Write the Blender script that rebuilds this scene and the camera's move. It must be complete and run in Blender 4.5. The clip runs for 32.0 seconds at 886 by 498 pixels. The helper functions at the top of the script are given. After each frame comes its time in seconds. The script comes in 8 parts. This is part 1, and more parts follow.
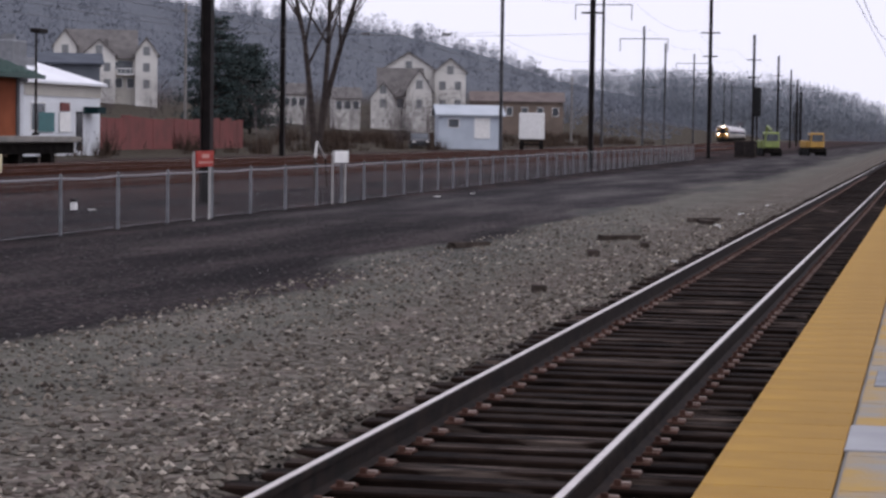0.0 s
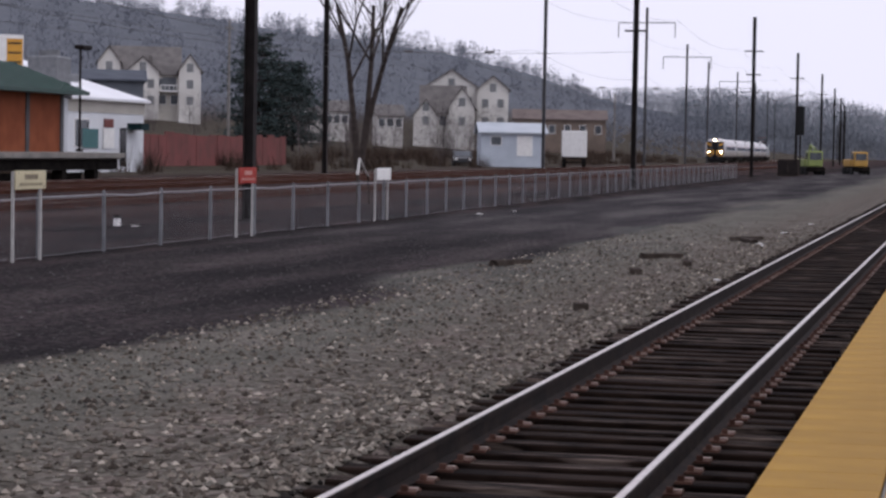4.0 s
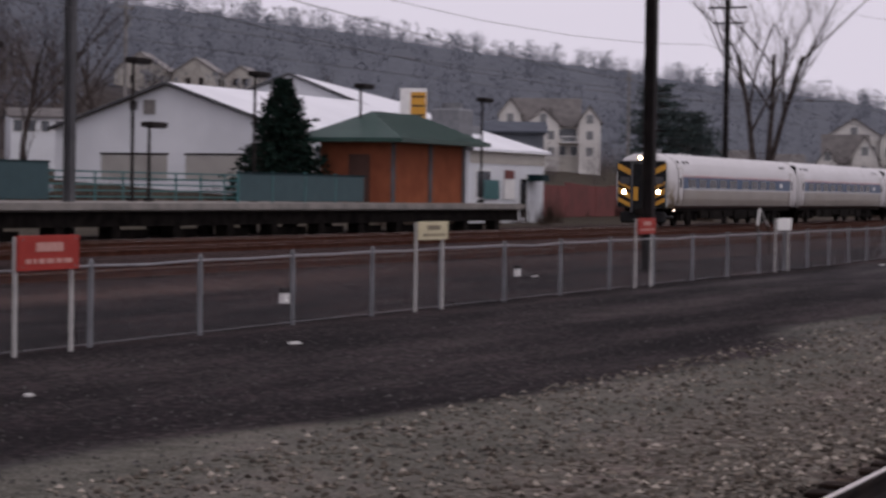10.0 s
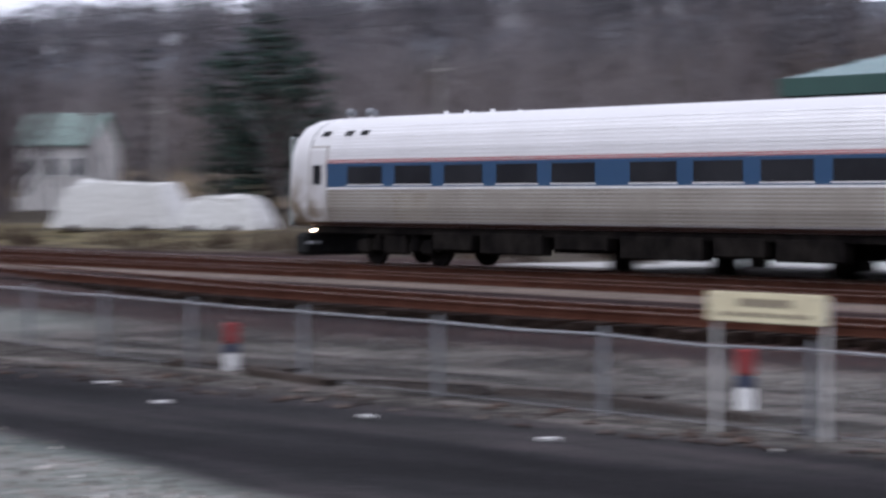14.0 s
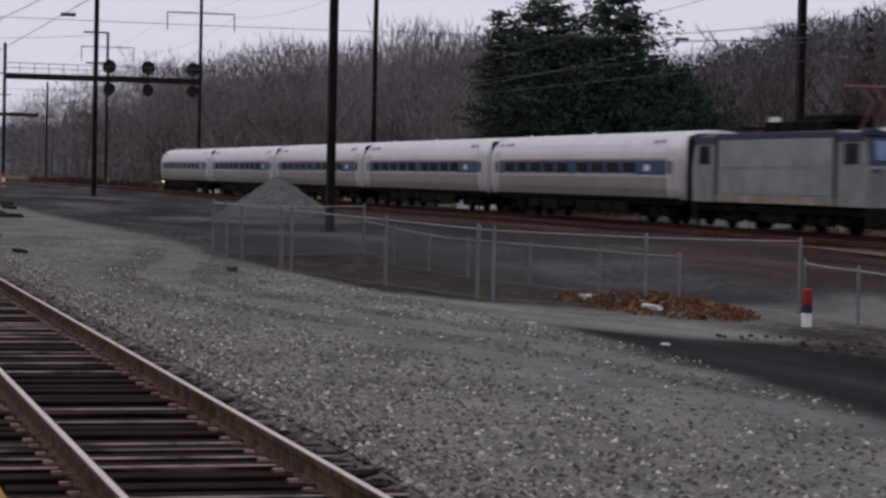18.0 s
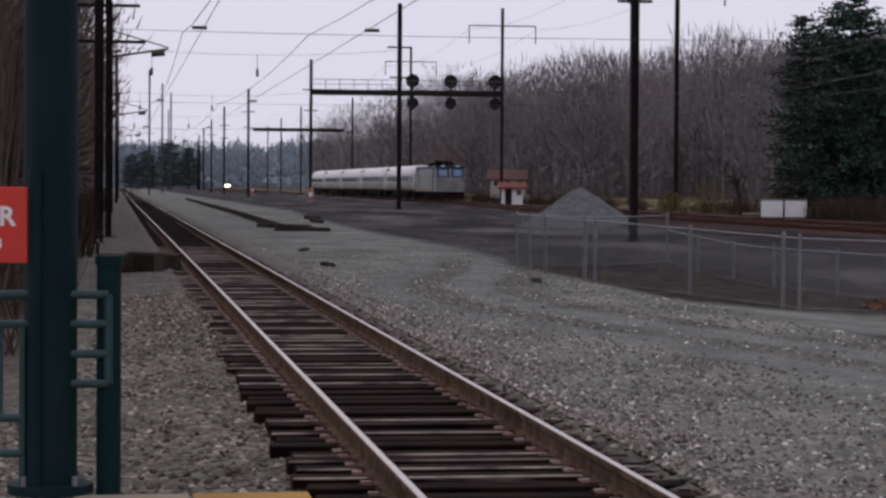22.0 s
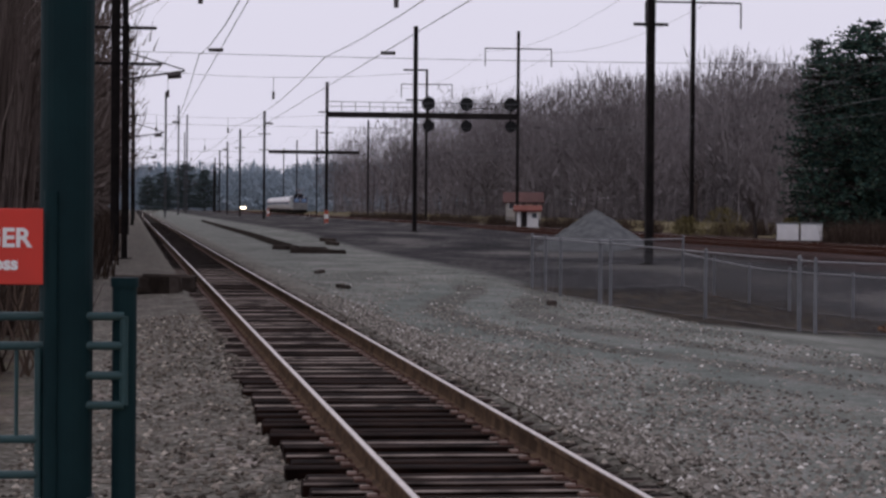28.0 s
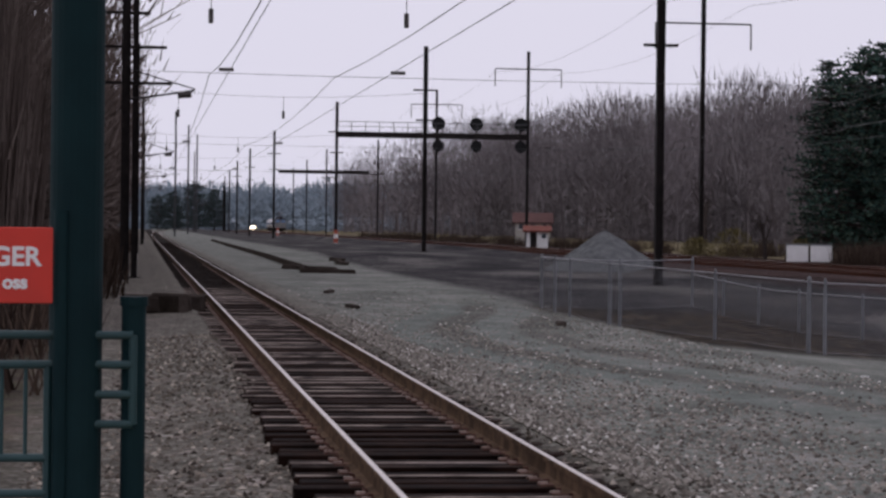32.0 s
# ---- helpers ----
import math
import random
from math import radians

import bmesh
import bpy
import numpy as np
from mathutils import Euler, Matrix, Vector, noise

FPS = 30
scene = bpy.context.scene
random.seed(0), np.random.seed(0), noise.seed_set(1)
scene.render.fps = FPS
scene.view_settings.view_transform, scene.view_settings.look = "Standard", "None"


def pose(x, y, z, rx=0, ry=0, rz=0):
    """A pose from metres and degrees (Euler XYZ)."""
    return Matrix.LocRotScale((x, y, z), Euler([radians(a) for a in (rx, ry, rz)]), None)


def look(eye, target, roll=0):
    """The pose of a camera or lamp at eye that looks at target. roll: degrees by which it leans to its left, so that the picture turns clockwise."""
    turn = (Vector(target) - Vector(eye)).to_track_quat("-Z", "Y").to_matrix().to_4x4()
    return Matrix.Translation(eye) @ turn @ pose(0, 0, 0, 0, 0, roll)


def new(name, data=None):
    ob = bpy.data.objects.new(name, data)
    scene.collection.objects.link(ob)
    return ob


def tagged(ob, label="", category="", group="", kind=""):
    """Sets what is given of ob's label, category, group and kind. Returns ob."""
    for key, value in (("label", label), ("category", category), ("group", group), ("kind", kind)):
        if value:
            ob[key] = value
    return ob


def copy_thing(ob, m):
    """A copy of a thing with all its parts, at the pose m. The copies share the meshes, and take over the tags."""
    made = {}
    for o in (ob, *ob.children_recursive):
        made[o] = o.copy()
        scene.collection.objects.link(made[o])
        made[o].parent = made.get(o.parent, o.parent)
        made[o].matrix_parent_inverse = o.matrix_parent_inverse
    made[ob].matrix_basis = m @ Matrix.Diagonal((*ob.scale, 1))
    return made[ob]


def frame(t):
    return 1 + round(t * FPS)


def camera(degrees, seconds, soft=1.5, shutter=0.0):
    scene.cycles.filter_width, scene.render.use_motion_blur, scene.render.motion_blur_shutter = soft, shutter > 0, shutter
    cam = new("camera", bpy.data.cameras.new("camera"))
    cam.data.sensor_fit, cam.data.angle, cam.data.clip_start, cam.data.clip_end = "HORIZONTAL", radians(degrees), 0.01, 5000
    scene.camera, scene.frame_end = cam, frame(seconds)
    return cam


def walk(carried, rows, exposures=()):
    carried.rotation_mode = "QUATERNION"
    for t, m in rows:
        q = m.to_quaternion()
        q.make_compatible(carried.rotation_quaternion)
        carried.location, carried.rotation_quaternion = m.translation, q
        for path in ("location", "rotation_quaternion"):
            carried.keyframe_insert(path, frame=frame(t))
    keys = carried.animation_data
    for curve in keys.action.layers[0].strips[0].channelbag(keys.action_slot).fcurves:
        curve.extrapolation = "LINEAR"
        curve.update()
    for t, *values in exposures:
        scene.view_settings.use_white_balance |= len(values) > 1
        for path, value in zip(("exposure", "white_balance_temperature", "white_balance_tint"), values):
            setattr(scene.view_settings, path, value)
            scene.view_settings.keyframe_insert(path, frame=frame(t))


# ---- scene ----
EYE = (0.0, 0.0, 1.86)
cam = camera(21.85, 32.0, soft=2.7, shutter=0.42)


def aim(yaw, pitch, roll):
    y, p = radians(yaw), radians(pitch)
    way = Vector((math.sin(y) * math.cos(p), math.cos(y) * math.cos(p), math.sin(p)))
    return look(EYE, Vector(EYE) + way * 100, roll)


# seconds, heading from the line across the tracks, pitch, roll
walk(cam, [(t, aim(y, p, r)) for t, y, p, r in (
    (0, 78.05, -2.94, 0.84), (0.5, 77.57, -3.10, 0.89), (1, 77.64, -3.19, 0.84), (1.5, 77.47, -3.23, 0.93), (2, 77.56, -3.12, 1.08),
    (2.5, 77.50, -3.04, 1.15), (3, 77.20, -2.92, 1.23), (3.5, 77.03, -2.71, 1.13), (5.5, 77.03, -2.24, 0.97), (6, 76.80, -2.23, 1.03),
    (6.5, 76.15, -2.08, 0.99), (7, 75.48, -2.01, 0.99), (7.5, 74.65, -1.96, 0.88), (8, 73.94, -1.94, 0.77), (8.5, 73.09, -1.75, 0.76),
    (9, 71.43, -1.63, 0.76), (9.5, 69.62, -1.48, 0.73), (10, 67.03, -1.42, 0.82), (10.5, 63.60, -1.26, 0.59), (11, 58.04, -1.30, 0.51),
    (11.5, 49.15, -1.19, 0.14), (11.6, 46.85, -1.20, 0.16), (11.8, 41.42, -0.83, 0.17), (12, 35.85, -0.59, 0.04), (12.2, 29.92, -0.31, -0.32),
    (12.4, 23.05, -0.17, -0.39), (12.5, 18.92, -0.08, -0.21), (12.6, 14.61, -0.07, 0.11), (12.7, 9.92, -0.16, 0.49), (12.8, 4.79, -0.30, 0.88),
    (12.9, -0.85, -0.47, 1.19), (13, -6.69, -0.62, 1.37), (13.1, -12.43, -0.74, 1.33), (13.2, -18.03, -0.84, 1.15), (13.3, -23.47, -0.96, 0.88),
    (13.4, -28.71, -1.06, 0.57), (13.5, -33.67, -1.11, 0.28), (13.6, -38.08, -1.12, 0.07), (13.8, -45.91, -1.03, -0.03),
    (13.9, -49.12, -1.09, 0.04), (14, -52.23, -1.20, 0.15), (14.1, -55.18, -1.35, 0.27), (14.5, -61.45, -1.50, -0.08), (15, -64.83, -1.16, 0.07),
    (15.5, -68.14, -0.79, 0.43), (17.5, -73.89, -1.58, 0.94), (18, -74.30, -1.74, 1.26), (18.5, -75.08, -2.09, 1.48), (19, -75.65, -2.12, 1.58),
    (19.5, -76.74, -1.97, 1.54), (20, -78.08, -2.03, 1.23), (20.5, -80.43, -1.97, 0.76), (21, -82.00, -1.87, 0.39), (21.5, -81.78, -1.78, 0.48),
    (22, -81.87, -1.59, 0.37), (22.5, -81.82, -1.42, 0.32), (23, -82.04, -1.22, 0.52), (23.5, -82.02, -1.26, 0.53), (24, -82.13, -1.20, 0.62),
    (24.5, -82.33, -1.09, 0.46), (26.5, -82.43, -1.31, 0.29), (27, -82.00, -1.07, 0.32), (27.5, -82.21, -1.09, 0.40), (28, -82.26, -1.03, 0.50),
    (28.5, -82.18, -0.88, 0.48), (29, -82.25, -0.75, 0.49), (29.5, -82.10, -0.82, 0.47), (30, -82.18, -0.81, 0.68), (30.5, -82.17, -0.69, 0.61),
    (31, -82.17, -0.69, 0.63), (31.5, -82.28, -0.54, 0.62), (32, -82.50, -0.53, 0.69),
)], [(0, 0.35, 6300, 9), (3, 0.3, 6300, 9), (6, 0.12, 6400, 9), (8, -0.05, 6500, 10), (9.5, -0.12, 6700, 13), (10.2, -0.14, 6700, 14), (11, -0.12, 6400, 15), (12, -0.25, 6300, 21), (12.5, 0.15, 6600, 14), (13, 0.65, 6500, 13), (14, 0.8, 6000, 5), (14.5, 0.05, 6400, 9), (15.5, -0.05, 6400, 10), (18, -0.15, 6450, 10), (20, -0.05, 6450, 10), (32, -0.05, 6450, 10)])


# ---- light ----
world = bpy.data.worlds.new("overcast_sky")
scene.world = world
world.use_nodes = True
wn, wl = world.node_tree.nodes, world.node_tree.links
sky = wn.new("ShaderNodeTexSky")
sky.sky_type, sky.sun_disc = "NISHITA", False
sky.sun_elevation, sky.sun_rotation = radians(38), radians(200)
sky.air_density, sky.dust_density = 1.0, 4.0
hsv = wn.new("ShaderNodeHueSaturation")
hsv.inputs["Saturation"].default_value = 0.12
wl.new(sky.outputs[0], hsv.inputs["Color"])
veil = wn.new("ShaderNodeMixRGB")
veil.inputs[0].default_value = 0.93
veil.inputs[2].default_value = (7.5, 7.2, 8.45, 1)
wl.new(hsv.outputs[0], veil.inputs[1])
wl.new(veil.outputs[0], wn["Background"].inputs["Color"])
wn["Background"].inputs["Strength"].default_value = 0.105
sun = new("sun", bpy.data.lights.new("sun", "SUN"))
sun.data.energy, sun.data.angle, sun.data.color = 0.5, radians(25), (1.0, 0.97, 0.93)
sun.matrix_world = look((0, 0, 50), (18, 30, 0))

# ---- materials ----
MATS = {}


def mat(name, c1, c2=None, scale=4.0, rough=0.8, metal=0.0, bump=0.0, fine=40.0, rnd=0.0, c3=None, coord="Object"):
    """Two tones mixed by coarse and fine noise, with fine relief; rnd: tone variation from piece to piece."""
    if name in MATS:
        return MATS[name]
    m = bpy.data.materials.new(name)
    m.use_nodes = True
    n, l = m.node_tree.nodes, m.node_tree.links
    b = n["Principled BSDF"]
    b.inputs["Roughness"].default_value, b.inputs["Metallic"].default_value = rough, metal
    if rough > 0.65:
        b.inputs["Specular IOR Level"].default_value = 0.12 if rough < 0.84 else 0.02
    tc = n.new("ShaderNodeTexCoord")
    c2 = c2 or tuple(v * 0.8 for v in c1)
    a = n.new("ShaderNodeTexNoise")
    a.inputs["Scale"].default_value, a.inputs["Detail"].default_value = scale, 5
    l.new(tc.outputs[coord], a.inputs["Vector"])
    ramp = n.new("ShaderNodeValToRGB")
    ramp.color_ramp.elements[0].position, ramp.color_ramp.elements[1].position = 0.36, 0.64
    ramp.color_ramp.elements[0].color, ramp.color_ramp.elements[1].color = (*c1, 1), (*c2, 1)
    l.new(a.outputs["Fac"], ramp.inputs[0])
    out = ramp.outputs[0]
    f = n.new("ShaderNodeTexNoise")
    f.inputs["Scale"].default_value, f.inputs["Detail"].default_value = fine, 3
    l.new(tc.outputs[coord], f.inputs["Vector"])
    if c3:
        r3 = n.new("ShaderNodeValToRGB")
        r3.color_ramp.elements[0].position, r3.color_ramp.elements[1].position = 0.56, 0.68
        l.new(f.outputs["Fac"], r3.inputs[0])
        mx = n.new("ShaderNodeMixRGB")
        mx.inputs[2].default_value = (*c3, 1)
        l.new(r3.outputs[0], mx.inputs[0])
        l.new(out, mx.inputs[1])
        out = mx.outputs[0]
    if rnd:
        oi = n.new("ShaderNodeObjectInfo")
        mr = n.new("ShaderNodeMapRange")
        mr.inputs["To Min"].default_value, mr.inputs["To Max"].default_value = 1 - rnd, 1 + rnd
        l.new(oi.outputs["Random"], mr.inputs["Value"])
        h = n.new("ShaderNodeHueSaturation")
        l.new(mr.outputs[0], h.inputs["Value"])
        l.new(out, h.inputs["Color"])
        out = h.outputs[0]
    l.new(out, b.inputs["Base Color"])
    if bump:
        bp = n.new("ShaderNodeBump")
        bp.inputs["Strength"].default_value, bp.inputs["Distance"].default_value = bump, 0.02
        l.new(f.outputs["Fac"], bp.inputs["Height"])
        l.new(bp.outputs[0], b.inputs["Normal"])
    MATS[name] = m
    return m


def island_mat(name, tones, rough=0.9, clump=0.0, low=0.62, high=1.34):
    """A tone for each loose piece of a joined mesh; clump: noise scale of tone changes from tree to tree."""
    m = bpy.data.materials.new(name)
    m.use_nodes = True
    n, l = m.node_tree.nodes, m.node_tree.links
    b = n["Principled BSDF"]
    b.inputs["Roughness"].default_value = rough
    b.inputs["Specular IOR Level"].default_value = 0.08
    g = n.new("ShaderNodeNewGeometry")
    r = n.new("ShaderNodeValToRGB")
    r.color_ramp.interpolation = "LINEAR"
    els = r.color_ramp.elements
    while len(els) < len(tones):
        els.new(0.5)
    for i, (pos, c) in enumerate(tones):
        els[i].position, els[i].color = pos, (*c, 1)
    l.new(g.outputs["Random Per Island"], r.inputs[0])
    col = r.outputs[0]
    if clump:
        tc, q = n.new("ShaderNodeTexCoord"), n.new("ShaderNodeTexNoise")
        q.inputs["Scale"].default_value, q.inputs["Detail"].default_value = clump, 2.0
        l.new(tc.outputs["Object"], q.inputs["Vector"])
        v, mx = n.new("ShaderNodeMapRange"), n.new("ShaderNodeMixRGB")
        for k, w in (("From Min", 0.36), ("From Max", 0.64), ("To Min", low), ("To Max", high)):
            v.inputs[k].default_value = w
        l.new(q.outputs["Fac"], v.inputs["Value"])
        mx.blend_type = "MULTIPLY"
        mx.inputs[0].default_value = 1.0
        l.new(col, mx.inputs[1])
        l.new(v.outputs[0], mx.inputs[2])
        col = mx.outputs[0]
    l.new(col, b.inputs["Base Color"])
    MATS[name] = m
    return m


def glow(name, color, strength):
    m = bpy.data.materials.new(name)
    m.use_nodes = True
    b = m.node_tree.nodes["Principled BSDF"]
    b.inputs["Base Color"].default_value = (*color, 1)
    b.inputs["Emission Color"].default_value = (*color, 1)
    b.inputs["Emission Strength"].default_value = strength
    MATS[name] = m
    return m


def ground_mat():
    """Crushed stone by the near track, a worn dark cinder strip along the fence, brown litter and grass farther off."""
    m = bpy.data.materials.new("ground")
    m.use_nodes = True
    n, l = m.node_tree.nodes, m.node_tree.links
    b = n["Principled BSDF"]
    b.inputs["Roughness"].default_value = 0.95
    b.inputs["Specular IOR Level"].default_value = 0.05
    tc = n.new("ShaderNodeTexCoord")
    sep = n.new("ShaderNodeSeparateXYZ")
    l.new(tc.outputs["Object"], sep.inputs[0])

    def noise_of(scale, detail=4, squash=None):
        t = n.new("ShaderNodeTexNoise")
        t.inputs["Scale"].default_value, t.inputs["Detail"].default_value = scale, detail
        if squash:
            mp = n.new("ShaderNodeMapping")
            mp.inputs["Scale"].default_value = squash
            l.new(tc.outputs["Object"], mp.inputs[0])
            l.new(mp.outputs[0], t.inputs["Vector"])
        else:
            l.new(tc.outputs["Object"], t.inputs["Vector"])
        return t.outputs["Fac"]

    def math_of(op, a, c):
        q = n.new("ShaderNodeMath")
        q.operation = op
        for i, v in enumerate((a, c)):
            if isinstance(v, (int, float)):
                q.inputs[i].default_value = v
            else:
                l.new(v, q.inputs[i])
        return q.outputs[0]

    def ramp_of(v, stops):
        r = n.new("ShaderNodeValToRGB")
        e = r.color_ramp.elements
        while len(e) < len(stops):
            e.new(0.5)
        for i, (p, c) in enumerate(stops):
            e[i].position, e[i].color = p, (*c, 1)
        l.new(v, r.inputs[0])
        return r.outputs[0]

    def mix(fac, a, c):
        q = n.new("ShaderNodeMixRGB")
        l.new(fac, q.inputs[0])
        l.new(a, q.inputs[1])
        l.new(c, q.inputs[2])
        return q.outputs[0]

    vor = n.new("ShaderNodeTexVoronoi")
    vor.inputs["Scale"].default_value = 14
    l.new(tc.outputs["Object"], vor.inputs["Vector"])
    stone = ramp_of(vor.outputs["Color"], [(0.0, (0.032, 0.026, 0.022)), (0.5, (0.092, 0.078, 0.067)), (0.85, (0.17, 0.150, 0.132)), (1.0, (0.32, 0.29, 0.265))])
    stone_pale = ramp_of(vor.outputs["Color"], [(0.0, (0.056, 0.050, 0.044)), (0.5, (0.130, 0.121, 0.108)), (0.85, (0.21, 0.197, 0.180)), (1.0, (0.38, 0.37, 0.35))])
    finer = ramp_of(noise_of(26, 6), [(0.36, (0.060, 0.055, 0.047)), (0.64, (0.155, 0.145, 0.126))])
    streak = noise_of(0.55, 6, (0.16, 1.0, 1))
    dark = ramp_of(math_of("ADD", math_of("MULTIPLY", noise_of(9, 6), 0.5), math_of("MULTIPLY", streak, 0.5)), [(0.41, (0.0140, 0.0122, 0.0140)), (0.5, (0.0335, 0.0298, 0.0322)), (0.59, (0.078, 0.070, 0.070))])
    yard = ramp_of(math_of("ADD", math_of("MULTIPLY", noise_of(5, 6), 0.45), math_of("MULTIPLY", noise_of(0.22, 5, (0.35, 1.0, 1)), 0.55)), [(0.40, (0.014, 0.013, 0.0145)), (0.5, (0.032, 0.030, 0.0325)), (0.60, (0.105, 0.098, 0.094))])
    litter = ramp_of(noise_of(1.7, 6), [(0.3, (0.030, 0.024, 0.020)), (0.5, (0.055, 0.045, 0.036)), (0.72, (0.062, 0.058, 0.038))])
    bed = ramp_of(math_of("ADD", math_of("MULTIPLY", noise_of(6, 6), 0.5), math_of("MULTIPLY", noise_of(0.8, 4, (0.05, 1.5, 1)), 0.5)), [(0.40, (0.013, 0.0070, 0.0070)), (0.5, (0.028, 0.0162, 0.0152)), (0.60, (0.064, 0.041, 0.037))])
    strip = ramp_of(noise_of(9, 6), [(0.3, (0.075, 0.056, 0.047)), (0.7, (0.185, 0.148, 0.126))])
    x, y = sep.outputs[0], sep.outputs[1]
    wob = math_of("MULTIPLY", math_of("SUBTRACT", noise_of(0.16, 5, (0.45, 1, 1)), 0.5), 6.0)
    wheel = noise_of(0.5, 3, (0.12, 1.6, 1))

    def step(v, a, c):
        q = n.new("ShaderNodeMapRange")
        q.interpolation_type = "SMOOTHSTEP"
        q.inputs["From Min"].default_value, q.inputs["From Max"].default_value = a, c
        l.new(v, q.inputs["Value"])
        return q.outputs[0]

    patch = math_of("ADD", math_of("ADD", math_of("MULTIPLY", noise_of(34, 5), 0.50), math_of("MULTIPLY", noise_of(9, 5), 0.20)), math_of("MULTIPLY", noise_of(0.35, 4, (0.8, 1.0, 1)), 0.30))
    pale = ramp_of(patch, [(0.41, (0.082, 0.084, 0.077)), (0.5, (0.145, 0.148, 0.137)), (0.59, (0.218, 0.221, 0.207))])
    # Fouled ballast, its colour darkened further for shade in the gaps between ties.
    fouled_shaded = ramp_of(noise_of(18, 5), [(0.35, (0.006, 0.0047, 0.0043)), (0.7, (0.022, 0.0172, 0.015))])
    leftish = step(math_of("MULTIPLY", x, -1), 2, 14)
    col = mix(step(math_of("ADD", math_of("ADD", y, math_of("MULTIPLY", wob, 0.5)), math_of("MULTIPLY", leftish, 1.7)), 5.6, 7.4), mix(math_of("MULTIPLY", leftish, math_of("ADD", 0.5, math_of("MULTIPLY", step(y, 3.7, 4.3), 0.5))), stone, stone_pale), mix(leftish, finer, pale))
    col = mix(math_of("MULTIPLY", step(y, 1.25, 1.55), step(math_of("MULTIPLY", y, -1), -3.9, -3.6)), col, mix(math_of("MULTIPLY", leftish, 0.85), fouled_shaded, ramp_of(noise_of(18, 5), [(0.35, (0.005, 0.0036, 0.003)), (0.7, (0.024, 0.0165, 0.013))])))
    col = mix(math_of("MULTIPLY", math_of("MULTIPLY", step(wheel, 0.45, 0.62), step(y, 6.5, 9)), step(x, -8, 4)), col, ramp_of(noise_of(20, 5), [(0.3, (0.040, 0.038, 0.037)), (0.7, (0.088, 0.084, 0.082))]))
    u = math_of("ABSOLUTE", math_of("ADD", x, 45.0), 0.0)
    rut = math_of("SUBTRACT", math_of("ADD", y, math_of("MULTIPLY", wob, 0.12)), math_of("ADD", 5.5, math_of("MINIMUM", math_of("MULTIPLY", math_of("MULTIPLY", u, u), 0.012), math_of("MULTIPLY", u, 0.16))))
    for off, tone in ((0.1, (0.125, 0.137, 0.130)), (0.95, None), (1.9, (0.140, 0.150, 0.143)), (2.9, None)):
        away = math_of("ABSOLUTE", math_of("SUBTRACT", rut, off), 0.0)
        near_rut = math_of("MULTIPLY", step(math_of("MULTIPLY", away, -1), -0.62, -0.25), math_of("MULTIPLY", step(math_of("MULTIPLY", x, -1), 12, 18), step(x, -68, -63)))
        tone = tone or (0.080, 0.077, 0.070)
        col = mix(math_of("MULTIPLY", near_rut, math_of("ADD", 0.15, noise_of(0.5, 3))), col, ramp_of(noise_of(22, 5), [(0.3, tuple(0.75 * v for v in tone)), (0.7, tuple(1.25 * v for v in tone))]))
    slope = math_of("MULTIPLY", math_of("MAXIMUM", math_of("SUBTRACT", math_of("MULTIPLY", x, -1), 15.0), 0.0), 0.15)
    yq = math_of("ADD", y, math_of("MULTIPLY", wob, math_of("SUBTRACT", 1.0, math_of("MULTIPLY", leftish, 0.7))))
    col = mix(math_of("MULTIPLY", step(math_of("SUBTRACT", yq, slope), 8.7, 9.6), step(math_of("ADD", x, math_of("MULTIPLY", wob, 1.0)), -36.5, -34)), col, mix(leftish, mix(step(x, 36, 80), ramp_of(math_of("ADD", math_of("MULTIPLY", noise_of(9, 6), 0.5), math_of("MULTIPLY", streak, 0.5)), [(0.41, (0.0078, 0.0058, 0.0067)), (0.5, (0.0195, 0.0150, 0.0164)), (0.59, (0.056, 0.045, 0.045))]), dark), ramp_of(streak, [(0.35, (0.008, 0.007, 0.008)), (0.5, (0.017, 0.0155, 0.017)), (0.65, (0.034, 0.030, 0.031))])))
    col = mix(math_of("MULTIPLY", step(math_of("ADD", y, math_of("MULTIPLY", wob, 0.15)), 11.3, 12.6), step(math_of("MULTIPLY", x, -1), 44, 49)), col, yard)
    weeds = ramp_of(noise_of(2.2, 6, (0.6, 1.2, 1)), [(0.36, (0.012, 0.0095, 0.0085)), (0.52, (0.030, 0.024, 0.020)), (0.66, (0.072, 0.056, 0.042))])
    col = mix(math_of("MULTIPLY", math_of("MULTIPLY", step(math_of("ADD", y, math_of("MULTIPLY", wob, 0.12)), 11.0, 11.9), step(math_of("MULTIPLY", y, -1), -19.2, -17.2)), math_of("MULTIPLY", step(math_of("MULTIPLY", x, -1), 44, 48), step(x, -70, -66))), col, weeds)
    mottle = math_of("ADD", math_of("MULTIPLY", noise_of(6, 6), 0.5), math_of("MULTIPLY", noise_of(0.9, 5, (0.25, 1.2, 1)), 0.5))
    dirt = mix(step(math_of("MULTIPLY", x, -1), -9, 0), ramp_of(mottle, [(0.43, (0.0045, 0.0028, 0.0031)), (0.5, (0.0115, 0.0073, 0.0079)), (0.57, (0.037, 0.0245, 0.0245))]), ramp_of(mottle, [(0.42, (0.022, 0.0185, 0.017)), (0.5, (0.060, 0.053, 0.048)), (0.58, (0.135, 0.122, 0.112))]))
    col = mix(math_of("MULTIPLY", step(math_of("ADD", y, math_of("MULTIPLY", wob, 0.3)), 15.9, 17.4), step(x, -44, -38)), col, dirt)
    right_side = step(x, -70, -55)
    edge = math_of("SUBTRACT", 26.0, math_of("MULTIPLY", right_side, 3.2))
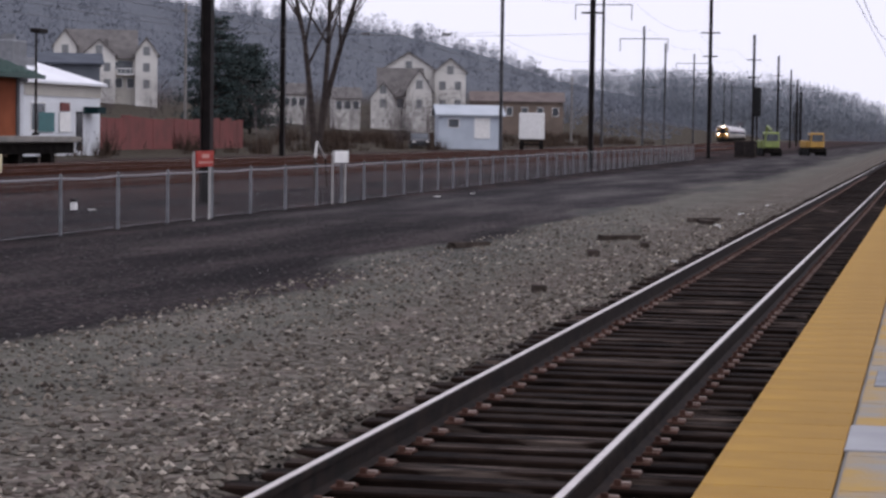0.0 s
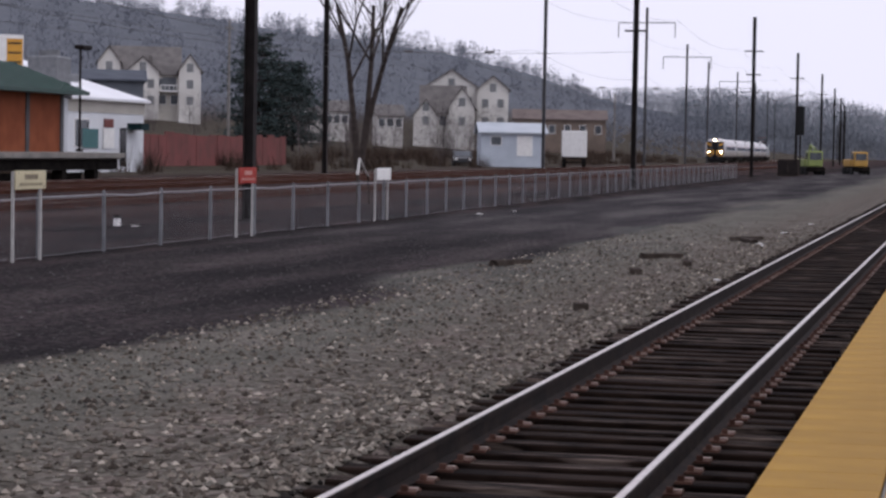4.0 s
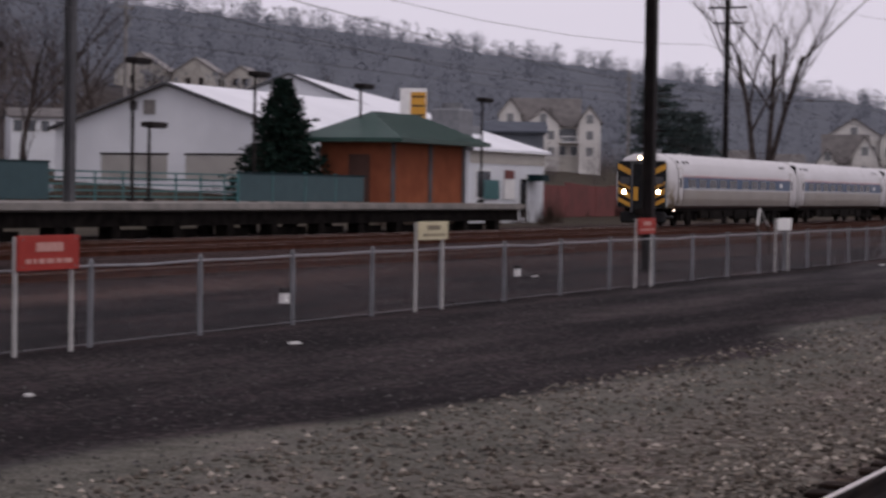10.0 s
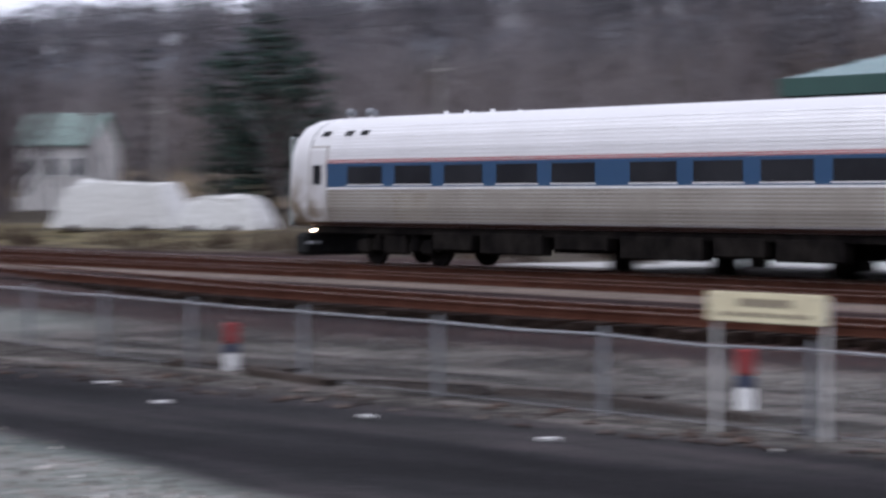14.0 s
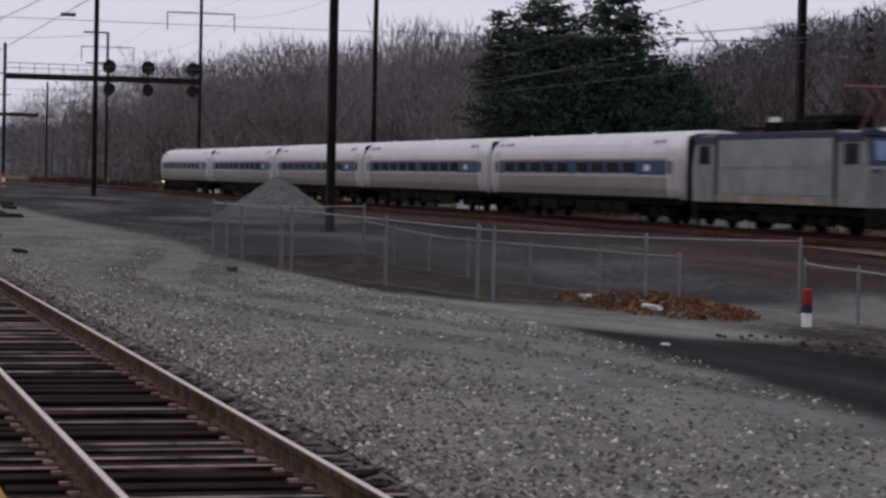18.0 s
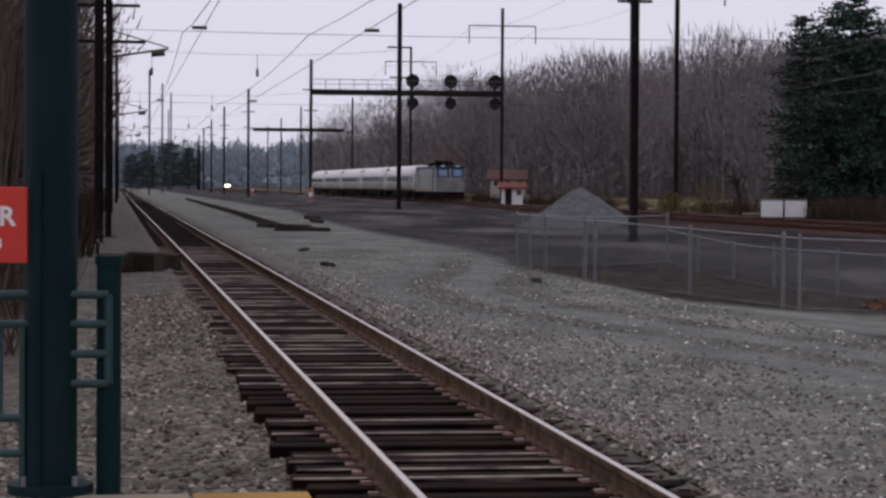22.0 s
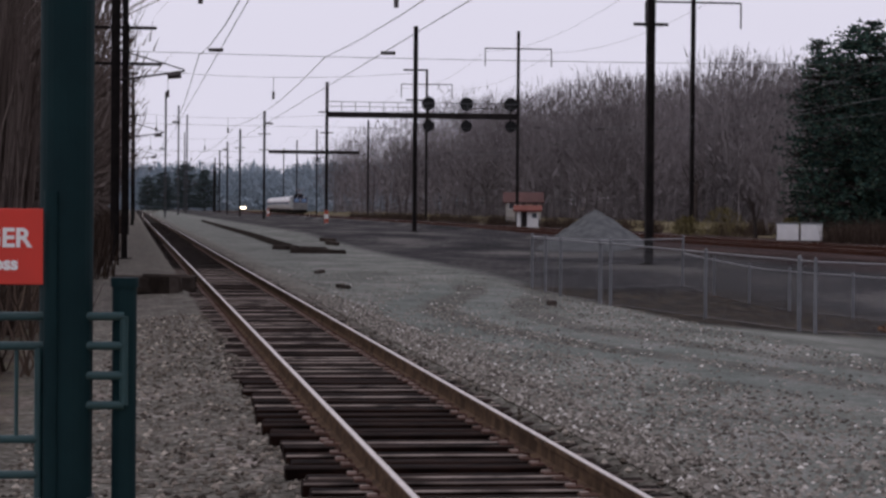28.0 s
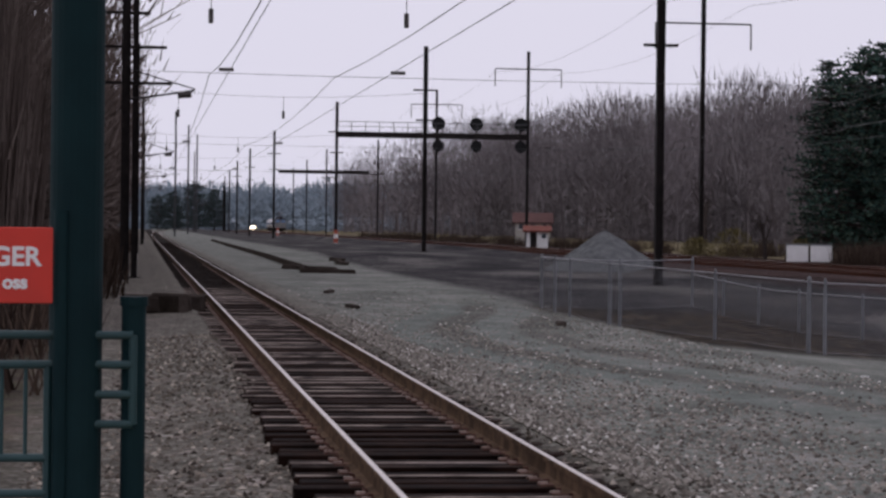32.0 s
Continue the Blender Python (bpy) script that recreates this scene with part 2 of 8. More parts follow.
    col = mix(step(math_of("SUBTRACT", y, edge), -0.4, 0.6), col, bed)
    wander = math_of("MULTIPLY", math_of("SUBTRACT", noise_of(0.3, 4, (0.12, 1, 1)), 0.5), 1.6)
    ys = math_of("ADD", y, wander)
    col = mix(math_of("MULTIPLY", math_of("MULTIPLY", step(ys, 28.2, 28.8), step(math_of("MULTIPLY", ys, -1), -30.9, -30.3)), math_of("MULTIPLY", right_side, step(math_of("MULTIPLY", x, -1), -36, -20))), col, strip)
    col = mix(step(y, 42.0, 46.0), col, litter)
    bank = math_of("MULTIPLY", step(y, 97, 103), step(math_of("MULTIPLY", y, -1), -126, -116))
    col = mix(math_of("MULTIPLY", bank, step(math_of("MULTIPLY", x, -1), -96, -84)), col, ramp_of(noise_of(0.8, 5), [(0.3, (0.10, 0.075, 0.05)), (0.7, (0.20, 0.155, 0.10))]))
    lawn = ramp_of(noise_of(1.2, 5), [(0.3, (0.042, 0.045, 0.018)), (0.7, (0.085, 0.086, 0.036))])
    col = mix(math_of("MULTIPLY", math_of("MULTIPLY", step(y, 50.5, 51.5), step(math_of("MULTIPLY", y, -1), -80, -74)), math_of("MULTIPLY", step(x, 50, 54), step(math_of("MULTIPLY", x, -1), -96, -84))), col, lawn)
    grass = ramp_of(noise_of(0.5, 5, (0.35, 1, 1)), [(0.34, (0.045, 0.036, 0.024)), (0.5, (0.12, 0.10, 0.055)), (0.68, (0.20, 0.165, 0.11))])
    col = mix(math_of("MULTIPLY", math_of("MULTIPLY", step(y, 40.5, 43), step(math_of("MULTIPLY", y, -1), -62, -50)), step(math_of("MULTIPLY", x, -1), 60, 90)), col, grass)
    floor_brown = ramp_of(noise_of(0.6, 6), [(0.3, (0.030, 0.024, 0.022)), (0.7, (0.068, 0.056, 0.052))])
    # Woodland floor of the far slopes, with distance haze put into its colour.
    floor_haze = ramp_of(noise_of(0.25, 6), [(0.3, (0.098, 0.105, 0.125)), (0.7, (0.126, 0.134, 0.156))])
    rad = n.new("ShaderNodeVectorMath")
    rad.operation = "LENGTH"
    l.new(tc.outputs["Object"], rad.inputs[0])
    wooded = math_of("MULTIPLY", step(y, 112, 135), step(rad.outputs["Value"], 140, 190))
    col = mix(wooded, col, mix(math_of("MAXIMUM", math_of("MULTIPLY", step(x, 240, 420), step(rad.outputs["Value"], 380, 470)), math_of("MULTIPLY", step(math_of("MULTIPLY", x, -1), 150, 260), step(rad.outputs["Value"], 290, 380))), floor_brown, floor_haze))
    # Brown litter, drawn in close partly to paint the thicket's shadow.
    col = mix(step(math_of("MULTIPLY", y, -1), 0.7, 1.7), col, litter)
    blot = n.new("ShaderNodeMixRGB")
    blot.blend_type = "MULTIPLY"
    blot.inputs[0].default_value = 1.0
    l.new(col, blot.inputs[1])
    l.new(ramp_of(math_of("ADD", math_of("MULTIPLY", noise_of(1.1, 5, (0.6, 1.0, 1)), 0.5), math_of("MULTIPLY", noise_of(5.0, 4), 0.5)), [(0.38, (0.74, 0.75, 0.72)), (0.5, (1.0, 1.02, 0.99)), (0.62, (1.30, 1.22, 1.22))]), blot.inputs[2])
    col = blot.outputs[0]
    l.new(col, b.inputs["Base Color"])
    bp = n.new("ShaderNodeBump")
    bp.inputs["Strength"].default_value, bp.inputs["Distance"].default_value = 0.7, 0.04
    l.new(vor.outputs["Distance"], bp.inputs["Height"])
    l.new(bp.outputs[0], b.inputs["Normal"])
    return m


def mesh_wire_mat():
    """Galvanised chain-link: diamond wires with open gaps between them."""
    m = bpy.data.materials.new("chain_link")
    m.use_nodes = True
    n, l = m.node_tree.nodes, m.node_tree.links
    b = n["Principled BSDF"]
    b.inputs["Base Color"].default_value = (0.19, 0.192, 0.205, 1)
    b.inputs["Metallic"].default_value, b.inputs["Roughness"].default_value = 0.6, 0.5
    tc = n.new("ShaderNodeTexCoord")
    sep = n.new("ShaderNodeSeparateXYZ")
    l.new(tc.outputs["Object"], sep.inputs[0])
    mask = None
    for s in (1, -1):
        a = n.new("ShaderNodeMath")
        a.operation = "MULTIPLY_ADD"
        a.inputs[1].default_value = s
        l.new(sep.outputs[2], a.inputs[0])
        l.new(sep.outputs[0], a.inputs[2])
        p = n.new("ShaderNodeMath")
        p.operation = "PINGPONG"
        p.inputs[1].default_value = 0.0375
        l.new(a.outputs[0], p.inputs[0])
        q = n.new("ShaderNodeMath")
        q.operation = "LESS_THAN"
        q.inputs[1].default_value = 0.0027
        l.new(p.outputs[0], q.inputs[0])
        if mask is None:
            mask = q.outputs[0]
        else:
            mx = n.new("ShaderNodeMath")
            mx.operation = "MAXIMUM"
            l.new(mask, mx.inputs[0])
            l.new(q.outputs[0], mx.inputs[1])
            mask = mx.outputs[0]
    l.new(mask, b.inputs["Alpha"])
    return m


def cab_mat():
    """Stainless cab end, stained brown low down behind the nose."""
    m = bpy.data.materials.new("stained_cab_steel")
    m.use_nodes = True
    n, l = m.node_tree.nodes, m.node_tree.links
    b = n["Principled BSDF"]
    b.inputs["Roughness"].default_value, b.inputs["Metallic"].default_value = 0.45, 0.2
    tc = n.new("ShaderNodeTexCoord")
    sep = n.new("ShaderNodeSeparateXYZ")
    l.new(tc.outputs["Object"], sep.inputs[0])
    ns = n.new("ShaderNodeTexNoise")
    ns.inputs["Scale"].default_value, ns.inputs["Detail"].default_value = 1.8, 5
    l.new(tc.outputs["Object"], ns.inputs["Vector"])
    fac = None
    for axis, a, c in ((2, 2.5, 1.15), (0, 2.4, 0.6)):
        q = n.new("ShaderNodeMapRange")
        q.inputs["From Min"].default_value, q.inputs["From Max"].default_value = a, c
        l.new(sep.outputs[axis], q.inputs["Value"])
        if fac is None:
            fac = q.outputs[0]
        else:
            x = n.new("ShaderNodeMath")
            x.operation = "MULTIPLY"
            l.new(fac, x.inputs[0])
            l.new(q.outputs[0], x.inputs[1])
            fac = x.outputs[0]
    x = n.new("ShaderNodeMath")
    x.operation = "MULTIPLY"
    x.use_clamp = True
    l.new(fac, x.inputs[0])
    s = n.new("ShaderNodeMapRange")
    s.inputs["From Min"].default_value, s.inputs["From Max"].default_value = 0.35, 0.6
    s.inputs["To Max"].default_value = 1.5
    l.new(ns.outputs["Fac"], s.inputs["Value"])
    l.new(s.outputs[0], x.inputs[1])
    mx = n.new("ShaderNodeMixRGB")
    mx.inputs[1].default_value, mx.inputs[2].default_value = (0.58, 0.56, 0.555, 1), (0.21, 0.165, 0.11, 1)
    l.new(x.outputs[0], mx.inputs[0])
    l.new(mx.outputs[0], b.inputs["Base Color"])
    MATS["stained_cab_steel"] = m
    return m


def tie_wood(name, low, high, split, worn_from=0.53, edge=None):
    """Creosoted timber: grain and pale weathered splits along the length, some ties far more worn than others."""
    m = bpy.data.materials.new(name)
    m.use_nodes = True
    n, l = m.node_tree.nodes, m.node_tree.links
    b = n["Principled BSDF"]
    b.inputs["Roughness"].default_value, b.inputs["Specular IOR Level"].default_value = 0.85, 0.04
    tc, oi = n.new("ShaderNodeTexCoord"), n.new("ShaderNodeObjectInfo")
    off = n.new("ShaderNodeVectorMath")
    off.operation = "ADD"
    ten = n.new("ShaderNodeMath")
    ten.operation = "MULTIPLY"
    ten.inputs[1].default_value = 37.0
    l.new(oi.outputs["Random"], ten.inputs[0])
    l.new(tc.outputs["Object"], off.inputs[0])
    l.new(ten.outputs[0], off.inputs[1])
    outs = []
    for sc, squash in ((1.0, (26, 1.2, 10)), (1.0, (5, 2.2, 5)), (1.0, (60, 6, 30))):
        mp = n.new("ShaderNodeMapping")
        mp.inputs["Scale"].default_value = squash
        l.new(off.outputs[0], mp.inputs[0])
        q = n.new("ShaderNodeTexNoise")
        q.inputs["Scale"].default_value, q.inputs["Detail"].default_value = sc, 4
        l.new(mp.outputs[0], q.inputs["Vector"])
        outs.append(q.outputs["Fac"])

    def ramp(v, stops):
        r = n.new("ShaderNodeValToRGB")
        e = r.color_ramp.elements
        for i, (p, c) in enumerate(stops):
            e[i].position, e[i].color = p, (*c, 1)
        l.new(v, r.inputs[0])
        return r.outputs[0]

    def mix(f, a, c):
        q = n.new("ShaderNodeMixRGB")
        for i, v in enumerate((f, a, c)):
            if isinstance(v, tuple):
                q.inputs[i].default_value = (*v, 1)
            else:
                l.new(v, q.inputs[i])
        return q.outputs[0]
    base = mix(ramp(outs[1], [(0.38, (0, 0, 0)), (0.62, (1, 1, 1))]), low, high)
    thr = n.new("ShaderNodeMath")
    thr.operation = "MULTIPLY_ADD"
    thr.inputs[1].default_value, thr.inputs[2].default_value = 0.19, -0.14
    l.new(oi.outputs["Random"], thr.inputs[0])
    worn = n.new("ShaderNodeMath")
    worn.operation = "ADD"
    l.new(outs[0], worn.inputs[0])
    l.new(thr.outputs[0], worn.inputs[1])
    col = mix(ramp(worn.outputs[0], [(worn_from, (0, 0, 0)), (worn_from + 0.13, (0.9, 0.9, 0.9))]), base, split)
    if edge:
        # pale arris along one side of about half of the ties
        sep = n.new("ShaderNodeSeparateXYZ")
        l.new(tc.outputs["Object"], sep.inputs[0])
        up = n.new("ShaderNodeMath")
        up.operation = "ADD"
        up.inputs[1].default_value = 0.5
        l.new(sep.outputs[2], up.inputs[0])
        rim = mix(ramp(up.outputs[0], [(0.484, (0, 0, 0)), (0.494, (1, 1, 1))]), (0, 0, 0), ramp(sep.outputs[0], [(0.086, (0, 0, 0)), (0.098, (1, 1, 1))]))
        some = ramp(oi.outputs["Random"], [(0.46, (0, 0, 0)), (0.60, (1, 1, 1))])
        broken = ramp(outs[1], [(0.36, (0.25, 0.25, 0.25)), (0.55, (1, 1, 1))])
        col = mix(mix(rim, (0, 0, 0), mix(some, (0.04, 0.04, 0.04), broken)), col, edge)
    l.new(col, b.inputs["Base Color"])
    bp = n.new("ShaderNodeBump")
    bp.inputs["Strength"].default_value, bp.inputs["Distance"].default_value = 0.5, 0.01
    l.new(outs[2], bp.inputs["Height"])
    l.new(bp.outputs[0], b.inputs["Normal"])
    MATS[name] = m
    return m


M_CAB = cab_mat()
M_GROUND = ground_mat()
M_LINK = mesh_wire_mat()
M_GALV = mat("galvanised_steel", (0.19, 0.195, 0.207), (0.135, 0.14, 0.148), 3, 0.6, 0.25, 0.1)
# Lighter copy of the galvanised steel: sky light on the rail, put into colour.
M_TOPRAIL = mat("pale_skylit_steel", (0.28, 0.28, 0.29), (0.21, 0.21, 0.22), 2, 0.5, 0.2, 0.05)
M_RAILTOP = mat("polished_rail_head", (0.60, 0.545, 0.51), (0.50, 0.445, 0.41), 6, 0.38, 0.7)
M_RAIL = mat("rusty_rail_web", (0.048, 0.031, 0.021), (0.108, 0.070, 0.047), 5, 0.85, 0.1, 0.2)
M_DARKRAIL = mat("dark_rail_web", (0.010, 0.0075, 0.0068), (0.026, 0.018, 0.015), 5, 0.8, 0.2, 0.2)
M_RUSTRAIL = mat("rusty_rail", (0.050, 0.020, 0.013), (0.085, 0.036, 0.024), 3, 0.85, 0.1, 0.2)
M_TIE = tie_wood("creosoted_tie", (0.0058, 0.0036, 0.0029), (0.022, 0.0142, 0.0110), (0.15, 0.117, 0.098), 0.57)
M_OLDTIE = tie_wood("weathered_tie", (0.0045, 0.0023, 0.0019), (0.019, 0.0096, 0.0070), (0.15, 0.11, 0.09), 0.64, (0.36, 0.30, 0.265))
M_CLIP = mat("worn_rail_clip", (0.19, 0.125, 0.10), (0.33, 0.25, 0.215), 8, 0.6, 0.2)
M_PLATE = mat("rusty_tie_plate", (0.060, 0.028, 0.021), (0.125, 0.066, 0.050), 8, 0.8, 0.1, 0.2)
M_CONC = mat("weathered_concrete", (0.27, 0.25, 0.23), (0.19, 0.18, 0.165), 1.3, 0.9, 0, 0.25, 30)
M_YELLOW = mat("tactile_yellow", (0.355, 0.205, 0.043), (0.285, 0.163, 0.038), 2.2, 0.75, 0, 0.3, 55, 0.05)
M_POLE = mat("dark_painted_mast", (0.012, 0.010, 0.010), (0.024, 0.019, 0.018), 2, 0.7, 0.1, 0.1)
M_RPOLE = mat("rust_brown_mast", (0.060, 0.034, 0.028), (0.09, 0.050, 0.040), 1, 0.8, 0.1, 0.1)
M_GREYPOLE = mat("grey_steel_mast", (0.10, 0.10, 0.105), (0.07, 0.07, 0.075), 1, 0.7, 0.2, 0.1)
M_WOODPOLE = mat("weathered_pole_wood", (0.24, 0.225, 0.215), (0.16, 0.15, 0.14), 3, 0.9, 0, 0.2)
M_WIRE = mat("wire", (0.05, 0.05, 0.052), (0.04, 0.04, 0.042), 1, 0.6, 0.3)
M_INSUL = mat("insulator", (0.035, 0.028, 0.026), (0.05, 0.04, 0.035), 5, 0.4)
M_LOWER = mat("dull_lower_side", (0.33, 0.298, 0.262), (0.25, 0.218, 0.185), 0.9, 0.5, 0.25, 0.05)
M_RIB = mat("bright_lower_rib", (0.455, 0.42, 0.375), (0.355, 0.32, 0.277), 0.7, 0.4, 0.25)
M_STEEL = mat("fluted_stainless", (0.60, 0.58, 0.58), (0.51, 0.49, 0.485), 0.8, 0.38, 0.25, 0.05)
M_ROOF = mat("train_roof", (0.72, 0.70, 0.71), (0.62, 0.60, 0.605), 0.7, 0.45, 0.25)
M_GRIME = mat("road_grime_steel", (0.22, 0.18, 0.13), (0.34, 0.30, 0.25), 1.2, 0.65, 0.25, 0.1)
M_BLUE = mat("blue_stripe", (0.018, 0.056, 0.122), (0.022, 0.062, 0.135), 1, 0.4)
M_RED = mat("red_stripe", (0.36, 0.045, 0.05), (0.32, 0.05, 0.05), 1, 0.5)
M_WHITE = mat("white_paint", (0.78, 0.77, 0.76), (0.70, 0.69, 0.68), 2, 0.55)
M_GLASS = mat("dark_tinted_glass", (0.020, 0.020, 0.023), (0.03, 0.03, 0.034), 0.6, 0.12)
M_GLASS.node_tree.nodes["Principled BSDF"].inputs["Specular IOR Level"].default_value = 0.18
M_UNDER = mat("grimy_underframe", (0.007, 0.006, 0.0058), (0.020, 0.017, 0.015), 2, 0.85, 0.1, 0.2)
M_BLACK = mat("black_rubber", (0.012, 0.012, 0.013), (0.02, 0.02, 0.02), 3, 0.8)
M_CHEV = mat("hazard_yellow", (0.62, 0.31, 0.03), (0.54, 0.26, 0.03), 3, 0.5)
M_LOCO = mat("locomotive_grey", (0.29, 0.315, 0.30), (0.21, 0.23, 0.22), 0.9, 0.5, 0.2)
M_CABGREY = mat("grimy_cab_grey", (0.27, 0.272, 0.262), (0.20, 0.195, 0.188), 1.2, 0.55, 0.2)
M_PANTO = mat("dull_red_pantograph", (0.24, 0.115, 0.10), (0.19, 0.09, 0.08), 3, 0.7)
M_NAVY = mat("navy_roof_band", (0.010, 0.017, 0.050), (0.014, 0.022, 0.06), 1, 0.5)
M_DULLHEAD = mat("dull_rail_head", (0.30, 0.215, 0.18), (0.22, 0.15, 0.125), 2, 0.5, 0.4)
M_WORN = mat("worn_yellow_concrete", (0.36, 0.23, 0.07), (0.25, 0.235, 0.21), 2.2, 0.8, 0, 0.3, 40)
# The sky's blue reflection is put into the glass base colour.
M_SKYGLASS = mat("sky_tinted_glass", (0.10, 0.17, 0.30), (0.16, 0.24, 0.36), 1.5, 0.1)
M_LBLUE = mat("locomotive_blue", (0.04, 0.10, 0.26), (0.03, 0.08, 0.2), 1, 0.45)
M_HEAD = glow("headlight", (1.0, 0.72, 0.42), 45)
M_HEADW = glow("marker_light", (1.0, 0.80, 0.60), 6)
M_ORANGE = mat("orange_paint", (0.42, 0.085, 0.045), (0.34, 0.07, 0.04), 3, 0.6)
M_SIGNRED = mat("sign_red", (0.60, 0.034, 0.018), (0.53, 0.032, 0.018), 3, 0.55)
M_SIGNFADE = mat("faded_sign_red", (0.357, 0.050, 0.040), (0.306, 0.040, 0.032), 4, 0.7)
M_SIGNYEL = mat("sign_cream", (0.60, 0.54, 0.36), (0.52, 0.46, 0.31), 4, 0.7)
M_SIGNPOST = mat("sign_post_paint", (0.46, 0.45, 0.43), (0.36, 0.35, 0.335), 4, 0.75)
M_LETTER = mat("faded_dark_letters", (0.20, 0.17, 0.12), (0.26, 0.22, 0.16), 9, 0.8)
M_LETTERW = mat("faded_pale_letters", (0.55, 0.31, 0.27), (0.47, 0.24, 0.21), 9, 0.8)
M_SIGNWH = mat("sign_white", (0.80, 0.79, 0.77), (0.72, 0.71, 0.69), 3, 0.7)
M_TEAL = mat("dark_green_paint", (0.0045, 0.018, 0.021), (0.006, 0.023, 0.026), 4, 0.7, 0, 0.05)
M_TEALBAR = mat("green_tube_paint", (0.009, 0.040, 0.043), (0.013, 0.050, 0.053), 4, 0.55, 0, 0.05)
M_RAILGRN = mat("railing_green", (0.022, 0.105, 0.108), (0.03, 0.125, 0.127), 4, 0.5)
M_ROOFGRN = mat("green_metal_roof", (0.011, 0.042, 0.033), (0.016, 0.053, 0.041), 1.2, 0.5, 0.1)
M_ROOFTEAL = mat("pale_green_roof_sheet", (0.16, 0.245, 0.24), (0.14, 0.215, 0.212), 1.0, 0.35, 0.3)
M_BRICK = mat("red_brick", (0.25, 0.085, 0.045), (0.20, 0.065, 0.036), 1.4, 0.9, 0, 0.3, 12)
M_REDWALL = mat("rust_red_boards", (0.20, 0.080, 0.076), (0.155, 0.072, 0.068), 0.7, 0.9, 0, 0.3, 6)
M_SIDING = mat("white_metal_siding", (0.68, 0.695, 0.72), (0.60, 0.615, 0.64), 0.3, 0.6, 0, 0.1, 3)
M_METROOF = mat("bright_metal_roof", (0.80, 0.80, 0.82), (0.72, 0.72, 0.74), 0.2, 0.35, 0.35)
M_BEIGE = mat("beige_siding", (0.49, 0.465, 0.42), (0.41, 0.385, 0.345), 0.3, 0.85, 0, 0.1, 4)
M_CREAM = mat("cream_siding", (0.63, 0.61, 0.58), (0.54, 0.52, 0.49), 0.3, 0.85, 0, 0.1, 4)
M_SHINGLE = mat("grey_shingles", (0.115, 0.107, 0.105), (0.17, 0.157, 0.152), 0.8, 0.95, 0, 0.2, 6)
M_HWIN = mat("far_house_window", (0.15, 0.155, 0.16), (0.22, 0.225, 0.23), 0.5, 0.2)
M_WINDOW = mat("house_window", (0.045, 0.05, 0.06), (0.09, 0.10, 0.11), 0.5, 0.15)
M_ROLLUP = mat("beige_roll_up_door", (0.36, 0.345, 0.32), (0.30, 0.285, 0.265), 0.6, 0.7)
M_BARK = mat("bark", (0.036, 0.029, 0.027), (0.066, 0.054, 0.049), 2, 0.95, 0, 0.3)
M_NEEDLE = island_mat("pine_needles", [(0.0, (0.018, 0.036, 0.033)), (0.6, (0.038, 0.068, 0.056)), (0.85, (0.054, 0.086, 0.064)), (1.0, (0.080, 0.096, 0.064))], clump=0.45, low=0.5, high=1.7)
M_SPRUCE = island_mat("spruce_needles", [(0.0, (0.005, 0.013, 0.011)), (1.0, (0.014, 0.028, 0.020))])
# Paler needle tones hold the distance haze in the base colour.
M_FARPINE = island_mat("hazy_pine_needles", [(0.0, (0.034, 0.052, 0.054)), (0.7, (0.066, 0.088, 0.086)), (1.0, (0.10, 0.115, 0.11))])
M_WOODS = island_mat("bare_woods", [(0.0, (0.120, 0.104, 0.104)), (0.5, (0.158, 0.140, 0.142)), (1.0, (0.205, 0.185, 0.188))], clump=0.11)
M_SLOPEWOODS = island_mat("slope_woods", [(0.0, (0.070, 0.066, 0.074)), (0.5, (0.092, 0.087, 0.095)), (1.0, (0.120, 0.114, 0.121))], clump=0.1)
# Ridge woods: distance haze is mixed into these blue-grey tones.
M_FARWOODS = island_mat("haze_tinted_woods", [(0.0, (0.138, 0.149, 0.177)), (0.5, (0.158, 0.169, 0.197)), (1.0, (0.180, 0.189, 0.216))])
M_BANKWOODS = island_mat("bank_woods", [(0.0, (0.046, 0.037, 0.037)), (0.5, (0.078, 0.064, 0.064)), (1.0, (0.13, 0.11, 0.109))], clump=0.11)
M_BANKTRUNK = island_mat("dark_trunks", [(0.0, (0.026, 0.021, 0.020)), (1.0, (0.060, 0.049, 0.046))])
M_OLIVE = island_mat("olive_twigs", [(0.0, (0.085, 0.072, 0.030)), (1.0, (0.20, 0.165, 0.075))])
# Farthest woods, paler still: their base colours carry the haze.
M_FARHAZE = island_mat("haze_grey_woods", [(0.0, (0.15, 0.165, 0.19)), (1.0, (0.21, 0.225, 0.25))])
M_HAZE = island_mat("haze_blue_woods", [(0.0, (0.21, 0.26, 0.305)), (1.0, (0.27, 0.32, 0.36))])
M_THICKET = island_mat("thicket_stems", [(0.0, (0.072, 0.054, 0.047)), (0.6, (0.115, 0.090, 0.079)), (1.0, (0.17, 0.138, 0.122))])
M_BRUSH = island_mat("dry_brush", [(0.0, (0.022, 0.015, 0.013)), (0.6, (0.050, 0.034, 0.026)), (1.0, (0.10, 0.072, 0.052))])
M_STONES = island_mat("crushed_stone", [(0.0, (0.030, 0.024, 0.020)), (0.3, (0.098, 0.081, 0.066)), (0.55, (0.132, 0.122, 0.104)), (0.88, (0.195, 0.165, 0.137)), (1.0, (0.40, 0.355, 0.30))])
